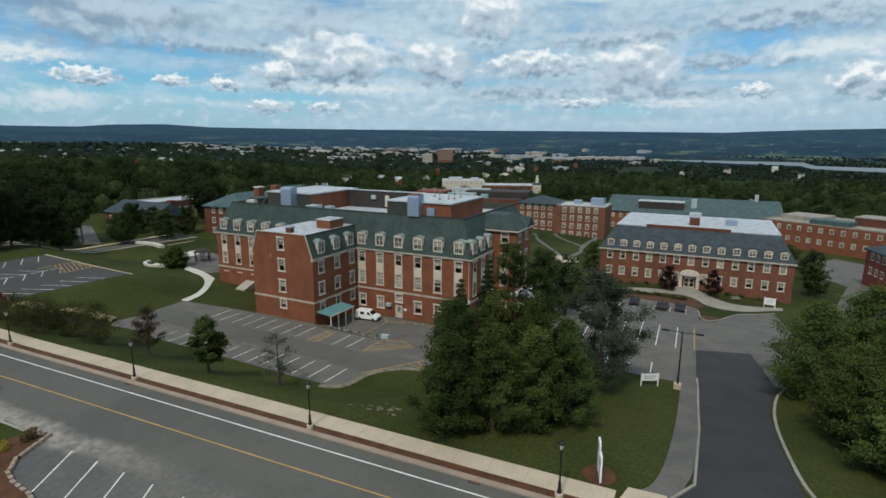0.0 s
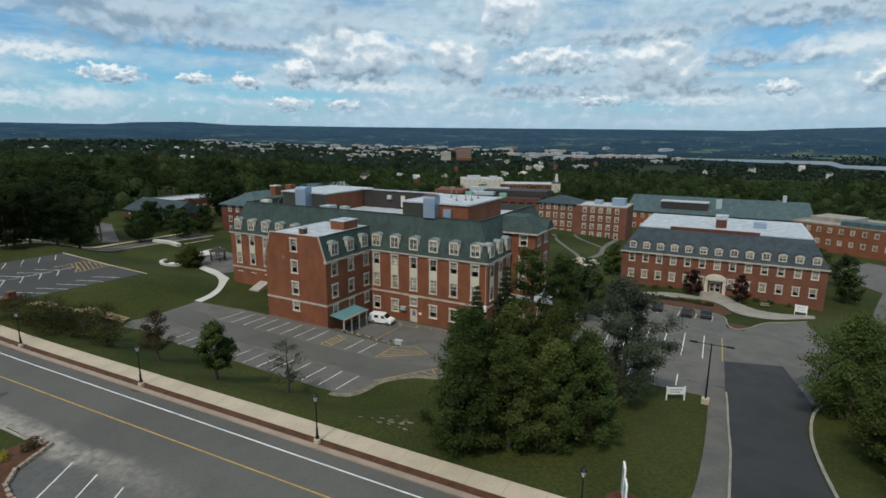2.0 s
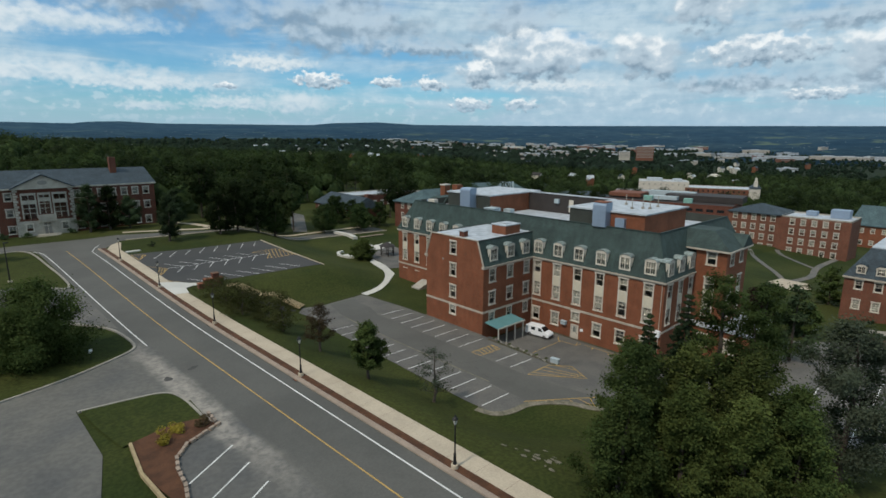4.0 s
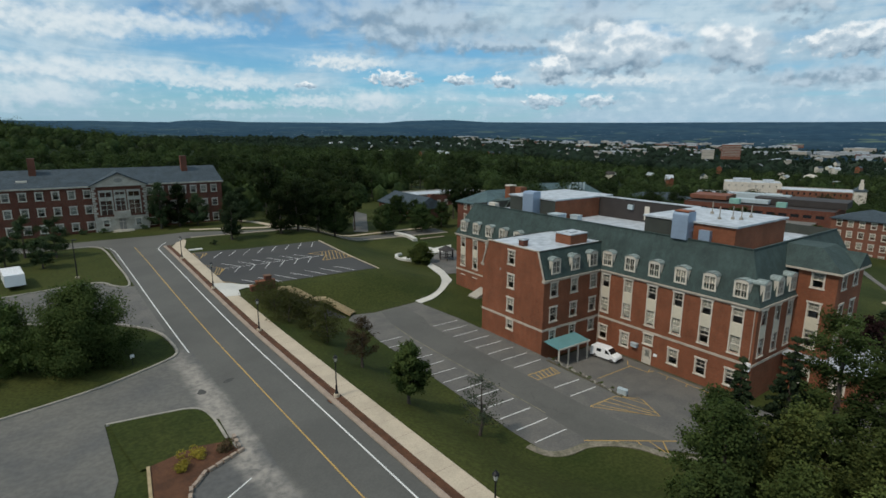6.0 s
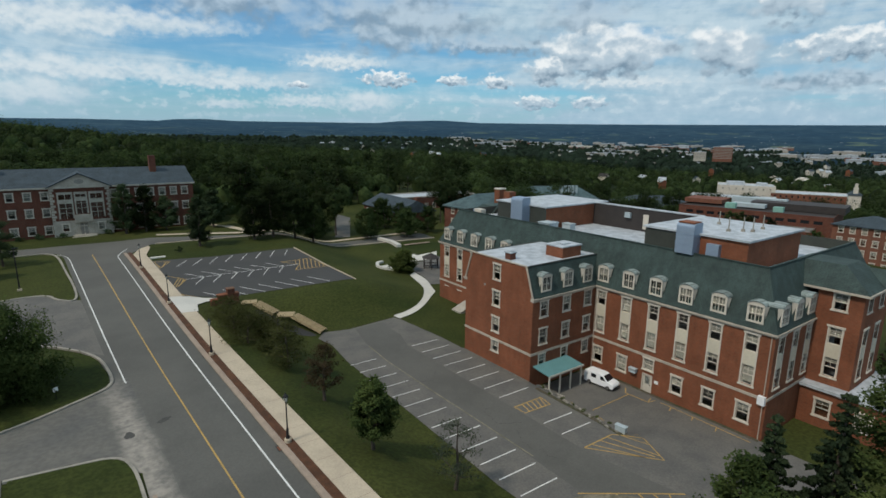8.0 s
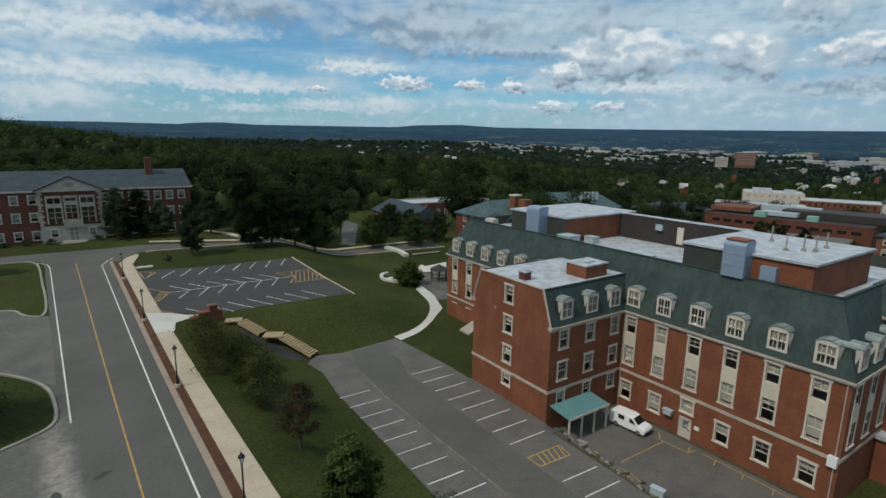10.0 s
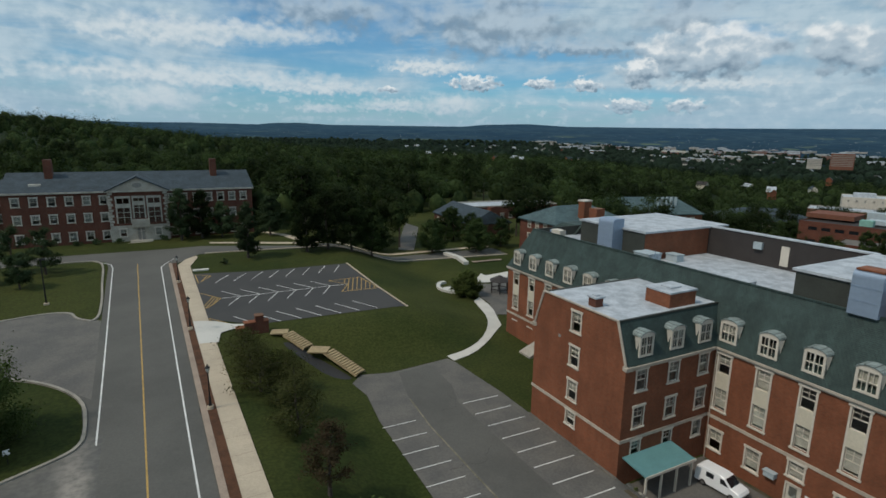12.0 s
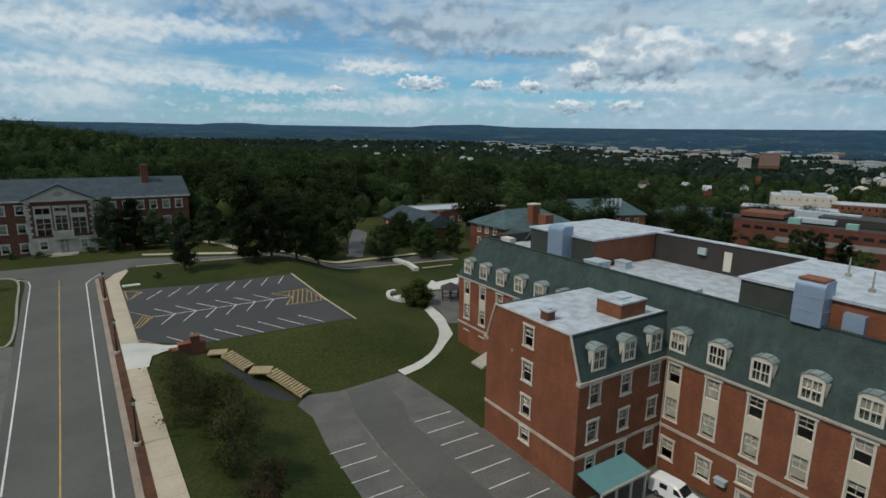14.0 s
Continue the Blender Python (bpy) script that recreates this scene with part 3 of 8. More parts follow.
for k in range(8):
    y = -0.85 + 2.62 * k
    painted([(-5.6, y), (-1.05, y - 0.08)], 0.11, M["whiteline"], lot, 0.066, "stall_line")
for y in (-7.6, -10.05):
    painted([(-5.55, y), (-1.4, y - 0.2)], 0.11, M["whiteline"], lot, 0.066, "stall_line")


def hatched(corners, n, mat, parent, w=0.12, lift=0.068):
    """A yellow no-parking box: its outline and n bars across it."""
    a, b, c, d = corners
    painted([a, b, c, d, a], w, mat, parent, lift)
    for k in range(1, n):
        f, g = k / n, min(1, k / n + 0.12)
        painted([(a[0] + (d[0] - a[0]) * g, a[1] + (d[1] - a[1]) * g), (b[0] + (c[0] - b[0]) * f, b[1] + (c[1] - b[1]) * f)], w, mat, parent, lift + 0.002)


hatched([(-5.7, -3.4), (-5.6, -5.0), (-2.0, -5.2), (-1.7, -3.5)], 6, M["yellowline"], lot)
painted([(-5.6, -12.9), (-1.5, -13.0), (0.7, -15.1), (-1.2, -18.5), (-5.6, -12.9)], 0.12, M["yellowline"], lot, 0.068)
for a, b in (((-4.6, -12.95), (-2.2, -17.3)), ((-3.4, -12.95), (-1.4, -17.7)), ((-2.3, -13.0), (-0.9, -17.9)), ((-0.9, -13.6), (0.1, -16.2))):
    painted([a, b], 0.11, M["yellowline"], lot, 0.068)
painted([(-11.4, -16.9), (-7.5, -19.7), (-4.1, -22.2)], 0.13, M["yellowline"], lot, 0.068)
for a, b in (((-8.6, -18.9), (-9.2, -18.9)), ((-7.3, -19.9), (-7.6, -21.2)), ((-6.3, -20.6), (-6.7, -22.7)), ((-5.2, -21.4), (-6.6, -22.9))):
    painted([a, b], 0.11, M["yellowline"], lot, 0.068)
painted([(2.4, -7.6), (9.1, -7.7)], 0.10, M["yellowline"], lot, 0.068)
painted([(1.9, -5.0), (1.2, -6.4), (1.7, -9.3), (0.9, -12.2), (1.3, -14.3)], 0.10, M["yellowline"], lot, 0.068)
for y in (-9.8, -12.4, -15.0, -17.6):
    painted([(10.25, y), (9.3, y - 0.35)], 0.10, M["yellowline"], lot, 0.068)
painted([(10.2, -6.4), (9.0, -7.3), (9.2, -10.2), (10.2, -10.4)], 0.12, M["yellowline"], lot, 0.068)
painted([(10.3, -11.0), (10.25, -21)], 0.10, M["yellowline"], lot, 0.068)
laid("retaining_kerb", strip(rounded([(0.55, -1.0), (0.35, -4.2), (0.15, -6.6), (0.2, -8.8), (-0.05, -11.2), (-0.2, -13.8)]), 0.0, 0.4, -1.1, 0.07), M["gravel"], "broken concrete retaining kerb above the service yard", "kerb")
laid("verge", strip([(-0.25, -1.6), (-0.3, -6), (-0.35, -10), (-0.55, -13.6)], 0.0, 0.45, -0.1, 0.085), M["mud"], "strip of broken asphalt and weeds", "verge")
laid("wall_footing", strip([(-0.02, 12.6), (-0.02, -0.2)], 0.0, 0.28, -0.1, 0.12), M["gravel"], "dirty concrete footing along the wing's wall", "kerb")
laid("wall_footing", strip([(11.33, -0.4), (11.33, -21.4)], 0.0, 0.35, -0.1, 0.10), M["mud"], "weedy strip along the hall's wall", "kerb")
laid("kerb", strip(rounded([(-16.3, -14.4), (-15.9, -16.3), (-14.2, -17.3), (-11.2, -17.3), (-7.6, -20.3), (-6.9, -23.4), (-2.0, -27.3)]), -0.25, 0.6, -0.1, 0.07), M["sand"], "worn edge of the parking lot", "kerb")

# the upper parking lot
LOT2 = [(-30.2, 44.6), (-27.3, 45.2), (-25.0, 44.0), (-22.6, 43.0), (-1.8, 42.3), (-3.0, 52.0), (-3.9, 66.4), (-20.0, 67.0), (-27.6, 68.4), (-30.9, 69.0), (-30.9, 60.0)]
lot2 = drape("parking_lot", LOT2, M["lot_dark"], 0.05, "dark asphalt upper parking lot with white herringbone stalls", "parking lot")
for k in range(8):
    painted([(-27.3 + 2.84 * k, 62.9 - 0.12 * k), (-24.9 + 2.79 * k, 66.3 - 0.07 * k)], 0.11, M["whiteline"], lot2, 0.066, "stall_line")
for k in range(6):
    x = -24.3 + 2.83 * k
    painted([(x - 2.1, 51.6), (x, 54.95)], 0.11, M["whiteline"], lot2, 0.066, "stall_line")
    painted([(x - 2.5, 58.2), (x, 54.95)], 0.11, M["whiteline"], lot2, 0.066, "stall_line")
painted([(-27.2, 54.9), (-7.2, 54.85)], 0.11, M["whiteline"], lot2, 0.066, "stall_line")
for k in range(-2, 5):
    painted([(-17.65 + 2.84 * k, 42.9), (-20.45 + 2.9 * k, 46.9)], 0.11, M["whiteline"], lot2, 0.066, "stall_line")
for pts, bars in (([(-30.1, 68.2), (-27.65, 66.8), (-29.8, 63.2)], 5), ([(-30.4, 58.2), (-27.2, 54.8), (-29.2, 50.8), (-30.2, 51.0)], 7), ([(-29.8, 46.7), (-26.3, 43.6), (-29.0, 44.8)], 4), ([(-9.8, 57.5), (-4.1, 57.6), (-2.95, 51.3), (-9.2, 51.6), (-7.1, 54.8)], 9)):
    painted(pts + pts[:1], 0.13, M["yellowline"], lot2, 0.068, "yellow_line")
    x0, x1, y0, y1 = min(p[0] for p in pts), max(p[0] for p in pts), min(p[1] for p in pts), max(p[1] for p in pts)
    for k in range(1, bars):
        # bars slanting across the outline, cut where they meet it
        cut = []
        ax, ay, dx, dy = x0 + (x1 - x0) * k / bars, y0, 0.35, 1.0
        for (px, py), (qx, qy) in zip(pts, pts[1:] + pts[:1]):
            det = (qx - px) * dy - (qy - py) * dx
            if abs(det) > 1e-6:
                u = ((ax - px) * dy - (ay - py) * dx) / det
                if 0 <= u <= 1:
                    cut.append((px + (qx - px) * u, py + (qy - py) * u))
        cut.sort(key=lambda p: p[1])
        for s, e in zip(cut[0::2], cut[1::2]):
            painted([s, e], 0.12, M["yellowline"], lot2, 0.07, "yellow_line")
laid("kerb", strip([(-1.7, 42.2), (-2.9, 52), (-3.8, 66.6)], 0.0, 0.22, -0.1, 0.13), M["concrete"], "concrete kerb of the upper lot", "kerb")
laid("kerb", strip([(-27.6, 83.4), (0, 81.2), (40, 76.6)], 0.0, 0.3, -0.1, 0.15), M["concrete"], "concrete kerb along the cross street", "kerb")
drape("pavement", [(-26, 92.2), (-10, 85.6), (40, 84.8), (40, 86.4), (-10, 87.4), (-26, 94)], M["concrete"], 0.09, "concrete sidewalk along the cross street", "pavement")
drape("pavement", [(-8, 87.2), (-6, 87.2), (-8.5, 96), (-12.5, 103), (-14, 103), (-10.5, 96)], M["concrete"], 0.08, "concrete path to the hall", "pavement")

# footpath to the hall's north side
PATH_L = [(-1.16, 29.8), (2.3, 30.5), (5.8, 32.4), (8.9, 35.6), (11.6, 39.9), (13.0, 44.0), (14.2, 48.8)]
PATH_R = [(-1.0, 28.1), (2.4, 29.0), (6.5, 31.6), (9.4, 34.2), (11.9, 36.4), (12.3, 37.0), (13.6, 40.2), (15.6, 44.8), (16.3, 50.4)]
drape("pavement", rounded(PATH_L, 1) + list(reversed(rounded(PATH_R, 1))), M["new_concrete"], 0.10, "curving pale concrete footpath across the lawn", "pavement")
drape("pavement", [(14.0, 41.2), (20.0, 38.6), (27, 50), (29.0, 59.8), (22.6, 56.8), (19.6, 58.2), (16.6, 52.0), (16.2, 46.6)], M["asphalt"], 0.09, "paved grey terrace round the gazebo", "pavement")
drape("pavement", [(19.6, 58.6), (24.8, 63.8), (24.9, 62.1), (31.2, 63.0), (28.6, 59.4), (23.8, 57.4)], M["new_concrete"], 0.12, "pale concrete terrace behind the gazebo", "pavement")
laid("seating_wall", strip(rounded([(14.6, 60.7), (13.2, 60.5), (11.9, 58.6), (11.2, 56.6), (12.0, 55.0), (13.4, 54.0)]), -0.35, 0.35, -0.1, 0.45), M["new_concrete"], "low curved pale concrete seating wall", "wall", kind="structure")
drape("pavement", [(12.6, 58.0), (12.0, 56.2), (13.3, 54.4), (15.0, 55.0), (14.4, 58.4)], M["new_concrete"], 0.10, "pale paving inside the seating wall", "pavement")
laid("retaining_wall", strip([(25.4, 81.6), (26.4, 76.5), (25.6, 71.6)], -0.6, 0.6, -0.1, 0.7), M["new_concrete"], "low pale concrete wall beside the street", "wall")
drape("pavement", [(27.6, 72.0), (35.4, 71.6), (35.4, 72.4), (27.8, 72.9)], M["kerb"], 0.25, "low brick-edged bed along the walk", "pavement")
drape("road", [(16.8, 90.4), (20.2, 88.4), (24.5, 97.0), (34.3, 116.6), (33.2, 123.8), (30.0, 118.0), (21.0, 100.0)], M["drive"], 0.09, "grey asphalt lane between the trees", "road", cell=2.0)

# the entry road and the lot in front of the second hall
drape("road", [(-31.0, -49.0), (-25.2, -52.6), (-22.4, -54.3), (-10, -54.5), (2.9, -54.2), (16.0, -53.8), (18.0, -60.5), (7.3, -62.7), (0.5, -61.4), (-10.7, -61.3), (-20.0, -61.6), (-24.5, -64), (-29.5, -69)],
      M["fresh"], 0.06, "newly laid black asphalt entry road", "road")
lot3 = drape("parking_lot", [(3.9, -52.6), (3.2, -54.2), (15.9, -53.8), (17.9, -60.4), (7.4, -62.7), (9, -66), (20, -67.5), (44, -66.5), (50.5, -66.2), (45.4, -62.3), (43.8, -59.6), (33.0, -56.2), (33.8, -53.8), (44.2, -53.6), (46.2, -50), (46.2, -46), (47.3, -42.7), (47.4, -36), (40, -30), (14, -30.2), (8.0, -36.5), (4.2, -42.6)],
             M["asphalt"], 0.045, "grey asphalt parking lot in front of the second hall", "parking lot")
for x, y, l in ((15.2, -38.3, 8.5), (15.3, -41.0, 9), (15.3, -43.6, 10), (15.5, -46.1, 10), (15.4, -48.6, 10), (15.7, -51.2, 10)):
    painted([(x, y), (x + l, y + 0.25)], 0.13, M["whiteline"], lot3, 0.066, "stall_line")
painted([(15.8, -53.6), (25.8, -53.3)], 0.13, M["yellowline"], lot3, 0.066, "yellow_line")
for y in (-38, -40.7, -43.4, -46.1, -48.9):
    painted([(4.3 + 0.02 * abs(y), y), (8.8, y + 0.1)], 0.13, M["whiteline"], lot3, 0.066, "stall_line")
for y in (-40.2, -42.9, -46.2, -49.0, -51.6):
    painted([(37.6, y), (42.4, y)], 0.13, M["whiteline"], lot3, 0.066, "stall_line")
drape("pavement", rounded([(-25.4, -50.4), (-24.6, -51.7), (-20, -52.4), (-8, -52.65), (4.0, -52.5)], 2) + rounded([(3.0, -54.5), (-10, -54.65), (-22.0, -54.45), (-25.6, -52.9)], 2), M["asphalt"], 0.11, "asphalt sidewalk beside the entry road", "pavement")
drape("pavement", offset_line(2.0, -53.0, -49.4) + [(-25.2, -50.2), (-25.0, -52.8)], M["concrete"], 0.12, "concrete sidewalk corner at the entry road", "pavement")
laid("kerb", strip([(-25.6, -52.9), (-22.6, -54.5), (-10, -54.7), (2.6, -54.4), (6, -54.2)], -0.1, 0.1, -0.1, 0.2), M["kerb_grey"], "concrete kerb of the entry road", "kerb")
laid("kerb", strip(rounded([(-29.5, -69), (-24.5, -64.2), (-20, -61.7), (-10.7, -61.4), (0.5, -61.5), (7.3, -62.8), (9, -66)]), 0.0, 0.28, -0.1, 0.2), M["kerb_grey"], "concrete kerb of the entry road", "kerb")
drape("pavement", rounded([(60.2, -36), (61.0, -44.7), (60.6, -48.4)], 1) + [(65.8, -48.6), (65.8, -52.9), (63.2, -54.2)] + rounded([(60.2, -55.9), (55.8, -59.0), (55.4, -62.9), (60.0, -68.7)], 2) + rounded([(55.5, -68.3), (49.8, -63.6), (46.6, -59.6), (48.6, -55.0), (55.4, -53.1), (58.2, -50.6), (57.6, -47.0), (56.0, -41.6), (56.2, -36)], 2),
      M["kerb_grey"], 0.11, "curving concrete walk in front of the second hall", "pavement")
drape("flower_bed", [(47.7, -36), (47.6, -42.7), (46.6, -46), (46.6, -50), (44.7, -53.4), (48.2, -54.7), (55.0, -52.8), (57.7, -50.4), (57.2, -47.2), (55.6, -41.8), (55.8, -36)], M["mulch"], 0.10, "bark-mulched bed with clipped shrubs", "flower bed")
drape("flower_bed", [(44.0, -53.9), (47.8, -55.3), (46.2, -59.4), (43.6, -59.2), (37.6, -57.4), (38.4, -54.0)], M["grass"], 0.09, "grass island beside the lot", "lawn")
drape("flower_bed", [(33.9, -54.1), (38.2, -54.1), (37.4, -57.2), (33.3, -56.0)], M["mulch"], 0.09, "bark tip of the grass island", "flower bed")
laid("kerb", strip(rounded([(47.4, -36), (47.3, -42.7), (46.2, -46), (46.2, -50), (44.2, -53.7), (33.7, -53.9), (33.0, -56.2), (43.8, -59.7), (46.0, -62.6), (50.5, -66.4)]), -0.1, 0.1, -0.1, 0.17), M["kerb_grey"], "concrete kerb of the lot before the second hall", "kerb")
drape("parking_lot", [(97, -86), (118, -80), (131, -82.5), (158, -94), (148, -103), (130, -98)], M["asphalt"], 0.06, "grey asphalt lot before the library", "parking lot", cell=2.0)
drape("road", [(56, -76), (68, -79), (96, -86), (130, -92), (130, -98), (92, -93), (64, -87), (52, -84)], M["asphalt"], 0.05, "grey asphalt lane beside the second hall", "road", cell=2.0)

# lawn paths between the hall and the classroom buildings
for a_, w_ in (([(124, 2.6), (110, -5), (97, -13), (86, -17.5)], 1.0), ([(140, -1), (130, -4.4), (119.5, -15.9)], 0.9), ([(153, -16.6), (137, -16.4), (119.5, -15.9), (106, -18.6), (91, -17.4)], 1.1)):
    laid("footpath", strip(rounded(a_), -w_ * 0.7, w_ * 0.7, -0.2, 0.12, 2.0), M["gravel"], "worn beige footpath across the lawn", "path")
drape("pavement", [(83, -14.5), (92, -15), (93, -20.5), (86, -22.5), (80, -20)], M["concrete"], 0.14, "pale concrete forecourt on the lawn", "pavement")

drape("road", [(left_x(17.5) + 0.2, 17.5), (left_x(31) + 0.2, 31), (-44.4, 31.4), (-42.0, 27.2), (-41.25, 22), (-41.3, 18.2)], M["road"], 0.052, "grey asphalt edge of the road at the driveway", "road")
# west side: driveway, island with flower bed, roadside stalls
drape("road", [(left_x(18) + 0.3, 20.2), (-41.2, 19.2), (-43.5, 17.2), (-49.5, 13.7), (-58, 11.5), (-90, 8), (-90, -40), (-56, -40), (-51.5, -16), (-49.0, -4), (-49.3, 5.7), (-45, 5.2), (-42.2, 4.2), (-40.9, 1.0), (left_x(0) + 0.2, -1.0)],
      M["drive"], 0.055, "dusty patched asphalt driveway", "driveway", cell=2.0)
drape("road", [(left_x(0) + 0.2, 2.6), (-40.72, 2.6), (-40.72, -4.6), (-41.6, -5.8), (-43.6, -7.2), (-45.4, -9.2), (-45.8, -13), (-46.6, -60), (left_x(-60) - 1.3, -60)], M["drive"], 0.052, "grey asphalt roadside parking bay", "parking lot")
for k in range(14):
    y = -12.4 - 3.22 * k
    painted([(-45.1, y), (-40.8 + 0.06 * k, y + 2.83)], 0.12, M["whiteline"], main_road, 0.075, "stall_line")
isl = drape("lawn", [(-41.05, -4.2)] + rounded([(-40.95, -2), (-41.05, 1.6), (-41.9, 4.2), (-45, 4.8), (-49.0, 5.4)]) + [(-48.4, 0.5), (-47.6, -3.9), (-43.4, -3.2)], M["grass"], 0.16, "small lawn island beside the driveway", "lawn")
drape("flower_bed", [(-41.0, -3.6), (-43.4, -2.9), (-46.9, -3.8), (-47.4, -9.0), (-46.2, -16), (-45.5, -12.3), (-45.0, -9.0), (-43.8, -7.4), (-42.0, -6.2), (-40.6, -5.6)], M["mulch"], 0.2, "bark-mulched bed with yellow bushes", "flower bed")
laid("kerb", strip(rounded([(-49.2, 5.5), (-45, 4.9), (-41.8, 4.3), (-40.95, 1.6), (-40.85, -3)]), 0.0, 0.25, -0.1, 0.2, 0.5), M["kerb_grey"], "concrete kerb round the island", "kerb")
laid("kerb", strip(rounded([(-58, 11.8), (-49.6, 13.8), (-43.6, 17.0), (-41.2, 18.6), (-41.2, 22), (-41.9, 27.4), (-44.7, 31.8), (-48.4, 35.1), (-60, 41.4)]), 0.0, 0.28, -0.1, 0.2, 0.5), M["kerb_grey"], "concrete kerb of the driveway corner", "kerb")
drape("road", [(left_x(27) - 0.8, 27.5), (left_x(50) - 0.8, 50.4), (-45.0, 52.4), (-46.1, 55.3), (-50.0, 55.8), (-54.1, 54.6), (-70, 52.8), (-70, 44), (-60, 41.6), (-48.4, 35.2), (-44.7, 31.9)], M["asphalt"], 0.054, "grey asphalt side lot", "parking lot", cell=2.0)
laid("kerb", strip(rounded([(-70, 52.6), (-54.1, 54.4), (-50.0, 55.6), (-46.3, 55.2), (-45.4, 52.0), (-42.5, 49.8), (-42.7, 58.9), (-43.5, 68.0), (-44.2, 79.6), (-45.2, 84.6), (-47.8, 86.2), (-110, 86.6)]), -0.3, 0.0, -0.1, 0.17), M["kerb_grey"], "concrete kerb of the corner lawn", "kerb")


# ---- buildings ----
def facade(x, y, z, turn):
    """The pose of a wall: local x runs along it, local -y faces outwards."""
    return pose(x, y, z, 0, 0, turn)


WEST, SOUTH, NORTHWARD, EASTWARD = -90, 0, 180, 90


def wall(m, length, z0, z1, holes=(), depth=0.22, cut=None):
    """A wall sheet with openings and their reveals. holes: (x0, x1, z0, z1). cut: (inset, z of the foot) of sloping ends."""
    bm = bmesh.new()
    xs = sorted({0, length, *[h[0] for h in holes], *[h[1] for h in holes]})
    zs = sorted({z0, z1, *[h[2] for h in holes], *[h[3] for h in holes]})
    grid = {}

    def at(i, k, d):
        key = (i, k, d)
        if key not in grid:
            grid[key] = bm.verts.new((xs[i], d, zs[k]))
        return grid[key]

    for i in range(len(xs) - 1):
        for k in range(len(zs) - 1):
            cx, cz = (xs[i] + xs[i + 1]) / 2, (zs[k] + zs[k + 1]) / 2
            if not any(h[0] < cx < h[1] and h[2] < cz < h[3] for h in holes):
                bm.faces.new((at(i, k, 0), at(i + 1, k, 0), at(i + 1, k + 1, 0), at(i, k + 1, 0)))
                bm.faces.new((at(i, k, depth), at(i, k + 1, depth), at(i + 1, k + 1, depth), at(i + 1, k, depth)))
    for a, b, c, d in holes:
        q = [(a, c), (b, c), (b, d), (a, d)]
        v0 = [bm.verts.new((u, 0, w)) for u, w in q]
        v1 = [bm.verts.new((u, depth, w)) for u, w in q]
        for n in range(4):
            bm.faces.new((v0[n], v1[n], v1[(n + 1) % 4], v0[(n + 1) % 4]))
    if cut:
        inset, foot = cut
        for s, px in ((-1, 0), (1, length)):
            no = Vector((s * (z1 - foot), 0, inset)).normalized()
            bmesh.ops.bisect_plane(bm, geom=bm.verts[:] + bm.edges[:] + bm.faces[:], plane_co=(px, 0, foot), plane_no=no, clear_outer=True)
    bmesh.ops.remove_doubles(bm, verts=bm.verts[:], dist=0.0005)
    bm.transform(m)
    return bm


window_meshes = {}


def sash_window(parent, m, w, h, seed=0, cols=2):
    """A white double-hung window centred at the pose m: casing > sash, pane, blind, sill."""
    key = ("sash", round(w, 2), round(h, 2), cols)
    if key not in window_meshes:
        a, b = w / 2, h / 2
        t = 0.15
        casing = boxes("casing", M["trim"], (-a - t, -a, -0.05, 0.1, -b, b + 0.04), (a, a + t, -0.05, 0.1, -b, b + 0.04),
                       (-a - t - 0.08, a + t + 0.08, -0.09, 0.1, b + 0.02, b + 0.24))
        sill = boxes("sill", M["trim"], (-a - t - 0.08, a + t + 0.08, -0.12, 0.12, -b - 0.14, -b))
        rows = [(-a, a, 0.09, 0.13, -0.05, 0.05), (-a, -a + 0.06, 0.09, 0.13, -b, b), (a - 0.06, a, 0.09, 0.13, -b, b),
                (-a, a, 0.09, 0.13, -b, -b + 0.07), (-a, a, 0.09, 0.13, b - 0.07, b)]
        rows += [(-a + w * k / cols - 0.02, -a + w * k / cols + 0.02, 0.09, 0.125, 0.05, b) for k in range(1, cols)]
        rows += [(-a, a, 0.09, 0.125, b / 2 - 0.02, b / 2 + 0.02)]
        sash = boxes("sash", M["trim"], *rows)
        pane = boxes("pane", M["glass"], (-a + 0.05, a - 0.05, 0.105, 0.118, -b + 0.06, b - 0.06))
        blinds = [boxes("blind", M["blind"], (-a + 0.05, a - 0.05, 0.17, 0.18, b - 0.06 - f * h, b - 0.06)) for f in (0.18, 0.34, 0.5, 0.85)]
        window_meshes[key] = casing, sill, sash, pane, blinds
    casing, sill, sash, pane, blinds = window_meshes[key]
    win = put_part("window", casing, parent, m)
    put_part("sill", sill, win, m)
    put_part("sash", sash, win, m)
    g = put_part("pane", pane, win, m)
    g.visible_shadow = False
    r = random.Random(seed)
    if r.random() < 0.93:
        put_part("blind", blinds[r.choice((0, 1, 2, 2, 2, 3, 3))], win, m)
    return win


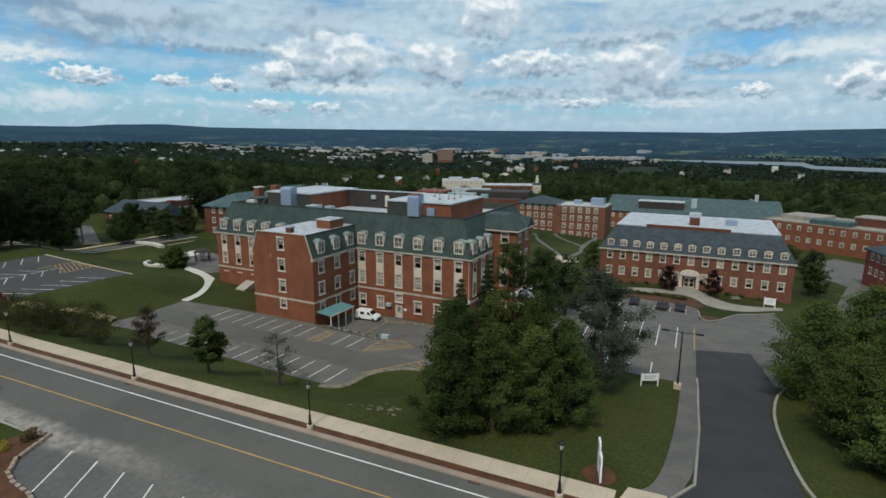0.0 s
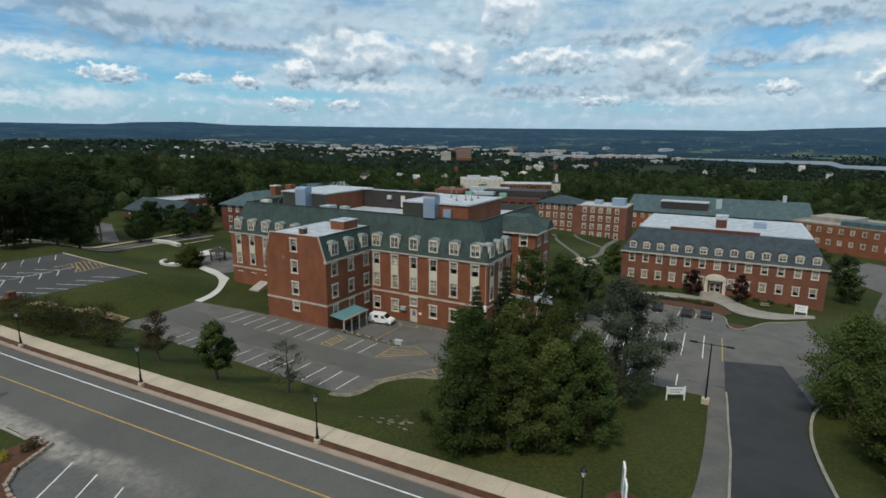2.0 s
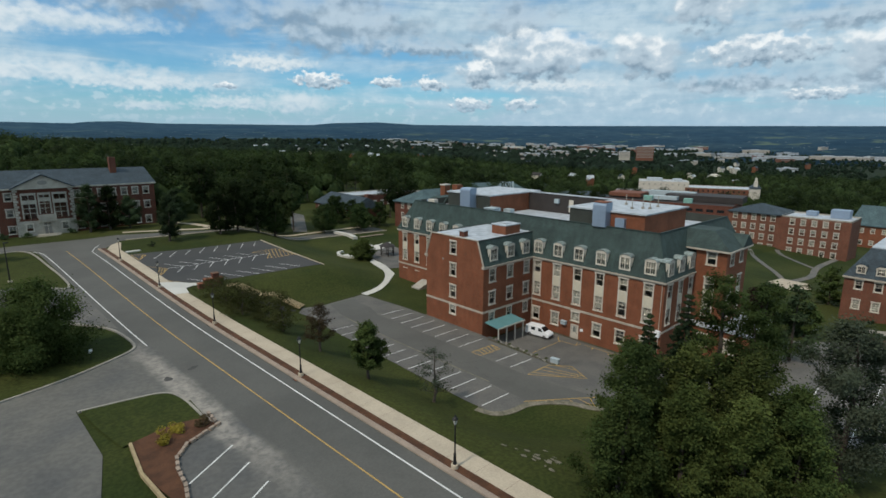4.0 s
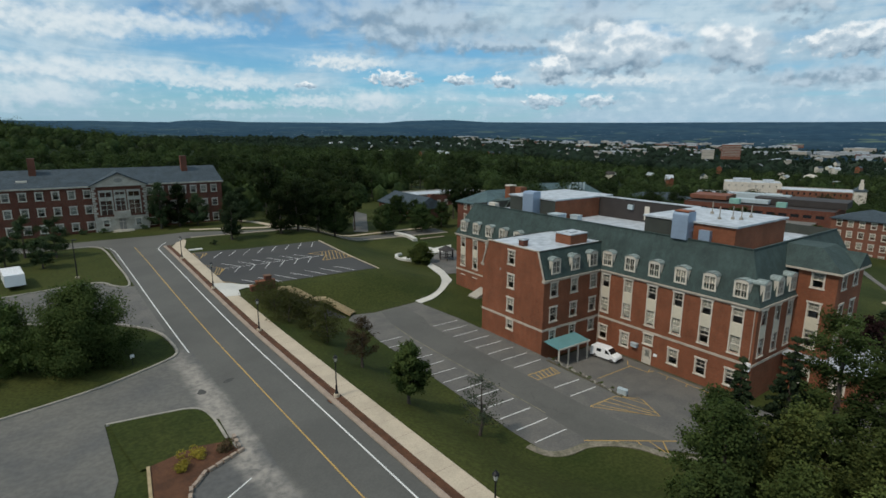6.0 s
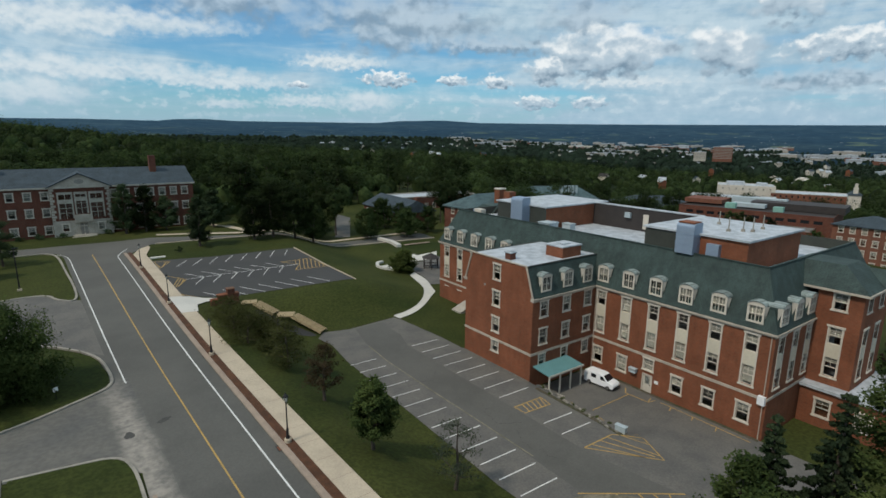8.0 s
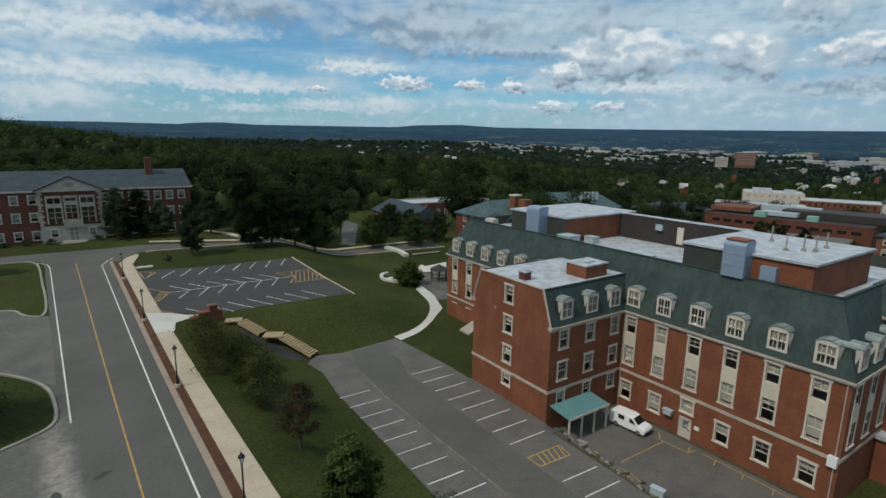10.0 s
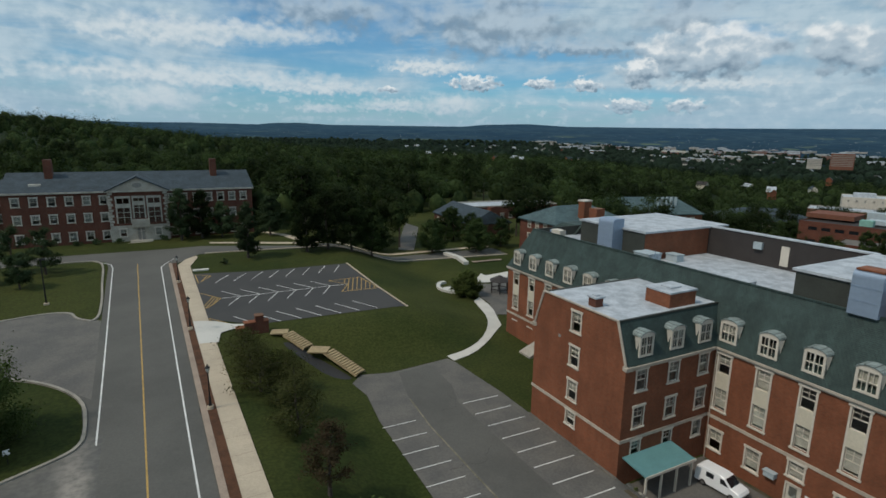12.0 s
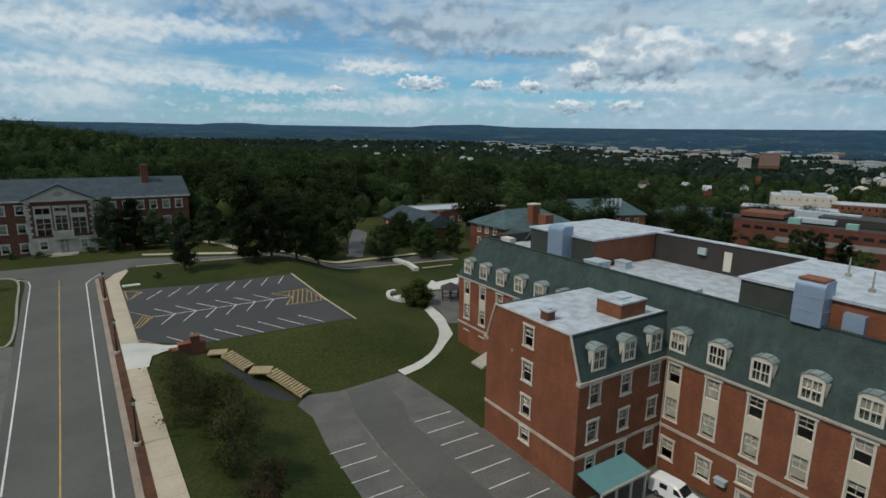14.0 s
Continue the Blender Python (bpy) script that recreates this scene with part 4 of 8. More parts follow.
def window_column(parent, m, seed=0, w=1.14):
    """Two windows one over the other in a tall casing, with a cream panel between. m: at the upper window's middle."""
    key = ("column", w)
    if key not in window_meshes:
        a, t = w / 2, 0.16
        casing = boxes("casing", M["trim"], (-a - t, -a, -0.05, 0.1, -4.55, 0.95), (a, a + t, -0.05, 0.1, -4.55, 0.95),
                       (-a - t - 0.1, a + t + 0.1, -0.10, 0.1, 0.9, 1.12))
        sill = boxes("sill", M["trim"], (-a - t - 0.08, a + t + 0.08, -0.12, 0.12, -4.72, -4.55))
        panel = boxes("panel", M["cream"], (-a, a, -0.03, 0.12, -2.45, -0.92))
        sashes, panes = [], []
        for c in (0, -3.48):
            b = 0.93 if c == 0 else 1.03
            rows = [(-a, a, 0.09, 0.13, c - 0.05, c + 0.05), (-a, -a + 0.06, 0.09, 0.13, c - b, c + b), (a - 0.06, a, 0.09, 0.13, c - b, c + b),
                    (-a, a, 0.09, 0.13, c - b, c - b + 0.07), (-a, a, 0.09, 0.13, c + b - 0.07, c + b), (-0.02, 0.02, 0.09, 0.125, c, c + b), (-a, a, 0.09, 0.125, c + b / 2 - 0.02, c + b / 2 + 0.02)]
            sashes.append(boxes("sash", M["trim"], *rows))
            panes.append(boxes("pane", M["glass"], (-a + 0.05, a - 0.05, 0.105, 0.118, c - b + 0.06, c + b - 0.06)))
        blinds = [[boxes("blind", M["blind"], (-a + 0.05, a - 0.05, 0.17, 0.18, c + 0.9 - f * 1.9, c + 0.9)) for f in (0.2, 0.4, 0.55, 0.9)] for c in (0, -3.48)]
        window_meshes[key] = casing, sill, panel, sashes, panes, blinds
    casing, sill, panel, sashes, panes, blinds = window_meshes[key]
    win = put_part("window_column", casing, parent, m, "tall white window casing with a cream panel")
    put_part("sill", sill, win, m)
    put_part("panel", panel, win, m)
    r = random.Random(seed)
    for k in (0, 1):
        put_part("sash", sashes[k], win, m)
        put_part("pane", panes[k], win, m).visible_shadow = False
        if r.random() < 0.93:
            put_part("blind", blinds[k][r.choice((0, 1, 2, 2, 3, 3))], win, m)
    return win


def dormer(parent, m, w=1.56, h=2.1, roof="shingle", back=1.5, seed=0):
    """An arched white dormer. m: at the middle of its sill, local -y outwards; back: depth of its cheeks into the roof."""
    key = ("dormer", w, h, roof)
    if key not in window_meshes:
        a = w / 2
        n = 8
        spring = h - 0.32
        arch = [(a * math.cos(math.pi * k / n), spring + 0.32 * math.sin(math.pi * k / n)) for k in range(n + 1)]
        # cheeks and curved roof
        bm = bmesh.new()
        over = 0.10
        top = [((a + over) * math.cos(math.pi * k / n), spring + 0.02 + 0.42 * math.sin(math.pi * k / n)) for k in range(n + 1)]
        loops = [[bm.verts.new((u, d, z)) for u, z in top] for d in (-0.16, back)]
        low = [[bm.verts.new((u * 0.97, d, z - 0.07)) for u, z in top] for d in (-0.16, back)]
        for k in range(n):
            bm.faces.new((loops[0][k], loops[0][k + 1], loops[1][k + 1], loops[1][k]))
            bm.faces.new((low[0][k], low[1][k], low[1][k + 1], low[0][k + 1]))
            bm.faces.new((loops[0][k], low[0][k], low[0][k + 1], loops[0][k + 1]))
        rf = mesh_from("dormer_roof", bm, M["hood" if roof == "shingle" else roof])
        bm = bmesh.new()
        for s in (-1, 1):
            box(bm, s * a - 0.04, s * a + 0.04, 0.06, back, -0.05, spring)
        cheek = mesh_from("cheek", bm, M[roof])
        # white front: one plate with an arched head, cut by two casement openings
        bm = bmesh.new()
        ia, iz, it = a - 0.15, 0.12, spring - 0.10
        us = [-a - 0.05, -ia, -0.05, 0.05, ia, a + 0.05]
        zs = [-0.06, iz, (iz + it) / 2 - 0.025, (iz + it) / 2 + 0.025, it, spring]
        grid = {(i, j, d): bm.verts.new((u, d, z)) for i, u in enumerate(us) for j, z in enumerate(zs) for d in (-0.08, 0.06)}
        holes = {(i, j) for i in (1, 3) for j in (1, 3)}
        cells = {(i, j) for i in range(5) for j in range(5)} - holes
        for i, j in cells:
            bm.faces.new([grid[q] for q in ((i, j, -0.08), (i + 1, j, -0.08), (i + 1, j + 1, -0.08), (i, j + 1, -0.08))])
            for (di, dj), (p, q) in (((1, 0), ((i + 1, j), (i + 1, j + 1))), ((-1, 0), ((i, j + 1), (i, j))), ((0, 1), ((i + 1, j + 1), (i, j + 1))), ((0, -1), ((i, j), (i + 1, j)))):
                if (i + di, j + dj) not in cells and not (dj == 1 and j == 4):
                    bm.faces.new([grid[w_] for w_ in ((*p, -0.08), (*p, 0.06), (*q, 0.06), (*q, -0.08))])
        for u in (-(ia + 0.05) / 2, (ia + 0.05) / 2):
            box(bm, u - 0.018, u + 0.018, -0.055, -0.015, iz, it)
        head = [grid[(i, 5, -0.08)] for i in range(6)]
        crown = [bm.verts.new((u * (a + 0.05) / a, -0.08, z)) for u, z in arch[1:-1]]
        bm.faces.new(head + crown)
        # splayed white side trims down to the roof
        for s, e in ((-1, 0), (1, 5)):
            v = [grid[(e, 5, -0.08)], grid[(e, 2, -0.08)], bm.verts.new((s * (a + 0.02), 0.30, 0.3)), bm.verts.new((s * (a + 0.26), 0.35, spring))]
            bm.faces.new(v)
        front = mesh_from("front", bm, M["trim"])
        pane = boxes("pane", M["glass"], (-ia, ia, 0.0, 0.012, iz, spring))
        blind = boxes("blind", M["blind"], (-ia, ia, 0.10, 0.11, iz + 0.55, spring))
        window_meshes[key] = rf, cheek, front, pane, blind
    rf, cheek, front, pane, blind = window_meshes[key]
    d = put_part("dormer", front, parent, m, "arched white dormer window")
    put_part("dormer_roof", rf, d, m)
    put_part("cheek", cheek, d, m)
    put_part("pane", pane, d, m).visible_shadow = False
    if random.Random(seed).random() < 0.55:
        put_part("blind", blind, d, m)
    return d


def prism(bm, outline, z0, z1):
    lo, hi = [bm.verts.new((x, y, z0)) for x, y in outline], [bm.verts.new((x, y, z1)) for x, y in outline]
    n = len(outline)
    for k in range(n):
        bm.faces.new((lo[k], lo[(k + 1) % n], hi[(k + 1) % n], hi[k]))
    bm.faces.new(hi)
    bm.faces.new(list(reversed(lo)))


def slopes(bm, quads):
    for q in quads:
        bm.faces.new([bm.verts.new(p) for p in q])


def solid(*rows):
    bm = bmesh.new()
    for r in rows:
        box(bm, *r)
    return bm


XM = 11.45            # main west front
EAVE, BAND, TOP = 10.4, 3.48, 16.3
hall = thing("residence_hall", (XM, 0, -1.1), "large red brick hall with green mansard roof and white dormers", "building")
SEED = 100


def seeded():
    global SEED
    SEED += 1
    return SEED


def holes_for(xs, w=1.14):
    out = []
    for u in xs:
        out += [(u - w / 2, u + w / 2, 7.99, 9.87), (u - w / 2, u + w / 2, 4.40, 6.48)]
    return out


# west front, south part
cols = [1.06 + 3.66 * k for k in range(6)]
GROUNDW = [(u, 1.25, 1.95) for k, u in enumerate(cols) if k != 2]
m = facade(XM, 0, 0, WEST)
holes = holes_for(cols) + [(u - 0.6, u + 0.6, z - 0.98, z + 0.98) for u, z, _ in GROUNDW] + [(cols[2] - 0.6, cols[2] + 0.6, 1.75, 3.1), (cols[2] - 0.55, cols[2] + 0.55, -1.1, 1.05)]
part("wall", wall(m, 21.5, -1.6, EAVE, holes), M["brick"], hall)
for u in cols:
    window_column(hall, m @ pose(u, 0, 8.93), seeded())
for u, z, h in GROUNDW:
    sash_window(hall, m @ pose(u, 0, z), 1.2, 1.95, seeded())
sash_window(hall, m @ pose(cols[2], 0, 2.43), 1.2, 1.35, seeded())
door = put_part("door", boxes("door", M["trim"], (-0.55, 0.55, 0.06, 0.12, 0, 2.15), (-0.68, -0.55, -0.05, 0.1, 0, 2.25), (0.55, 0.68, -0.05, 0.1, 0, 2.25), (-0.68, 0.68, -0.05, 0.1, 2.15, 2.3)), hall, m @ pose(cols[2], 0, -1.1), "white panelled service door")
put_part("pane", boxes("pane", M["glass"], (-0.32, 0.32, 0.04, 0.055, 1.1, 1.95)), door, m @ pose(cols[2], 0, -1.1))
put_part("handle", boxes("handle", M["black"], (0.38, 0.46, -0.02, 0.06, 0.95, 1.1)), door, m @ pose(cols[2], 0, -1.1))
# west front, north part
mn = facade(XM, 34.3, 0, WEST)
ncols = [34.3 - (13.8 + 3.68 * k) for k in range(6)]
part("wall", wall(mn, 21.8, -0.6, EAVE, holes_for(ncols)), M["brick"], hall)
for u in ncols:
    window_column(hall, mn @ pose(u, 0, 8.93), seeded())
    put_part("lintel", boxes("lintel", M["trim"], (-0.7, 0.7, -0.06, 0.05, 0, 0.14)), hall, mn @ pose(u, 0, 2.55))
# wing: gable end and sides
mg = facade(0, 12.5, 0, WEST)
gz = [12.37, 8.92, 5.47]
gh = [(6.15 - 0.58, 6.15 + 0.58, z - 0.95, z + 0.95) for z in gz] + [(6.15 - 0.58, 6.15 + 0.58, 1.85, 3.25)]
part("wall", wall(mg, 12.5, -0.6, 14.1, gh, cut=(1.3, EAVE)), M["brick"], hall)
for z in gz:
    sash_window(hall, mg @ pose(6.15, 0, z), 1.16, 1.9, seeded())
sash_window(hall, mg @ pose(6.15, 0, 2.55), 1.16, 1.4, seeded())
wcols = (1.95, 5.95, 9.95)
ms = facade(0, 0, 0, SOUTH)
wh = [(u - 0.58, u + 0.58, z - 0.95, z + 0.95) for u in wcols for z in (8.92, 5.47)] + [(u - 0.5, u + 0.5, 1.55, 3.2) for u in wcols]
part("wall", wall(ms, XM, -1.6, EAVE, wh), M["brick"], hall)
mw = facade(XM, 12.5, 0, NORTHWARD)
part("wall", wall(mw, XM, -0.6, EAVE, wh), M["brick"], hall)
for mm in (ms, mw):
    for u in wcols:
        for z in (8.92, 5.47):
            sash_window(hall, mm @ pose(u, 0, z), 1.16, 1.9, seeded())
        sash_window(hall, mm @ pose(u, 0, 2.38), 1.0, 1.6, seeded())
# south front and pavilions
XP, YS = 20.6, -21.5
mf = facade(XM, YS, 0, SOUTH)
scols = (1.55, 4.85, 8.15)
part("wall", wall(mf, XP - XM, -1.6, EAVE, holes_for(scols)), M["brick"], hall)
for u in scols:
    window_column(hall, mf @ pose(u, 0, 8.93), seeded())
mb = facade(40.5, 34.3, 0, NORTHWARD)
part("wall", wall(mb, 40.5 - XM, -1.6, EAVE), M["brick"], hall)
part("wall", wall(facade(40.5, YS, 0, EASTWARD), 34.3 - YS, -3.6, EAVE), M["brick"], hall)
for y0, y1 in ((YS - 4.1, YS), (34.3, 38.4)):
    south = y0 < 0
    mpw = facade(XP, y1, 0, WEST)
    ph = [(2.1 - 0.57, 2.1 + 0.57, 11.75, 13.5)] + holes_for((2.1,))
    part("wall", wall(mpw, y1 - y0, -1.6, 13.9, ph), M["brick"], hall)
    sash_window(hall, mpw @ pose(2.1, 0, 12.62), 1.14, 1.75, seeded())
    window_column(hall, mpw @ pose(2.1, 0, 8.93), seeded())
    mps = facade(XP, y0, 0, SOUTH) if south else facade(28.4, y1, 0, NORTHWARD)
    pc = (1.9, 5.4)
    part("wall", wall(mps, 7.8, -2.2, 13.9, [h for u in pc for h in [(u - 0.57, u + 0.57, 11.75, 13.5)] + holes_for((u,))]), M["brick"], hall)
    for u in pc:
        sash_window(hall, mps @ pose(u, 0, 12.62), 1.14, 1.75, seeded())
        window_column(hall, mps @ pose(u, 0, 8.93), seeded())
    part("wall", wall(facade(28.4, y0, 0, EASTWARD), y1 - y0, -2.2, 13.9), M["brick"], hall)
    # hipped pavilion roof with a small gable
    bm = bmesh.new()
    o, cx = 0.45, 24.5
    ya, yb = (y0 - o, 0.0) if south else (y1 + o, 0.0)
    yi = YS + 3.0 if south else 31.3
    e0, e1 = XP - o, 28.4 + o
    yt = y0 + 2.6 if south else y1 - 2.6
    slopes(bm, [((e0, ya, 13.9), (e1, ya, 13.9), (cx + 2.0, yt, 16.2), (cx - 2.0, yt, 16.2)),
                ((e0, ya, 13.9), (cx - 2.0, yt, 16.2), (cx - 2.0, yi, 16.2), (e0, yi, 13.9)),
                ((e1, ya, 13.9), (e1, yi, 13.9), (cx + 2.0, yi, 16.2), (cx + 2.0, yt, 16.2)),
                ((cx - 2.0, yt, 16.2), (cx + 2.0, yt, 16.2), (cx + 2.0, yi, 16.2), (cx - 2.0, yi, 16.2)),
                ((e0, ya, 13.72), (e1, ya, 13.72), (e1, yi, 13.72), (e0, yi, 13.72))])
    part("roof", bm, M["shingle"], hall)
    part("cornice", solid((e0 - 0.02, e0 + 0.2, min(ya, yi), max(ya, yi), 13.68, 13.92), (e0, e1, ya - 0.1, ya + 0.1, 13.68, 13.92), (e1 - 0.2, e1 + 0.02, min(ya, yi), max(ya, yi), 13.68, 13.92)), M["band"], hall)
    # small gable on the outer front
    gy = ya - 0.05 if south else ya + 0.05
    bm = bmesh.new()
    slopes(bm, [((cx + 0.3, gy, 13.9), (e1 + 0.3, gy, 13.9), (cx + 2.2, gy, 15.6)), ((cx + 0.3, gy, 13.9), (cx + 2.2, gy, 15.6), (cx + 2.2, yt, 15.6), (cx + 0.3, yt, 13.9)),
                ((e1 + 0.3, gy, 13.9), (e1 + 0.3, yt, 13.9), (cx + 2.2, yt, 15.6), (cx + 2.2, gy, 15.6))])
    part("gable", bm, M["shingle"], hall)

# limestone band and eaves mouldings
for mm, l in ((m, 21.5), (mn, 21.8), (mg, 12.5), (ms, XM), (mw, XM), (mf, XP - XM)):
    bm = bmesh.new()
    box(bm, -0.06, l + 0.06, -0.07, 0.02, BAND - 0.15, BAND + 0.15, mm)
    part("band_course", bm, M["band"], hall, "pale limestone band course")
for mm, l in ((m, 21.5), (mn, 21.8), (ms, XM), (mw, XM), (mf, XP - XM)):
    bm = bmesh.new()
    box(bm, -0.25, l + 0.25, -0.30, 0.02, EAVE - 0.14, EAVE + 0.06, mm)
    part("gutter", bm, M["band"], hall, "pale moulded eaves")
    bm = bmesh.new()
    box(bm, -0.15, l + 0.15, -0.14, 0.02, EAVE - 0.32, EAVE - 0.14, mm)
    part("frieze", bm, M["band"], hall)
for u in (0.0, 12.5):
    bm = bmesh.new()
    box(bm, u - 0.28, u + 0.28, -0.12, 0.6, EAVE - 0.3, EAVE + 0.1, mg)
    part("kneeler", bm, M["band"], hall)
# sloping gable copings
for a_, b_, r_ in (((-0.05, -0.06, EAVE), (1.25, -0.06, 14.15), 0.12), ((12.55, -0.06, EAVE), (11.25, -0.06, 14.15), 0.12), ((1.2, -0.03, 14.14), (11.3, -0.03, 14.14), 0.1)):
    bm = bmesh.new()
    tube(bm, mg @ Vector(a_), mg @ Vector(b_), r_, r_, 5)
    part("coping", bm, M["band"], hall)

# mansard slopes of the hall
IN = 2.6
bm = bmesh.new()
x0, x1, ya, yb = XM - 0.2, 40.7, YS - 0.2, 34.5
xi, xj, yi, yj = x0 + IN, x1 - IN, ya + IN, yb - IN
Z0 = EAVE + 0.05
slopes(bm, [((x0, ya, Z0), (x0, yb, Z0), (xi, yj, TOP), (xi, yi, TOP)), ((x1, ya, Z0), (x0, ya, Z0), (xi, yi, TOP), (xj, yi, TOP)),
            ((x0, yb, Z0), (x1, yb, Z0), (xj, yj, TOP), (xi, yj, TOP)), ((x1, yb, Z0), (x1, ya, Z0), (xj, yi, TOP), (xj, yj, TOP))])
bmesh.ops.recalc_face_normals(bm, faces=bm.faces[:])
part("roof", bm, M["shingle"], hall, "green shingled mansard slope")
part("ridge_cap", solid((xi - 0.12, xi + 0.12, yi, yj, TOP - 0.03, TOP + 0.10), (xi, xj, yi - 0.12, yi + 0.12, TOP - 0.03, TOP + 0.10)), M["shingle"], hall)
FLAT = 14.95
part("flat_roof", solid((xi, xj, yi, yj, FLAT - 0.3, FLAT)), M["flatroof"], hall, "pale membrane flat roof with puddle stains")
part("parapet", solid((xi, xi + 0.15, yi, yj, FLAT, TOP), (xi, xj, yi, yi + 0.15, FLAT, TOP), (xi, xj, yj - 0.15, yj, FLAT, TOP), (xj - 0.15, xj, yi, yj, FLAT, TOP)), M["siding"], hall)
# wing mansard
wi = 1.3
for q in (((0, -0.2, Z0), (XM + 1, -0.2, Z0), (XM + 2.0, wi, 14.05), (0, wi, 14.05)), ((0, 12.7, Z0), (0, 12.5 - wi, 14.05), (XM + 2.0, 12.5 - wi, 14.05), (XM + 1, 12.7, Z0))):
    bm = bmesh.new()
    slopes(bm, [q])
    part("roof", bm, M["shingle"], hall, "green shingled mansard slope")
part("flat_roof", solid((0.02, XM + 1.6, wi, 12.5 - wi, 13.75, 14.06)), M["flatroof"], hall, "pale stained membrane roof of the wing")
part("coping", solid((0.0, XM + 1.4, wi - 0.1, wi + 0.12, 14.0, 14.14)), M["siding"], hall)
part("coping", solid((0.0, XM + 1.4, 12.38 - wi, 12.6 - wi, 14.0, 14.14)), M["siding"], hall)
# dormers
def dormers(mm, us, z, out):
    for u in us:
        dormer(hall, mm @ pose(u, out, z), seed=seeded())


dormers(m, cols, 11.12, 0.05)
dormers(mn, ncols, 11.12, 0.05)
dormers(ms, (2.2, 6.05, 9.75), 11.12, 0.05)
dormers(mw, wcols, 11.12, 0.05)
dormers(mf, scols, 11.12, 0.05)
# roof of the wing: chimney stack, vent
CH = (7.0, 10.5, 2.0, 4.8)
part("chimney", solid((CH[0], CH[1], CH[2], CH[3], 14.0, 15.4)), M["brick"], hall, "square brick roof stack")
part("stack_cap", solid((CH[0] - 0.1, CH[1] + 0.1, CH[2] - 0.1, CH[3] + 0.1, 15.4, 15.56), (8.0, 9.4, 2.8, 4.0, 15.56, 15.72)), M["flatroof"], hall)
part("vent", solid((0.95, 1.85, 5.05, 6.0, 14.0, 14.9)), M["brick_dark"], hall)
part("vent_cap", solid((0.82, 1.98, 4.92, 6.13, 14.9, 15.04), (1.15, 1.65, 5.25, 5.8, 15.04, 15.16)), M["flatroof"], hall)
# penthouses
def penthouse(x0, x1, y0, y1, z1, west):
    part("penthouse", solid((x0, x1, y0, y1, FLAT, z1)), M["brick"], hall, "brick rooftop plant room")
    part("penthouse_roof", solid((x0 - 0.25, x1 + 0.25, y0 - 0.25, y1 + 0.25, z1, z1 + 0.22)), M["flatroof"], hall)
    part("siding", solid((x0 - 0.06, x0, west[0], west[1], FLAT, z1 - 0.05)), M["siding"], hall)


penthouse(14.9, 28.2, -16.4, -4.2, 18.3, (-10.6, -4.2))
penthouse(16.9, 31.5, 14.2, 25.2, 18.3, (14.2, 25.2))
part("upper_wall", solid((28.3, 28.8, -4.2, 14.2, FLAT, 18.4)), M["darkwall"], hall, "dark clad upper storey")
part("upper_coping", solid((28.15, 28.95, -4.2, 14.2, 18.4, 18.55)), M["flatroof"], hall)
part("door", solid((28.22, 28.3, 4.0, 4.9, FLAT + 0.4, 17.6)), M["trim"], hall, "white roof door")
part("wall_unit", solid((27.9, 28.3, 7.0, 8.0, 16.8, 17.6)), M["metal_pale"], hall)
# duct towers
def duct(x, y, w, d, z1, rusty, foot):
    bm = bmesh.new()
    n = 6
    prof = [(x - d / 2, foot)] + [(x - d / 2 + 0.5 * (1 - math.cos(math.pi / 2 * k / n)), z1 - 0.5 + 0.5 * math.sin(math.pi / 2 * k / n)) for k in range(n + 1)] + [(x + d / 2, z1), (x + d / 2, foot)]
    a, b = [bm.verts.new((u, y - w / 2, z)) for u, z in prof], [bm.verts.new((u, y + w / 2, z)) for u, z in prof]
    for k in range(len(prof) - 1):
        bm.faces.new((a[k], a[k + 1], b[k + 1], b[k]))
    bm.faces.new(list(reversed(a)))
    bm.faces.new(b)
    bmesh.ops.recalc_face_normals(bm, faces=bm.faces[:])
    dk = part("duct", bm, M["metal"], hall, "blue-grey galvanised duct tower")
    part("seam", solid(*[(x - d / 2 - 0.03, x + d / 2 + 0.03, y - w / 2 - 0.03, y + w / 2 + 0.03, z, z + 0.06) for z in (foot + 1.1, foot + 2.2)]), M["metal"], dk)
    if rusty:
        part("rusty_cap", solid((x - d / 2 + 0.15, x + d / 2 - 0.1, y - w / 2 + 0.1, y + w / 2 - 0.1, z1 - 0.02, z1 + 0.12)), M["rust"], dk, "rusty duct cap")


duct(14.3, -10.1, 2.1, 1.8, 19.7, True, 16.2)
duct(16.0, 18.9, 2.5, 1.8, 19.6, False, FLAT)
part("cabinet", solid((14.3, 15.0, -13.6, -12.2, FLAT, 17.6)), M["metal"], hall)
for x, y in ((19.0, -12.2), (20.4, -13.2), (21.0, -14.0), (24.0, -13.8), (23.2, -9.0)):
    bm = bmesh.new()
    tube(bm, (x, y, 18.4), (x, y, 20.2), 0.07, 0.06)
    tube(bm, (x, y, 18.4), (x, y, 18.8), 0.28, 0.22, 8)
    part("vent_pipe", bm, M["kerb_grey"], hall)
part("skylight", solid((16.6, 18.0, 1.0, 3.2, FLAT, FLAT + 0.7)), M["flatroof"], hall)
for x0, x1, y0, y1, h in ((14.6, 16.6, 11.4, 13.6, 1.5), (14.4, 15.4, 8.6, 9.6, 1.0), (20.0, 21.2, 12.0, 13.6, 0.8)):
    part("roof_box", solid((x0, x1, y0, y1, FLAT, FLAT + h), (x0 - 0.08, x1 + 0.08, y0 - 0.08, y1 + 0.08, FLAT + h, FLAT + h + 0.1)), M["metal_pale"], hall, "pale grey roof hatch box")
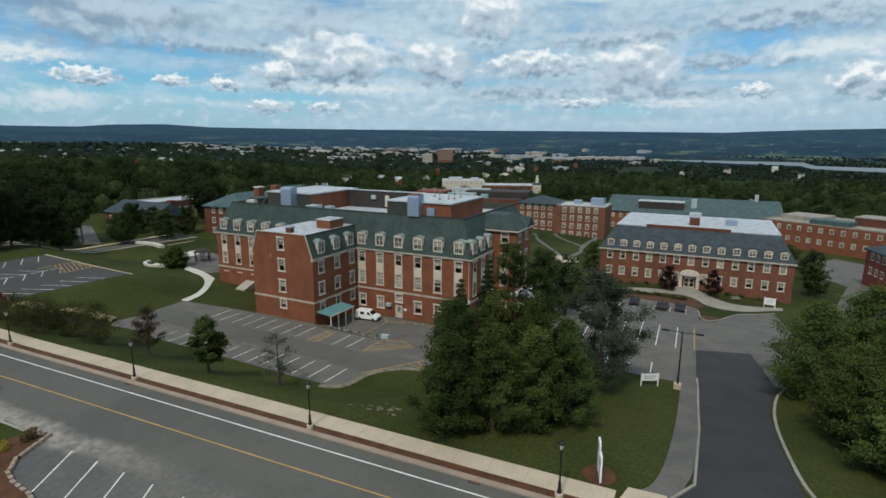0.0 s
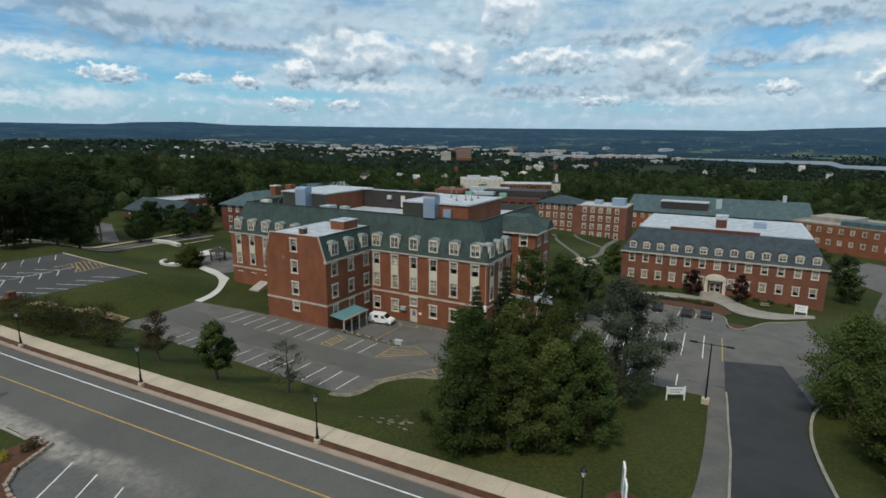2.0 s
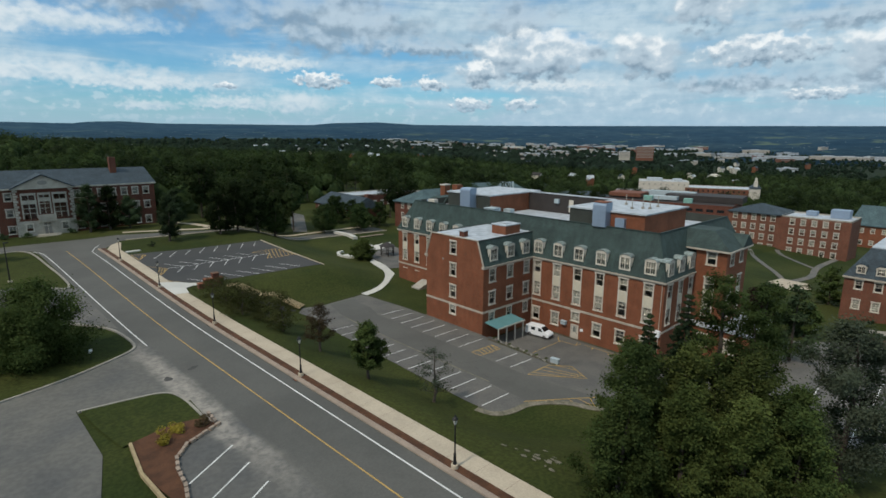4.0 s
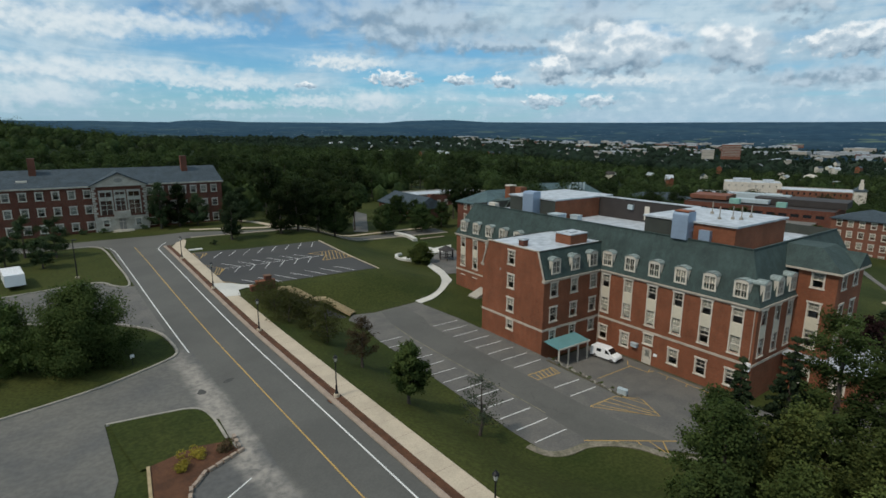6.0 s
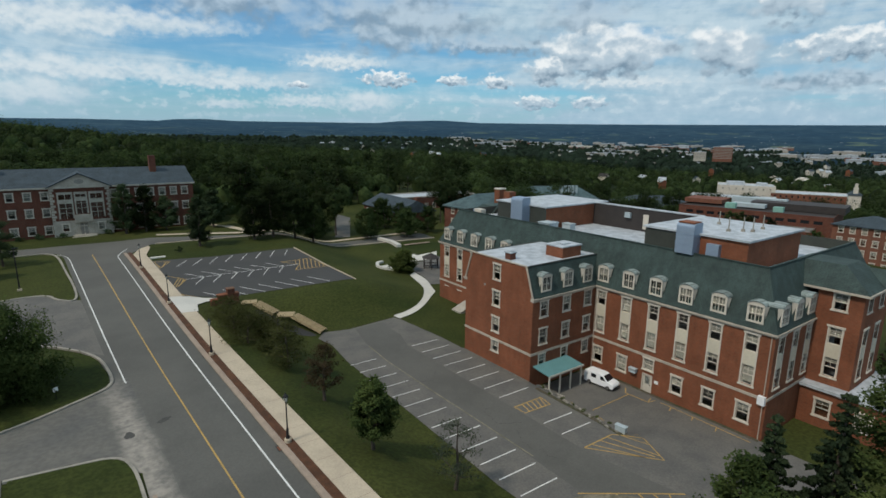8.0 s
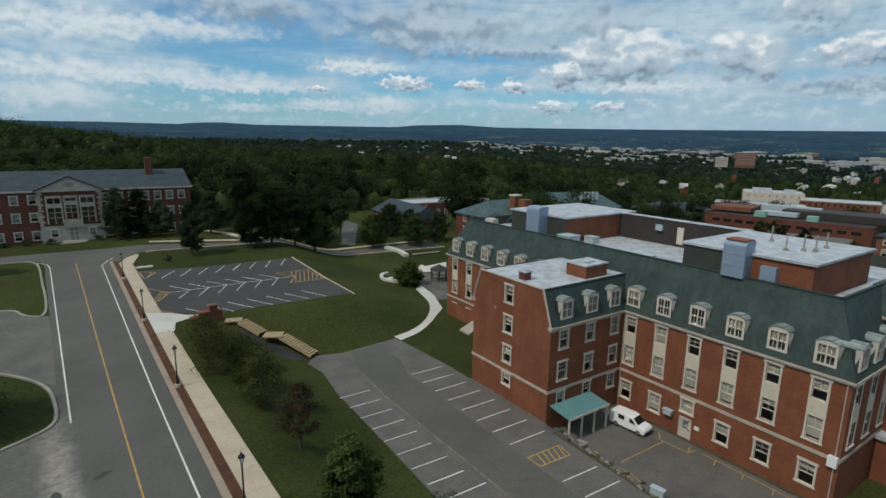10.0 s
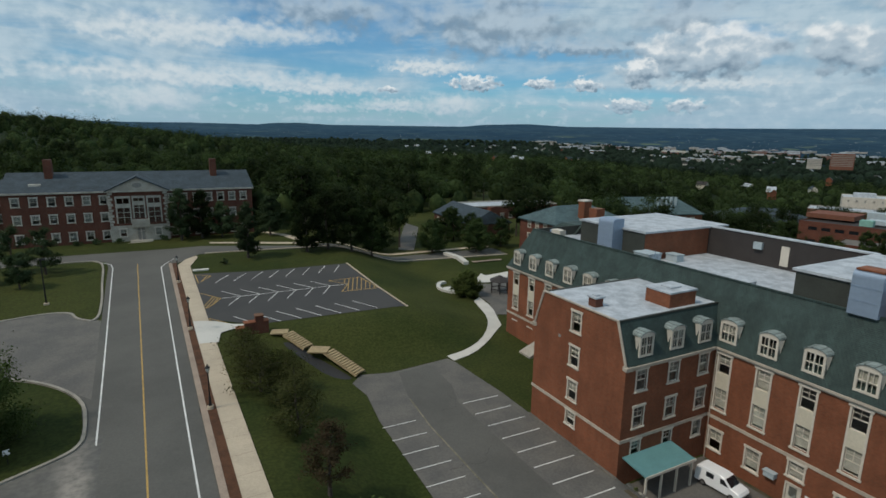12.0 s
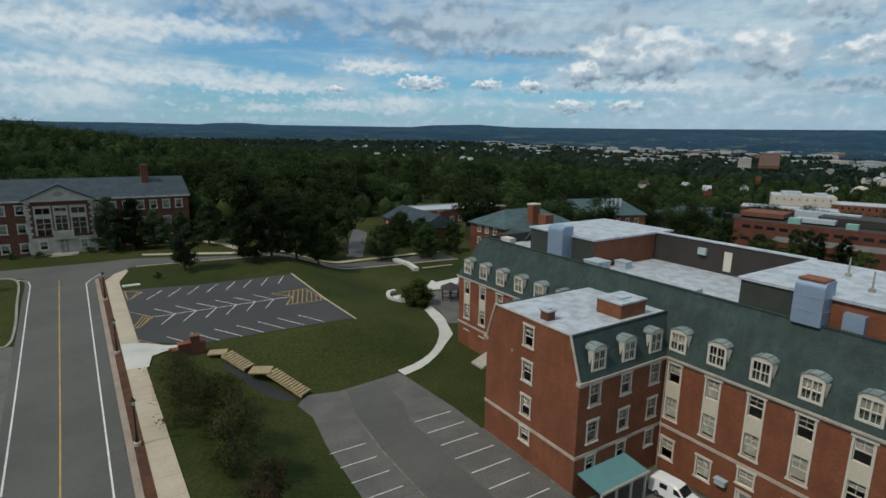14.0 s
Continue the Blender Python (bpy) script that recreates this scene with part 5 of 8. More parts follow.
part("gable_hood", solid((14.2, 15.2, 26.4, 28.2, TOP - 0.2, TOP + 0.55)), M["trim"], hall, "small white roof vent hood")
part("skylight", solid((14.6, 15.8, 27.0, 29.0, TOP, TOP + 0.35)), M["metal"], hall)
bm = bmesh.new()
for y in (9.6, 10.2):
    tube(bm, (13.2, y, 14.0), (14.2, y, 17.2), 0.04, 0.04)
for k in range(8):
    tube(bm, (13.25 + 0.12 * k, 9.6, 14.3 + 0.36 * k), (13.25 + 0.12 * k, 10.2, 14.3 + 0.36 * k), 0.03, 0.03)
part("ladder", bm, M["metal"], hall)
# chimney seen behind the north end
part("chimney", solid((24, 25.6, 30.0, 31.6, FLAT, 18.9)), M["brick"], hall)
# closed inside, so that the panes look into dark rooms
part("floor_slab", solid((XM + 0.3, 40.3, YS + 0.3, 34.0, 3.3, 3.5), (0.3, XM + 0.3, 0.3, 12.2, 3.3, 3.5), (XM + 0.3, 40.3, YS + 0.3, 34.0, 6.9, 7.1), (0.3, XM + 0.3, 0.3, 12.2, 6.9, 7.1), (XM + 0.3, 40.3, YS + 0.3, 34.0, 10.2, 10.4), (0.3, XM + 0.3, 0.3, 12.2, 10.2, 10.4)), M["dark"], hall)
part("partition", solid((XM + 4, XM + 4.2, YS + 3.4, 30.6, -1.5, 14.5), (5.6, 5.8, 0.3, 12.2, -0.5, 10.2)), M["dark"], hall)

# canopy over the wing's side door
canopy = thing("canopy", (3.4, -1.6, -1.0), "teal metal canopy on white posts over a door", "canopy")
CX0, CX1, CY0, CY1, CZ0, CZ1 = 0.45, 6.5, -0.06, -2.75, 2.0, 1.68
bm = bmesh.new()
vs = [bm.verts.new(p) for t_ in (0, -0.14) for p in ((CX0, CY0, CZ0 + t_), (CX1, CY0, CZ0 + t_), (CX1, CY1, CZ1 + t_), (CX0, CY1, CZ1 + t_))]
for f in ((3, 2, 1, 0), (4, 5, 6, 7), (0, 1, 5, 4), (1, 2, 6, 5), (2, 3, 7, 6), (3, 0, 4, 7)):
    bm.faces.new([vs[i] for i in f])
part("canopy_roof", bm, M["teal"], canopy)
part("fascia", solid((CX0 - 0.05, CX1 + 0.05, CY1 - 0.07, CY1 - 0.005, CZ1 - 0.2, CZ1 + 0.04)), M["trim"], canopy)
for k in range(14):
    x = CX0 + 0.06 + 0.45 * k
    bm = bmesh.new()
    slopes(bm, [((x, CY0, CZ0 + 0.02), (x + 0.05, CY0, CZ0 + 0.02), (x + 0.05, CY1, CZ1 + 0.02), (x, CY1, CZ1 + 0.02))])
    part("seam", bm, M["teal"], canopy)
for x, y in ((0.65, -2.6), (2.5, -2.6), (4.4, -2.6), (6.3, -2.6)):
    part("post", solid((x - 0.08, x + 0.08, y - 0.08, y + 0.08, land(x, y) - 0.1, 1.58)), M["trim"], canopy)


# ---- other buildings ----
def block_windows(parent, m, us, zs, w, h, cols=2):
    for u in us:
        for z in zs:
            sash_window(parent, m @ pose(u, 0, z), w, h, seeded(), cols)


# the second hall, with its mansard and thirteen dormers
X2, Y2A, Y2B = 66.0, -31.4, -70.7
hall2 = thing("office_hall", (X2, -51, -4.2), "long red brick hall with blue-grey mansard and arched dormers", "building")
m2 = facade(X2, Y2A, 0, WEST)
u2 = [2.25 + 2.915 * k for k in range(13)]
low2 = [u for k, u in enumerate(u2) if k not in (6,)]
part("wall", wall(m2, Y2A - Y2B, -6.2, 3.8, [(u - 0.52, u + 0.52, 1.55, 3.2) for u in u2] + [(u - 0.52, u + 0.52, -2.2, -0.5) for u in low2] + [(u2[6] - 1.1, u2[6] + 1.1, -3.9, -0.3)]), M["brick_brown"], hall2)
block_windows(hall2, m2, u2, (2.38,), 1.04, 1.65)
block_windows(hall2, m2, low2, (-1.35,), 1.04, 1.7)
part("wall", wall(facade(X2, Y2B, 0, SOUTH), 34, -6.6, 3.8), M["brick_brown"], hall2)
part("wall", wall(facade(X2 + 34, Y2A, 0, NORTHWARD), 34, -6.2, 3.8), M["brick_brown"], hall2)
part("wall", wall(facade(X2 + 34, Y2B, 0, EASTWARD), Y2A - Y2B, -6.2, 3.8), M["brick_brown"], hall2)
bm = bmesh.new()
a, b, c, d = X2 - 0.3, X2 + 34.3, Y2B - 0.3, Y2A + 0.3
i2, t2 = 5.0, 8.9
slopes(bm, [((a, c, 3.8), (a, d, 3.8), (a + i2, d - 3, t2), (a + i2, c + 3, t2)), ((b, c, 3.8), (a, c, 3.8), (a + i2, c + 3, t2), (b - i2, c + 3, t2)),
            ((a, d, 3.8), (b, d, 3.8), (b - i2, d - 3, t2), (a + i2, d - 3, t2)), ((b, d, 3.8), (b, c, 3.8), (b - i2, c + 3, t2), (b - i2, d - 3, t2))])
bmesh.ops.recalc_face_normals(bm, faces=bm.faces[:])
part("roof", bm, M["slate"], hall2, "blue-grey slate mansard")
part("flat_roof", solid((a + i2 - 0.1, b - i2, c + 2.9, d - 2.9, t2 - 0.2, t2 + 0.1)), M["flatroof"], hall2, "pale flat roof")
part("cornice", solid((a - 0.1, a + 0.3, c, d, 3.5, 3.82)), M["band"], hall2)
part("parapet", solid((a + i2 - 0.2, a + i2 + 0.2, -58.5, -40.8, t2 - 0.7, t2 + 0.5)), M["brick_dark"], hall2, "brown brick roof parapet")
part("chimney", solid((76.4, 78.4, -52.0, -49.8, t2, 10.9)), M["brick_dark"], hall2)
part("chimney_cap", solid((76.2, 78.6, -52.2, -49.6, 10.9, 11.9)), M["flatroof"], hall2)
part("roof_unit", solid((80, 83, -60, -57.5, t2, 10.2)), M["metal"], hall2, "rooftop air unit")
for u in u2:
    dormer(hall2, m2 @ pose(u, 0.25, 4.55), 1.35, 1.65, "slate", 2.0, seeded())
# white arched entrance
pm = m2 @ pose(u2[6], 0, -3.9)
bm = bmesh.new()
for s in (-1, 1):
    box(bm, s * 1.75 - 0.32, s * 1.75 + 0.32, -0.9, 0, 0, 3.2, pm)
n = 10
out = [(2.1 * math.cos(math.pi * k / n), 3.2 + 1.15 * math.sin(math.pi * k / n)) for k in range(n + 1)]
fr, bk = [bm.verts.new(pm @ Vector((u, -0.95, z))) for u, z in out], [bm.verts.new(pm @ Vector((u, 0, z))) for u, z in out]
for k in range(n):
    bm.faces.new((fr[k], bk[k], bk[k + 1], fr[k + 1]))
bm.faces.new(fr)
box(bm, -2.1, 2.1, -0.9, 0, 3.0, 3.22, pm)
part("portico", bm, M["trim"], hall2, "white arched entrance surround")
for s in (-1, 1):
    dr = put_part("door", boxes("door", M["trim"], (-0.5, 0.5, 0.0, 0.08, 0, 0.5), (-0.5, -0.38, 0, 0.08, 0.5, 2.3), (0.38, 0.5, 0, 0.08, 0.5, 2.3), (-0.5, 0.5, 0, 0.08, 2.3, 2.5), (-0.5, 0.5, 0, 0.08, 1.3, 1.4)), hall2, pm @ pose(s * 0.53, 0, 0))
    put_part("pane", boxes("pane", M["glass"], (-0.38, 0.38, 0.03, 0.045, 0.5, 2.3)), dr, pm @ pose(s * 0.53, 0, 0))
part("transom", solid((X2 + 0.02, X2 + 0.1, -51.0 - 1.1 + 0.1, -49.0 + 0.1, -1.4, -0.3)), M["blind"], hall2)
part("floor_slab", solid((X2 + 0.3, X2 + 33, Y2B + 0.3, Y2A - 0.3, 0.3, 0.5), (X2 + 0.3, X2 + 33, Y2B + 0.3, Y2A - 0.3, 3.5, 3.7)), M["dark"], hall2)
part("partition", solid((X2 + 4, X2 + 4.2, Y2B + 0.3, Y2A - 0.3, -6, 3.6)), M["dark"], hall2)

# the hall at the head of the road, with a stone frontispiece
Y3 = 104.0
hall3 = thing("academic_hall", (-39, Y3, 6.0), "three-storey red brick hall with a stone pedimented entrance", "building")
m3 = facade(-63.0, Y3, 0, SOUTH)
left = [2.3 + 3.03 * k for k in range(6)]
right = [30.6, 33.0, 35.6, 38.2, 40.7, 43.2, 45.7]
us3 = left + right
Z3 = (15.0, 11.35, 7.45)
part("wall", wall(m3, 47.7, 4.5, 17.0, [(u - 0.62, u + 0.62, z - 0.85, z + 0.85) for u in us3 for z in Z3]), M["brick_dark"], hall3)
block_windows(hall3, m3, us3, Z3, 1.24, 1.7)
part("wall", wall(facade(-15.3, Y3, 0, EASTWARD), 16, 4.5, 17.0), M["brick_dark"], hall3)
m3b = facade(-100, Y3 + 4.5, 0, SOUTH)
us3b = [2 + 3.05 * k for k in range(12)]
part("wall", wall(m3b, 37.0, 4.5, 16.4, [(u - 0.62, u + 0.62, z - 0.85, z + 0.85) for u in us3b for z in Z3]), M["brick_dark"], hall3)
block_windows(hall3, m3b, us3b, Z3, 1.24, 1.7)
bm = bmesh.new()
slopes(bm, [((-63.4, Y3 - 0.5, 16.9), (-14.9, Y3 - 0.5, 16.9), (-15.3, Y3 + 8, 20.6), (-63.0, Y3 + 8, 20.6)), ((-63.0, Y3 + 8, 20.6), (-15.3, Y3 + 8, 20.6), (-14.9, Y3 + 16.5, 16.9), (-63.4, Y3 + 16.5, 16.9)),
            ((-15.3, Y3, 16.9), (-15.3, Y3 + 16, 16.9), (-15.3, Y3 + 8, 20.4)), ((-63.2, Y3, 16.9), (-63.2, Y3 + 8, 20.4), (-63.2, Y3 + 16, 16.9))])
part("roof", bm, M["slate"], hall3, "blue-grey slate gabled roof")
bm = bmesh.new()
slopes(bm, [((-101, Y3 + 4.0, 16.3), (-63, Y3 + 4.0, 16.3), (-63, Y3 + 11, 19.0), (-101, Y3 + 11, 19.0)), ((-101, Y3 + 11, 19.0), (-63, Y3 + 11, 19.0), (-63, Y3 + 18, 16.3), (-101, Y3 + 18, 16.3))])
part("roof", bm, M["slate"], hall3)
part("cornice", solid((-63.4, -14.9, Y3 - 0.55, Y3 - 0.05, 16.6, 16.95)), M["stone"], hall3)
for x in (-55.4, -23.1):
    part("chimney", solid((x - 0.7, x + 0.7, Y3 + 5.2, Y3 + 7, 18, 23.4)), M["brick_dark"], hall3)
part("skylight", solid((-58.5, -56.5, Y3 + 2.2, Y3 + 3.4, 18.0, 18.5)), M["trim"], hall3)
# frontispiece
fx0, fx1, fy = -44.7, -33.3, Y3 - 0.8
mp = facade(fx0, fy, 0, SOUTH)
fh = [(1.7, 2.9, 7.0, 8.6), (8.5, 9.7, 7.0, 8.6), (5.0, 6.4, 5.9, 8.7)]
part("stone_front", wall(mp, fx1 - fx0, 4.5, 9.4, fh), M["stone"], hall3, "pale stone ground storey")
part("brick_front", wall(mp, fx1 - fx0, 9.4, 16.9, [(1.6, 3.9, 9.9, 15.4), (4.75, 6.65, 10.9, 15.4), (7.5, 9.8, 9.9, 15.4)]), M["brick_dark"], hall3)
for u0, u1, z0, z1 in ((1.6, 3.9, 9.9, 15.4), (4.75, 6.65, 10.9, 15.4), (7.5, 9.8, 9.9, 15.4)):
    c = (u0 + u1) / 2
    w3 = put_part("window", boxes("casing", M["stone"], (u0 - c - 0.3, u0 - c, -0.1, 0.15, z0, z1), (u1 - c, u1 - c + 0.3, -0.1, 0.15, z0, z1), (u0 - c - 0.3, u1 - c + 0.3, -0.12, 0.15, z1, z1 + 0.4), (u0 - c, u1 - c, 0.0, 0.15, (z0 + z1) / 2 + 0.6, (z0 + z1) / 2 + 1.5)), hall3, mp @ pose(c, 0, 0), "tall stone-framed window")
    put_part("sash", boxes("sash", M["trim"], (-0.04, 0.04, 0.09, 0.13, z0, z1), (u0 - c, u1 - c, 0.09, 0.13, z0 + 1.2, z0 + 1.28), (u0 - c, u1 - c, 0.09, 0.13, z0 + 2.3, z0 + 2.38), (u0 - c, u1 - c, 0.09, 0.13, z1 - 0.1, z1)), w3, mp @ pose(c, 0, 0))
    put_part("pane", boxes("pane", M["glass"], (u0 - c, u1 - c, 0.11, 0.12, z0, z1)), w3, mp @ pose(c, 0, 0))
for s, u in ((1, 0.0), (-1, fx1 - fx0)):
    for k in range(12):
        w = 0.9 if k % 2 else 0.6
        part("quoin", solid((fx0 + min(u, u + s * w), fx0 + max(u, u + s * w), fy - 0.08, fy + 0.05, 9.5 + 0.6 * k, 10.0 + 0.6 * k)), M["stone"], hall3)
bm = bmesh.new()
gx0, gx1, gc = fx0 - 0.5, fx1 + 0.5, -39.0
slopes(bm, [((gx0, fy - 0.3, 17.0), (gx1, fy - 0.3, 17.0), (gc, fy - 0.3, 19.8))])
box(bm, gx0, gx1, fy - 0.6, fy + 0.3, 16.7, 17.0)
part("pediment", bm, M["stone"], hall3, "pale stone pediment with an oval vent")
for x0, x1 in ((gx0, gc), (gx1, gc)):
    bm = bmesh.new()
    slopes(bm, [((x0, fy - 0.7, 17.0), (x1, fy - 0.7, 20.05), (x1, Y3 + 7, 20.05), (x0, Y3 + 1, 17.0)), ((x0, fy - 0.7, 16.75), (x1, fy - 0.7, 19.8), (x1, fy - 0.7, 20.05), (x0, fy - 0.7, 17.0))])
    part("pediment_roof", bm, M["slate"], hall3)
bm = bmesh.new()
skin(bm, [ring(bm, (gc, fy - 0.33 - d, 18.1), r, 12, "y", 0.55) for d, r in ((0, 0.95), (0.06, 0.95), (0.06, 0.7))])
part("oval_vent", bm, M["dark"], hall3)
bm = bmesh.new()
box(bm, -40.6, -37.2, fy - 0.7, fy, 9.0, 10.7)
part("balcony", bm, M["stone"], hall3)
d3 = put_part("door", boxes("door", M["dark"], (5.02, 6.38, 0.1, 0.2, 5.9, 8.6)), hall3, mp, "dark glazed double door")
put_part("sash", boxes("sash", M["trim"], (5.66, 5.74, 0.05, 0.1, 5.9, 8.6), (5.0, 6.4, 0.05, 0.1, 8.0, 8.1)), d3, mp)
for u in (2.3, 9.1):
    sash_window(hall3, mp @ pose(u, 0, 7.8), 1.2, 1.6, seeded())
part("steps", solid((-41.2, -36.8, fy - 1.6, fy, 5.0, 6.1), (-41.6, -36.4, fy - 2.2, fy - 1.6, 5.0, 5.85)), M["stone"], hall3)
part("partition", solid((-99, -15.6, Y3 + 7.5, Y3 + 7.7, 4.5, 16.5), (-62.5, -15.6, Y3 + 0.3, Y3 + 15, 9.3, 9.5), (-62.5, -15.6, Y3 + 0.3, Y3 + 15, 13.0, 13.2)), M["dark"], hall3)


def campus_block(name, label, x, y, w, d, z0, z1, turn=0.0, wallm="brick", roof="slate", rise=0.0, rows=2, pitch=3.2, win=(1.1, 1.5), flat="flatroof", parapet=0.4, hip=None, edge="stone", plain=False):
    """A plain building: w along local x (front faces local -y), d deep; rise: height of its hipped roof, 0 for a flat one."""
    at = pose(x, y, z0, 0, 0, turn)
    b = thing(name, at, label, "building")
    sides = ((at @ pose(-w / 2, -d / 2, 0), w), (at @ pose(w / 2, -d / 2, 0, 0, 0, 90), d), (at @ pose(w / 2, d / 2, 0, 0, 0, 180), w), (at @ pose(-w / 2, d / 2, 0, 0, 0, -90), d))
    h = z1 - z0
    for k, (ms_, l) in enumerate(sides):
        hs, spots = [], []
        n = max(1, int((l - 1.5) / pitch)) if k != 2 and k != 1 else 0
        for i in range(n):
            u = l / 2 + (i - (n - 1) / 2) * pitch
            for r_ in range(rows):
                zc = h * (r_ + 0.55) / rows
                hs.append((u - win[0] / 2, u + win[0] / 2, zc - win[1] / 2, zc + win[1] / 2))
                spots.append((u, zc))
        part("wall", wall(ms_, l, -4, h, hs), M[wallm], b)
        for u, zc in spots:
            if plain:
                put_part("window", boxes("window", M["tint"], (-win[0] / 2, win[0] / 2, 0.12, 0.16, -win[1] / 2, win[1] / 2)), b, ms_ @ pose(u, 0, zc))
            else:
                sash_window(b, ms_ @ pose(u, 0, zc), win[0], win[1], seeded())
    bm = bmesh.new()
    if rise:
        o, k = 0.5, min(w, d) / 2 if hip is None else hip
        e = [(-w / 2 - o, -d / 2 - o, h), (w / 2 + o, -d / 2 - o, h), (w / 2 + o, d / 2 + o, h), (-w / 2 - o, d / 2 + o, h)]
        if w >= d:
            p, q = (-w / 2 + k, 0, h + rise), (w / 2 - k, 0, h + rise)
            quads = [(e[0], e[1], q, p), (e[1], e[2], q), (e[2], e[3], p, q), (e[3], e[0], p)]
        else:
            p, q = (0, -d / 2 + k, h + rise), (0, d / 2 - k, h + rise)
            quads = [(e[0], e[1], p), (e[1], e[2], q, p), (e[2], e[3], q), (e[3], e[0], p, q)]
        slopes(bm, quads)
        box(bm, -w / 2 - o, w / 2 + o, -d / 2 - o, d / 2 + o, h - 0.3, h - 0.02)
        bm.transform(at)
        part("roof", bm, M[roof], b)
    else:
        box(bm, -w / 2 + 0.25, w / 2 - 0.25, -d / 2 + 0.25, d / 2 - 0.25, h - 0.3, h)
        bm.transform(at)
        part("flat_roof", bm, M[flat], b)
        bm = bmesh.new()
        for r_ in ((-w / 2, w / 2, -d / 2, -d / 2 + 0.25), (-w / 2, w / 2, d / 2 - 0.25, d / 2), (-w / 2, -w / 2 + 0.25, -d / 2, d / 2), (w / 2 - 0.25, w / 2, -d / 2, d / 2)):
            box(bm, *r_, h - 0.1, h + parapet)
        bm.transform(at)
        part("parapet", bm, M[edge], b)
    return b, at


def rooftop(b, at, rows, mat="metal", name="roof_unit"):
    for x, y, w, d, z0, z1 in rows:
        bm = bmesh.new()
        box(bm, x - w / 2, x + w / 2, y - d / 2, y + d / 2, z0, z1)
        bm.transform(at)
        part(name, bm, M[mat], b)


# brick buildings beyond the hall
b, at = campus_block("classroom_building", "four-storey orange-red brick building with green roof", 151, 8, 16, 15, -8.5, 4.3, -90, rows=4, pitch=2.9, win=(1.2, 1.7), wallm="brick_brown", rise=2.6)
b, at = campus_block("classroom_building", "orange-red brick block with metal tanks on its roof", 150, -9.5, 19, 14, -8.5, 4.0, -90, rows=4, pitch=3.0, win=(1.2, 1.7), wallm="brick_brown")
rooftop(b, at, [(5, 2, 5, 4, 12.6, 15.2), (-3, 3, 3, 3, 12.6, 14)])
b, at = campus_block("science_hall", "long brick hall with blue-green sloping roof", 207, -46, 72, 22, -12, -3.0, -90, rows=2, pitch=3.4, rise=6.5, roof="greenslate", hip=1.0)
rooftop(b, at, [(-12, -6, 19, 6, 8.5, 13.6)], "darkwall", "upper_storey")
rooftop(b, at, [(-12, -6, 19.6, 6.6, 13.6, 14.0)], "flatroof", "upper_roof")
rooftop(b, at, [(1.6, -6, 2.2, 2.2, 11.0, 15.4), (26, 0, 1.4, 1.4, 14.5, 18.0)], "metal_pale", "roof_vent")
b, at = campus_block("library_building", "low brick building with pale flat roofs on several levels", 183, -103, 52, 28, -10, -1.5, -120, rows=2, pitch=3.6, flat="kerb_grey", edge="kerb_grey")
rooftop(b, at, [(10, 2, 18, 10, 8.4, 11.4)], "brick_dark", "upper_storey")
rooftop(b, at, [(10, 2, 18.6, 10.6, 11.4, 11.8), (-17, 3, 14, 14, 8.4, 10.0)], "kerb_grey", "upper_roof")
rooftop(b, at, [(-4, -8, 13, 7, 8.4, 10.2)], "greenslate", "sloping_skylight")
rooftop(b, at, [(13, 0, 1.6, 1.6, 11.8, 14.4)], "metal_pale", "roof_vent")
b, at = campus_block("red_house", "two-storey bright red clad house with white windows", 101.6, -98.0, 12, 12, -5.2, 2.0, -78, wallm="red_clad", rows=2, pitch=2.7, rise=2.8, roof="slate")
# brick halls north of the residence hall
b, at = campus_block("annex", "brick hall with blue-green hipped roof and a stout chimney", 58.0, 74.6, 22, 13.4, 0.5, 9.4, 2, rows=3, pitch=3.0, win=(1.0, 1.4), rise=3.4, roof="greenslate", wallm="brick_dark", hip=5.5)
rooftop(b, at, [(-1.2, -5.8, 2.3, 2.0, 8.0, 13.9)], "brick", "chimney")
rooftop(b, at, [(-1.2, -5.8, 2.6, 2.3, 13.9, 14.2)], "trim", "chimney_cap")
b, at = campus_block("annex", "low brick building with a dark slate gabled roof", 50.2, 112.5, 27, 13, 0.5, 5.0, -94, rows=1, pitch=3.4, rise=3.5, roof="slate", wallm="brick_dark", hip=0.3)
rooftop(b, at, [(11.6, 1.2, 2.0, 1.6, 4.4, 8.9)], "brick_dark", "chimney")
campus_block("annex", "long low building with a pale flat roof", 71, 124, 34, 13, 0.0, 6.8, -4, rows=1, flat="flatroof", wallm="brick_dark")
b, at = campus_block("annex", "brick building with green hipped roof and a row of roof pipes", 103, 93, 32, 17, -2, 6.8, -20, rows=2, rise=4.4, roof="greenslate", hip=5)
rooftop(b, at, [(3 + 1.5 * k, -4.5, 0.6, 0.6, 8.6, 13.6) for k in range(5)], "metal_pale", "roof_pipe")
b, at = campus_block("annex", "dark-roofed brick hall among trees", 245, 140, 46, 26, -19, -10, -40, rows=2, rise=5.0, roof="slate", wallm="brick_brown")
b, at = campus_block("student_centre", "terracotta brick complex with terraces and dark roofs", 207, 64, 58, 30, -11, -1.2, -79, rows=2, pitch=4.4, wallm="brick_dark", flat="darkwall", win=(3.0, 1.3), edge="brick_dark", plain=True)
rooftop(b, at, [(14, 6, 34, 16, 10.0, 12.8)], "darkwall", "upper_storey")
rooftop(b, at, [(-22, 2, 16, 14, 10.6, 12.4)], "brick_brown", "upper_storey")
rooftop(b, at, [(-3, -4, 13, 5, 10.4, 12.0), (-2, 9, 22, 4, 10.4, 13.4)], "metal_pale", "roof_unit")
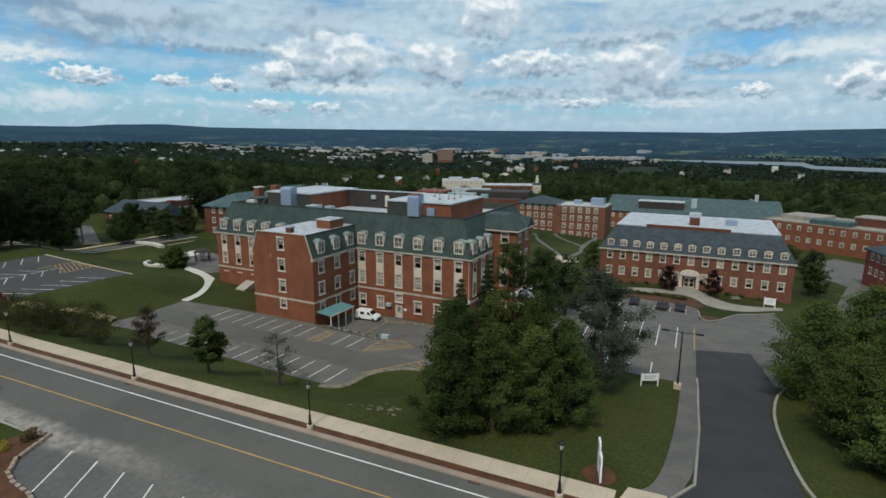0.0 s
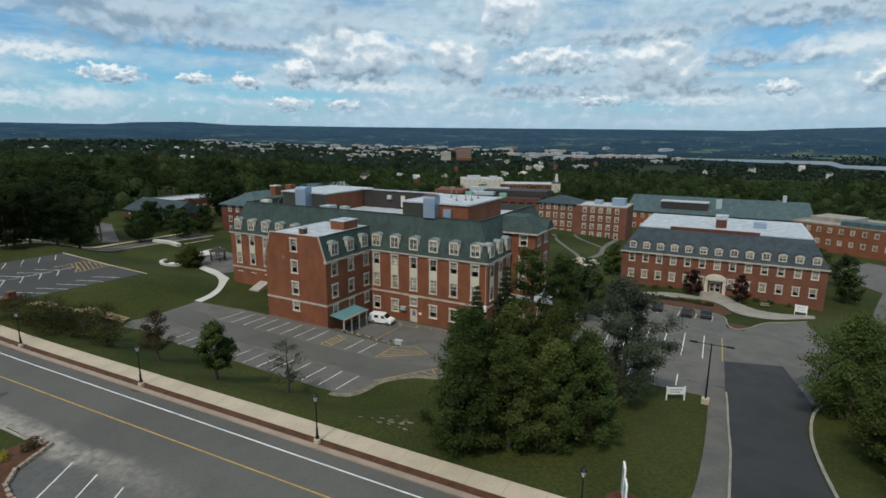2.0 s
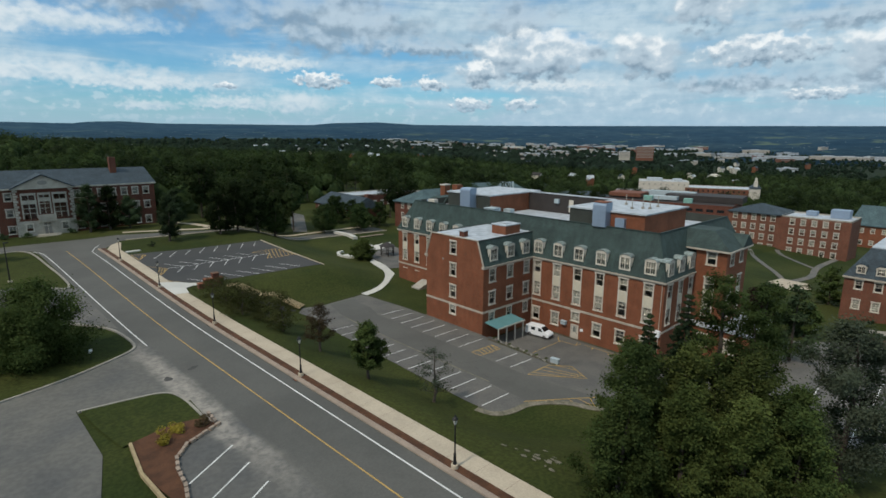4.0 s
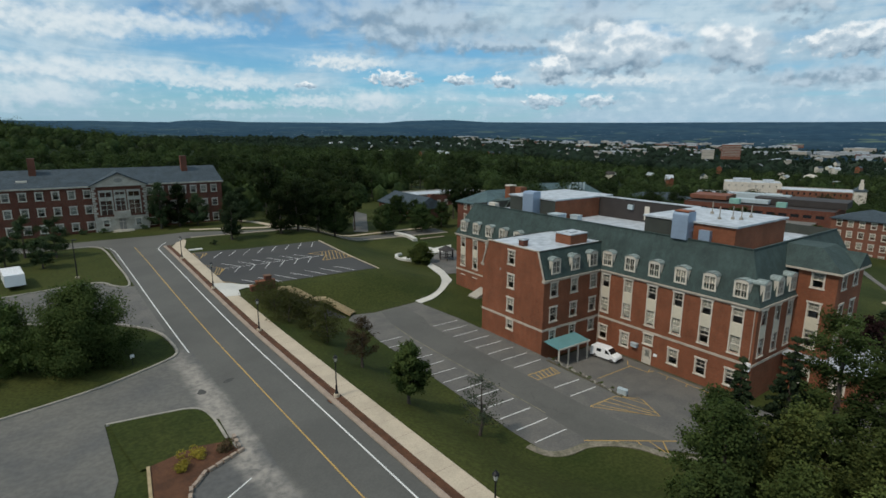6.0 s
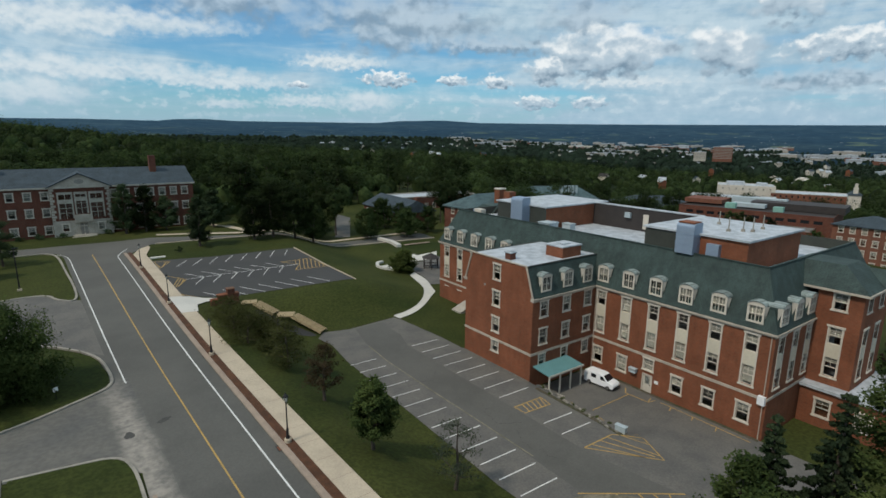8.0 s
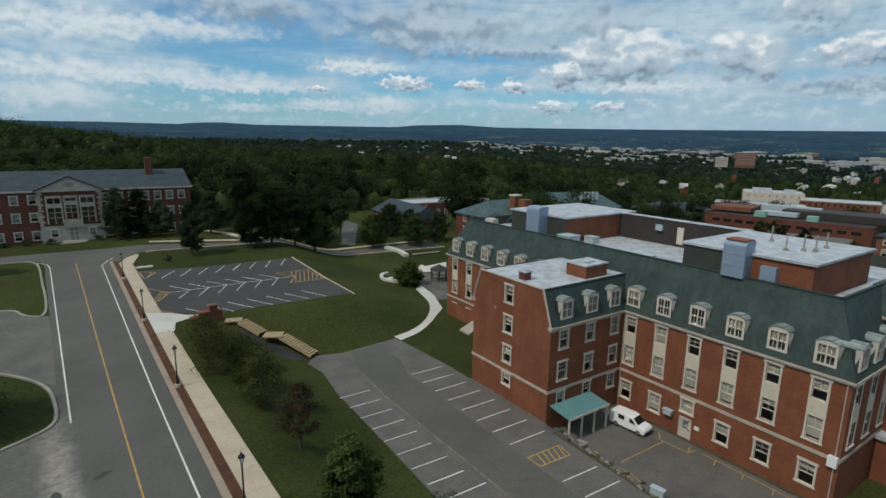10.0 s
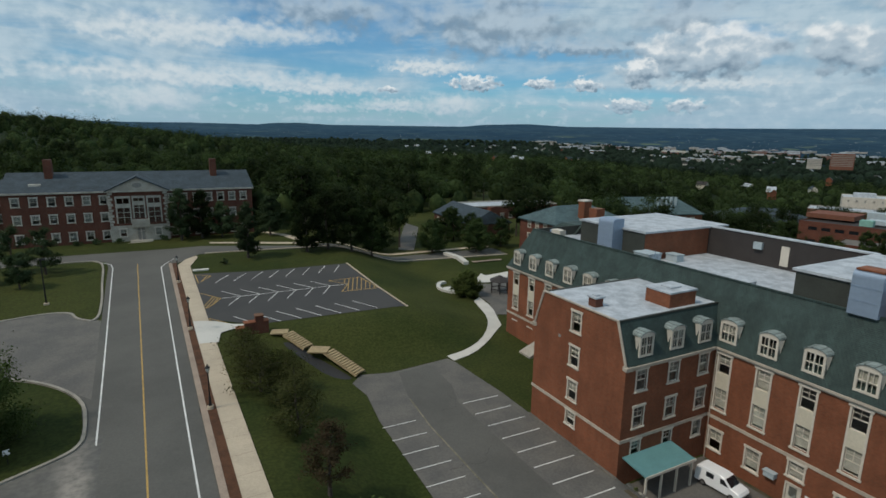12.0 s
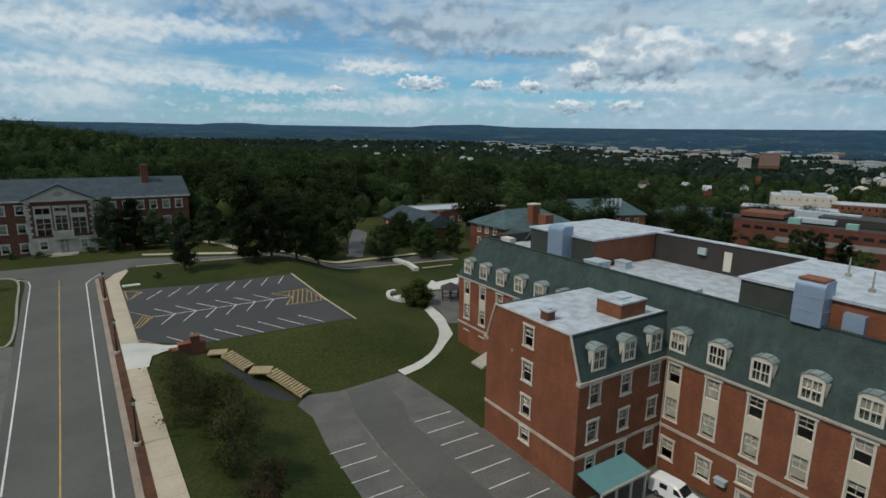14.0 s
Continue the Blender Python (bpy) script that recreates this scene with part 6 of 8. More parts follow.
rooftop(b, at, [(-8, -13, 4.0, 3.0, 10.4, 12.6), (10, -13, 3.6, 3.0, 10.4, 12.4)], "copper", "lantern")
b, at = campus_block("student_centre", "low terracotta wing with a terrace roof", 181, 52, 36, 16, -10, -5.0, -75, rows=1, pitch=5.0, wallm="brick_dark", flat="gravel", win=(3.4, 1.4), edge="brick_dark", plain=True)
b, at = campus_block("laboratory", "white laboratory block with roof plant", 388, 152, 38, 24, -26, -6.5, -62, wallm="trim", rows=4, pitch=4.5, edge="trim")
rooftop(b, at, [(-7, 0, 12, 9, 19.5, 22), (11, 2, 7, 8, 19.5, 21.4)], "flatroof", "upper_storey")
campus_block("laboratory", "low orange brick block with a pale roof", 348, 142, 54, 22, -24, -12, -66, wallm="brick_brown", rows=3, pitch=3.6, plain=True)
campus_block("laboratory", "orange brick block with a broad pale roof", 405, 112, 52, 26, -24, -10.5, -68, wallm="brick_brown", rows=3, pitch=3.6, plain=True)
campus_block("cottage", "long white clapboard house with a pale roof", 97, 217, 27, 10, -4, 0.0, 41, wallm="trim", roof="flatroof", rise=1.8, rows=1)
campus_block("cottage", "small white house with a pointed roof", 170, 204, 8, 8, -14, -6.5, -30, wallm="trim", roof="flatroof", rise=3.8, rows=2)
b, at = campus_block("church", "white clapboard church with a short steeple", 396, 84, 7, 11, -16, -8, -70, wallm="trim", roof="slate", rise=3.5, rows=1)
rooftop(b, at, [(0, -3.6, 2.6, 2.6, 7, 13), (0, -3.6, 1.6, 1.6, 13, 15.6)], "trim", "steeple")
# a domed hall and an arched monument in the town
b, at = campus_block("domed_hall", "brick hall with a pale roof and a small white dome", 740, 240, 70, 34, -44, -29, -70, wallm="brick_brown", rows=3, pitch=5, win=(2, 2.4), plain=True)
bm = bmesh.new()
lathe(bm, 0, 0, [(9, 15), (9, 18), (8, 20.5), (5, 22.8), (0.6, 24)], 14)
bm.transform(at)
part("dome", bm, M["trim"], b, "white dome")
arch_at = pose(786, 293, -37, 0, 0, -68)
gate = thing("arch_monument", arch_at, "pale round-headed stone arch standing in the town", "arch")
bm = bmesh.new()
loops = []
for k in range(13):
    a = math.pi * k / 12
    c, q = math.cos(a), math.sin(a)
    loops.append([bm.verts.new((r_ * c, y_, 6 + r_ * q)) for r_, y_ in ((4.5, -1.5), (7.5, -1.5), (7.5, 1.5), (4.5, 1.5))])
skin(bm, loops)
for sgn in (-1, 1):
    box(bm, min(sgn * 4.5, sgn * 7.5), max(sgn * 4.5, sgn * 7.5), -1.5, 1.5, -6, 6.02)
put_part("arch", mesh_from("arch", bm, M["trim"]), gate, arch_at)


# ---- trees ----
def leaves(centres, radii, count, size, rng, flat=0.35, squash=0.8, core=None):
    """count leaf quads scattered round clump centres, turned outwards from the clumps or from the crown's core."""
    k = rng.choice(len(centres), count, p=radii ** 2 / (radii ** 2).sum())
    d = rng.normal(size=(count, 3))
    d /= np.linalg.norm(d, axis=1)[:, None]
    r = radii[k] * rng.uniform(0.35, 1.0, count) ** 0.5
    p = centres[k] + d * r[:, None] * np.array([1, 1, squash])
    if core is None:
        n = d + rng.normal(size=(count, 3)) * 0.7 + np.array([0, 0, flat])
    else:
        o = p - np.array(core)
        n = o / np.linalg.norm(o, axis=1)[:, None] * 0.9 + d * 0.6 + rng.normal(size=(count, 3)) * 0.32 + np.array([0, 0, flat])
    n /= np.linalg.norm(n, axis=1)[:, None]
    u = np.cross(n, rng.normal(size=(count, 3)))
    u /= np.linalg.norm(u, axis=1)[:, None]
    w = np.cross(n, u)
    s = (size * rng.uniform(0.6, 1.35, count))[:, None]
    v = np.stack([p - u * s * 0.5, p + w * s * 0.32, p + u * s * 0.55, p - w * s * 0.32], 1).reshape(-1, 3)
    return v


def quad_mesh(name, v, mat):
    n = len(v) // 4
    me = bpy.data.meshes.new(name)
    me.vertices.add(len(v))
    me.vertices.foreach_set("co", v.astype(np.float32).ravel())
    me.loops.add(len(v))
    me.loops.foreach_set("vertex_index", np.arange(len(v), dtype=np.int32))
    me.polygons.add(n)
    me.polygons.foreach_set("loop_start", np.arange(0, len(v), 4, dtype=np.int32))
    me.materials.append(mat)
    me.update(calc_edges=True)
    return me


def make_tree(name, label, at, h, r, leaf, count, size, seed, bare=0.25, shape=1.0, clumps=26, sparse=0.0, category="tree", group=""):
    """A broad-leaved tree: tapered trunk, rising limbs, and twigs with sprays of leaves. bare: share of the height below the crown."""
    rng = np.random.default_rng(seed)
    t = thing(name, at, label, category, group)
    tr = 0.022 * h + 0.03
    bend = [Vector((0, 0, -0.3)), Vector((rng.normal() * 0.03 * r, rng.normal() * 0.03 * r, h * max(bare, 0.1))), Vector((rng.normal() * 0.07 * r, rng.normal() * 0.07 * r, h * 0.62)), Vector((rng.normal() * 0.08 * r, rng.normal() * 0.08 * r, h * 0.93))]
    bm = bmesh.new()
    rings = [ring(bm, p, q, 7) for p, q in zip(bend, (tr * 1.25, tr * 0.8, tr * 0.45, 0.02))]
    skin(bm, rings)
    put_part("trunk", mesh_from("trunk", bm, M["bark"]), t, t.matrix_world)

    def axis(z):
        for p, q in zip(bend, bend[1:]):
            if z <= q.z:
                return p.lerp(q, max(0, (z - p.z) / (q.z - p.z)))
        return bend[-1]

    n = max(14, int(clumps * 0.6))
    starts, ways, lens = [], [], []
    for i in range(n):
        f = min(0.99, (i + rng.random()) / n)
        a = i * 2.4 + rng.normal() * 0.35
        prof = ((f + 0.12) / 0.47) ** 0.5 if f < 0.35 else max(0.0, (1 - f) / 0.65) ** (0.40 + 0.25 * shape)
        l = r * (prof * rng.uniform(0.58, 1.12) * (1 + 0.55 * noise.noise(Vector((math.cos(a) * 1.3, math.sin(a) * 1.3, f * 3.5 + seed)))) + 0.05)
        z = h * (bare + (1 - bare) * f * 0.97)
        tip = Vector((math.cos(a) * l, math.sin(a) * l, z))
        s = axis(max(h * bare * 0.8 + 0.1, z - l * rng.uniform(0.3, 0.75)))
        if i % max(1, n // 14) == 0:
            bm = bmesh.new()
            tube(bm, s, s.lerp(tip, 0.9), tr * 0.30 * (1 - 0.6 * f), 0.012, 5)
            put_part("limb", mesh_from("limb", bm, M["bark"]), t, t.matrix_world)
        lw = (tip - s).normalized()
        for g in rng.uniform(0.28, 1.0, 7):
            d = np.array(lw) * 0.7 + rng.normal(size=3) * 0.55 + np.array([0, 0, 0.28])
            d /= np.linalg.norm(d)
            starts.append(s.lerp(tip, float(g)))
            ways.append(d)
            lens.append((0.16 + 0.20 * rng.random()) * (0.5 * r + 0.6))
    starts, ways, lens = np.array(starts), np.array(ways), np.array(lens)
    k = rng.choice(len(starts), count, p=lens / lens.sum())
    p = starts[k] + ways[k] * (lens[k] * rng.uniform(0.0, 1.1, count))[:, None] + rng.normal(size=(count, 3)) * (0.075 * r + 0.05) * (1 - 0.6 * sparse) * np.array([1, 1, 0.75])
    out = p - np.array([0, 0, h * (bare + 0.4 * (1 - bare))])
    out /= np.linalg.norm(out, axis=1)[:, None] + 1e-6
    nrm = out * 0.8 + rng.normal(size=(count, 3)) * 0.65 + np.array([0, 0, 0.45])
    put_part("crown", quad_mesh("crown", blades(p, nrm, size, rng), M[leaf]), t, t.matrix_world)
    return t


def blades(p, nrm, size, rng):
    """One leaf quad at each place p, facing nrm."""
    count = len(p)
    nrm = nrm / np.linalg.norm(nrm, axis=1)[:, None]
    u = np.cross(nrm, rng.normal(size=(count, 3)))
    u /= np.linalg.norm(u, axis=1)[:, None]
    w = np.cross(nrm, u)
    s = (size * rng.uniform(0.6, 1.35, count))[:, None]
    return np.stack([p - u * s * 0.5, p + w * s * 0.32, p + u * s * 0.55, p - w * s * 0.32], 1).reshape(-1, 3)


def make_spruce(name, label, at, h, r, count, seed, leaf="leaf_dark", group=""):
    rng = np.random.default_rng(seed)
    t = thing(name, at, label, "tree", group)
    bm = bmesh.new()
    tube(bm, (0, 0, -0.3), (0, 0, h * 0.96), 0.02 * h + 0.05, 0.02, 7)
    levels = int(h * 1.7)
    cs, rs = [], []
    for k in range(levels):
        f = k / levels
        z = h * (0.08 + 0.9 * f)
        rr = r * (1 - f) ** 0.85 * rng.uniform(0.75, 1.12)
        nb = max(4, int(9 * (1 - f)) + 3)
        a0 = rng.uniform(0, 6.28)
        for j in range(nb):
            a = a0 + 6.283 * j / nb + rng.normal() * 0.12
            l = rr * rng.uniform(0.72, 1.15)
            tip = Vector((math.cos(a) * l, math.sin(a) * l, z - 0.22 * l))
            if k % 2 == 0:
                tube(bm, (0, 0, z), tip, 0.035, 0.01, 3)
            for g in (0.35, 0.6, 0.82, 1.0):
                cs.append(tuple(Vector((0, 0, z)).lerp(tip, g)))
                rs.append(0.16 + 0.28 * r * 0.3 * (1 - f) * (1.1 - 0.5 * g))
    put_part("trunk", mesh_from("trunk", bm, M["bark"]), t, t.matrix_world)
    v = leaves(np.array(cs), np.array(rs), count, 0.27, rng, 0.1, 0.6)
    put_part("crown", quad_mesh("crown", v, M[leaf]), t, t.matrix_world)
    return t


def stand(x, y, dz=0.0, turn=0.0):
    return pose(x, y, land(x, y) + dz, 0, 0, turn)


make_tree("young_maple", "young round dark green tree on the lawn bank", stand(-24.3, -5.5), 6.2, 2.15, "leaf_a", 15000, 0.22, 11, 0.24, shape=0.9, clumps=50)
make_tree("young_oak", "young tree with reddish brown leaves on the bank", stand(-24.0, 5.2), 6.0, 2.3, "leaf_red", 4600, 0.16, 12, 0.27, shape=1.2, clumps=40, sparse=0.2)
make_tree("thin_tree", "thin half-bare grey-leaved tree beside the lot", stand(-20.3, -11.7), 6.2, 2.5, "leaf_grey", 2300, 0.15, 13, 0.2, clumps=30, sparse=0.3)
for k, (x, y, h, r, n) in enumerate(((-24.2, 14.8, 5.6, 3.0, 4600), (-23.4, 20.6, 4.6, 3.2, 4400), (-26.2, 23.2, 4.8, 3.4, 4600), (-26.4, 29.0, 4.2, 3.3, 4200), (-26.6, 34.0, 2.8, 2.4, 2200), (-23.0, 27.4, 3.6, 3.0, 3200))):
    make_tree("shrubby_tree", "bushy olive young tree on the bank beside the sidewalk", stand(x, y), h, r, "leaf_bank", n, 0.17, 14 + k, 0.10, clumps=60, sparse=0.0)
# the clump on the corner lawn
for k, (x, y, h, r, leaf) in enumerate(((-24.0, -35.0, 8.6, 3.0, "leaf_a"), (-21.0, -34.0, 11.4, 3.3, "leaf_a"), (-21.6, -38.2, 9.4, 3.0, "leaf_b"), (-17.8, -36.4, 11.6, 3.2, "leaf_olive"), (-19.8, -41.2, 9.2, 3.0, "leaf_b"), (-16.4, -40.2, 11.8, 3.4, "leaf_olive"), (-16.2, -43.6, 8.6, 2.8, "leaf_a"), (-13.2, -42.4, 9.6, 2.8, "leaf_a"))):
    make_tree("broad_tree", "large dense olive-green tree in the clump on the corner lawn", stand(x, y), h, r, leaf, 20000, 0.185, 120 + k, 0.03, shape=1.0 + 0.15 * (k % 3), clumps=80)
make_spruce("spruce", "tall dark spruce behind the broad trees", stand(-12.8, -31.0), 13.6, 3.1, 24000, 24)
make_spruce("spruce", "tall dark spruce behind the broad trees", stand(-12.0, -33.8), 15.6, 3.3, 26000, 25)
make_tree("poplar", "tall green poplar with loose crown", stand(-10.0, -35.6), 17.0, 3.0, "leaf_a", 26000, 0.19, 27, 0.08, shape=0.0, clumps=90)
make_tree("poplar", "tall dark green poplar with loose crown", stand(-7.0, -38.0), 16.4, 2.7, "leaf_a", 22000, 0.19, 26, 0.08, shape=0.0, clumps=90)
make_tree("poplar", "tall dark green poplar with loose crown", stand(-15.2, -30.6), 10.8, 2.6, "leaf_a", 12000, 0.20, 29, 0.1, shape=1.0, clumps=60)
make_tree("poplar", "tall dark green poplar with loose crown", stand(-9.6, -38.6), 14.0, 2.8, "leaf_a", 15000, 0.20, 30, 0.08, shape=0.9, clumps=60)
make_tree("silver_tree", "tall sparse silvery tree beside the entry lot", stand(-2.6, -44.0), 14.2, 4.8, "leaf_grey", 40000, 0.20, 28, 0.12, shape=0.1, clumps=60)
# right of the entry road
for k, (x, y, h, r) in enumerate(((6.0, -65.6, 11.0, 5.2), (-3.5, -68.2, 8.0, 4.2), (13.5, -72.0, 12.0, 5.0), (3.0, -73.0, 10.5, 5.0), (-10.0, -69.6, 7.5, 4.0), (20, -78.5, 11.5, 5.0), (-10, -77, 10, 4.6), (-16.0, -72.0, 7.5, 4.0))):
    make_tree("broad_tree", "large green tree beside the entry road", stand(x, y), h, r, "leaf_b" if k % 2 else "leaf_fresh", 30000, 0.23, 31 + k, 0.06, clumps=110)
# left of the road
make_tree("pine", "broad dark pine on the driveway corner", stand(-50.3, 21.4), 9.0, 6.0, "leaf_a", 60000, 0.22, 41, 0.03, shape=0.8, clumps=150)
make_tree("pine", "broad dark pine beside the side lot", stand(-57.5, 24.5), 8.0, 4.8, "leaf_a", 26000, 0.25, 42, 0.05, shape=1.2, clumps=80)
for k, (x, y, h, r) in enumerate(((-52.5, 78.0, 8.0, 3.0), (-54.5, 70.0, 5.6, 2.6), (-57.5, 81.0, 8.0, 3.2), (-60, 74, 5.6, 2.6))):
    make_tree("young_tree", "small dark tree on the corner lawn", stand(x, y), h, r, "leaf_dark", 7000, 0.24, 51 + k, 0.2, clumps=24)
# along the cross street
for k, (x, y, h, r, c) in enumerate(((-20.2, 76.7, 10.5, 3.0, "leaf_dark"), (-8.6, 77.6, 10.0, 4.0, "leaf_wood"), (-4.0, 78.6, 12.0, 4.4, "leaf_wood"), (1.0, 78.2, 11.5, 4.2, "leaf_wood"), (6.0, 79.4, 10.5, 4.0, "leaf_wood"), (11.5, 90.5, 8.5, 3.8, "leaf_wood"), (23.4, 84.5, 8.2, 4.2, "leaf_wood"), (33.8, 81.2, 8.0, 4.0, "leaf_wood"), (14.6, 51.8, 4.6, 2.9, "leaf_b"), (-31.2, 99.8, 11.5, 3.2, "leaf_dark"), (-27.0, 100.0, 10.8, 3.4, "leaf_wood"), (-22.8, 99.4, 8.0, 3.0, "leaf_dark"), (-12.5, 97.5, 9.5, 3.4, "leaf_dark"))):
    make_tree("street_tree", "round dark green tree beside the cross street", stand(x, y), h, r, c, 11000, 0.30, 61 + k, 0.14 if h > 5 else 0.1, clumps=50)
for k, (x, y) in enumerate(((38, 88), (43, 84), (36, 97), (43, 99), (40, 106), (33, 96))):
    make_tree("street_tree", "round dark green tree before the low annex", stand(x, y), 6.5 + k % 3, 3.4, "leaf_wood", 5000, 0.36, 430 + k, 0.12, clumps=40)
# in front of the second hall
for k, (x, y, h, r) in enumerate(((61.5, -47.2, 5.6, 2.4), (61.0, -56.0, 5.8, 2.1))):
    make_tree("crimson_maple", "small dark maroon maple beside the entrance", stand(x, y), h, r, "leaf_maroon", 2600, 0.30, 81 + k, 0.12, clumps=26)
for k, (x, y, h, r, c) in enumerate(((26.5, -33.0, 10.5, 3.6, "leaf_dark"), (30.5, -27.0, 8.5, 2.8, "leaf_maroon"), (45, -30.5, 6, 2.8, "leaf_a"), (36.5, -27.0, 9, 3.2, "leaf_dark"), (76, -76.0, 7.4, 3.0, "leaf_a"), (100, -79.0, 8, 4.0, "leaf_dark"), (52, -24, 7, 3, "leaf_a"), (118, -76, 7, 4, "leaf_a"), (75, -28.0, 7.5, 3.2, "leaf_a"))):
    make_tree("garden_tree", "green tree near the second hall", stand(x, y), h, r, c, 3600, 0.40, 91 + k, 0.12, clumps=34)


# woods: shared crowns nearby, one mesh further off
def wood_tree_meshes(n=6):
    out = []
    for k in range(n):
        rng = np.random.default_rng(200 + k)
        h, r = rng.uniform(11, 16), rng.uniform(4.4, 6.2)
        cs = rng.normal(size=(30, 3))
        cs /= np.linalg.norm(cs, axis=1)[:, None]
        f = rng.uniform(0.4, 0.85, 30)[:, None]
        cs = cs * f * np.array([r, r, h * 0.38]) + np.array([0, 0, h * 0.58])
        v = leaves(cs, r * rng.uniform(0.22, 0.4, 30), 2600, 0.55, rng, core=(0, 0, h * 0.5))
        bm = bmesh.new()
        tube(bm, (0, 0, -1), (0, 0, h * 0.7), 0.28, 0.08, 6)
        for c in cs[:6]:
            tube(bm, (0, 0, h * 0.35), c, 0.09, 0.02, 4)
        out.append((quad_mesh("crown", v, M["leaf_wood"]), mesh_from("trunk", bm, M["bark"])))
    return out


def in_clear(x, y):
    """Open ground where no wood grows: the campus, streets and buildings."""
    if -110 < x < 60 and y < 90:
        return True
    if -104 < x < -14 and 88 < y < 125 or -14 <= x < -5 and y < 104:
        return True
    if x < -110 and y < 40:
        return True
    if x > 55 and y < 75 and math.hypot(x, y) < 225:
        return True
    for bx, by, r in ((58, 75, 15), (50, 112, 17), (71, 124, 20), (103, 93, 21), (245, 140, 27), (205, 69, 40), (178, 56, 24), (388, 152, 30), (348, 142, 30), (405, 112, 32),
                      (97, 217, 18), (80, 205, 16), (170, 204, 9), (396, 84, 12), (207, -46, 48), (183, -103, 34), (34, 104, 15), (38, 122, 13), (740, 240, 42), (786, 293, 12), (350, 120, 22)):
        if math.hypot(x - bx, y - by) < r:
            return True
    return False


wood_meshes = wood_tree_meshes()
rng = np.random.default_rng(7)
placed = []
tries = 0
while len(placed) < 290 and tries < 30000:
    tries += 1
    az, d = radians(rng.uniform(-48, 112)), 95 + 215 * rng.random() ** 1.4
    x, y = d * math.sin(az), d * math.cos(az)
    if in_clear(x, y) or any((x - a) ** 2 + (y - b) ** 2 < 26 for a, b in placed):
        continue
    placed.append((x, y))
for k, (x, y) in enumerate(placed):
    at = pose(x, y, land(x, y), 0, 0, rng.uniform(0, 360)) @ Matrix.Scale(rng.uniform(0.8, 1.2), 4)
    t = thing("woodland_tree", at, "leafy green tree in the woods behind the campus", "tree", "trees of the woods")
    crown, trunk = wood_meshes[k % len(wood_meshes)]
    put_part("crown", crown, t, at)
    put_part("trunk", trunk, t, at)


def dome(x, y, z, r, h, rng, n=6):
    """The uneven heart of a far crown: rings of points closed at the top."""
    out = []
    for f, w in ((0.0, 0.75), (0.45, 1.0), (0.8, 0.66)):
        for k in range(n):
            a = 6.2832 * k / n + f
            q = r * w * rng.uniform(0.72, 1.15)
            out.append((x + q * math.cos(a), y + q * math.sin(a), z + h * f * rng.uniform(0.85, 1.15)))
    out.append((x, y, z + h))
    return out


DOME = [(a * 6 + k, a * 6 + (k + 1) % 6, (a + 1) * 6 + (k + 1) % 6, (a + 1) * 6 + k) for a in (0, 1) for k in range(6)]
CAP = [(12 + k, 12 + (k + 1) % 6, 18) for k in range(6)]


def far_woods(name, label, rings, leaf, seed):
    rng = np.random.default_rng(seed)
    vs, verts, faces = [], [], []
    for d0, d1, n, r, q, size in rings:
        az = np.radians(rng.uniform(-52, 122, n))
        d = np.sqrt(rng.uniform(d0 ** 2, d1 ** 2, n))
        for a, e in zip(az, d):
            x, y = e * math.sin(a), e * math.cos(a)
            if in_clear(x, y) or in_river(x, y) or (e > 420 and noise.noise(Vector((x, y, 0)) * 0.004) > 0.42):
                continue
            if e < 290 and any((x - p) ** 2 + (y - s) ** 2 < 36 for p, s in placed):
                continue
            z = land(x, y)
            rr = r * rng.uniform(0.7, 1.3) * (0.48 if e > 900 and 1.2 < a < 2.2 else 1.0)
            k = len(verts)
            verts += dome(x, y, z - 0.5, rr * (0.62 if q > 20 else 0.85), rr * (rng.uniform(1.05, 1.35) if q > 20 else rng.uniform(1.35, 1.8)), rng)
            faces += [tuple(i + k for i in f) for f in DOME + CAP]
            if q:
                c = rng.normal(size=(6, 3)) * np.array([rr * 0.45, rr * 0.45, rr * 0.3]) + np.array([x, y, z + rr * 1.05])
                vs.append(leaves(c, rr * rng.uniform(0.4, 0.62, 6), q, size, rng, 0.4, 0.75, core=(x, y, z + rr * 0.6)))
    me = bpy.data.meshes.new(name)
    if vs:
        v = np.concatenate(vs)
        k = len(verts)
        verts += [tuple(p) for p in v]
        faces += [(k + i, k + i + 1, k + i + 2, k + i + 3) for i in range(0, len(v), 4)]
    me.from_pydata(verts, [], faces)
    me.materials.append(M[leaf])
    me.polygons.foreach_set("use_smooth", [True] * len(me.polygons))
    return tagged(new(name, me), label, "woods", kind="stuff")


RIVER = [(78, 2950, 3250), (85.2, 2500, 3150), (93, 2200, 2850), (98.6, 2130, 2500), (99.7, 1890, 2150), (105, 1800, 2110), (120, 1500, 1800)]


def in_river(x, y):
    az, d = math.degrees(math.atan2(x, y)), math.hypot(x, y)
    if not 72 < az < 122:
        return False
    lo, hi = interp(az, [r[0] for r in RIVER], [r[1] for r in RIVER]), interp(az, [r[0] for r in RIVER], [r[2] for r in RIVER])
    return lo - 110 < d < hi and az > 76


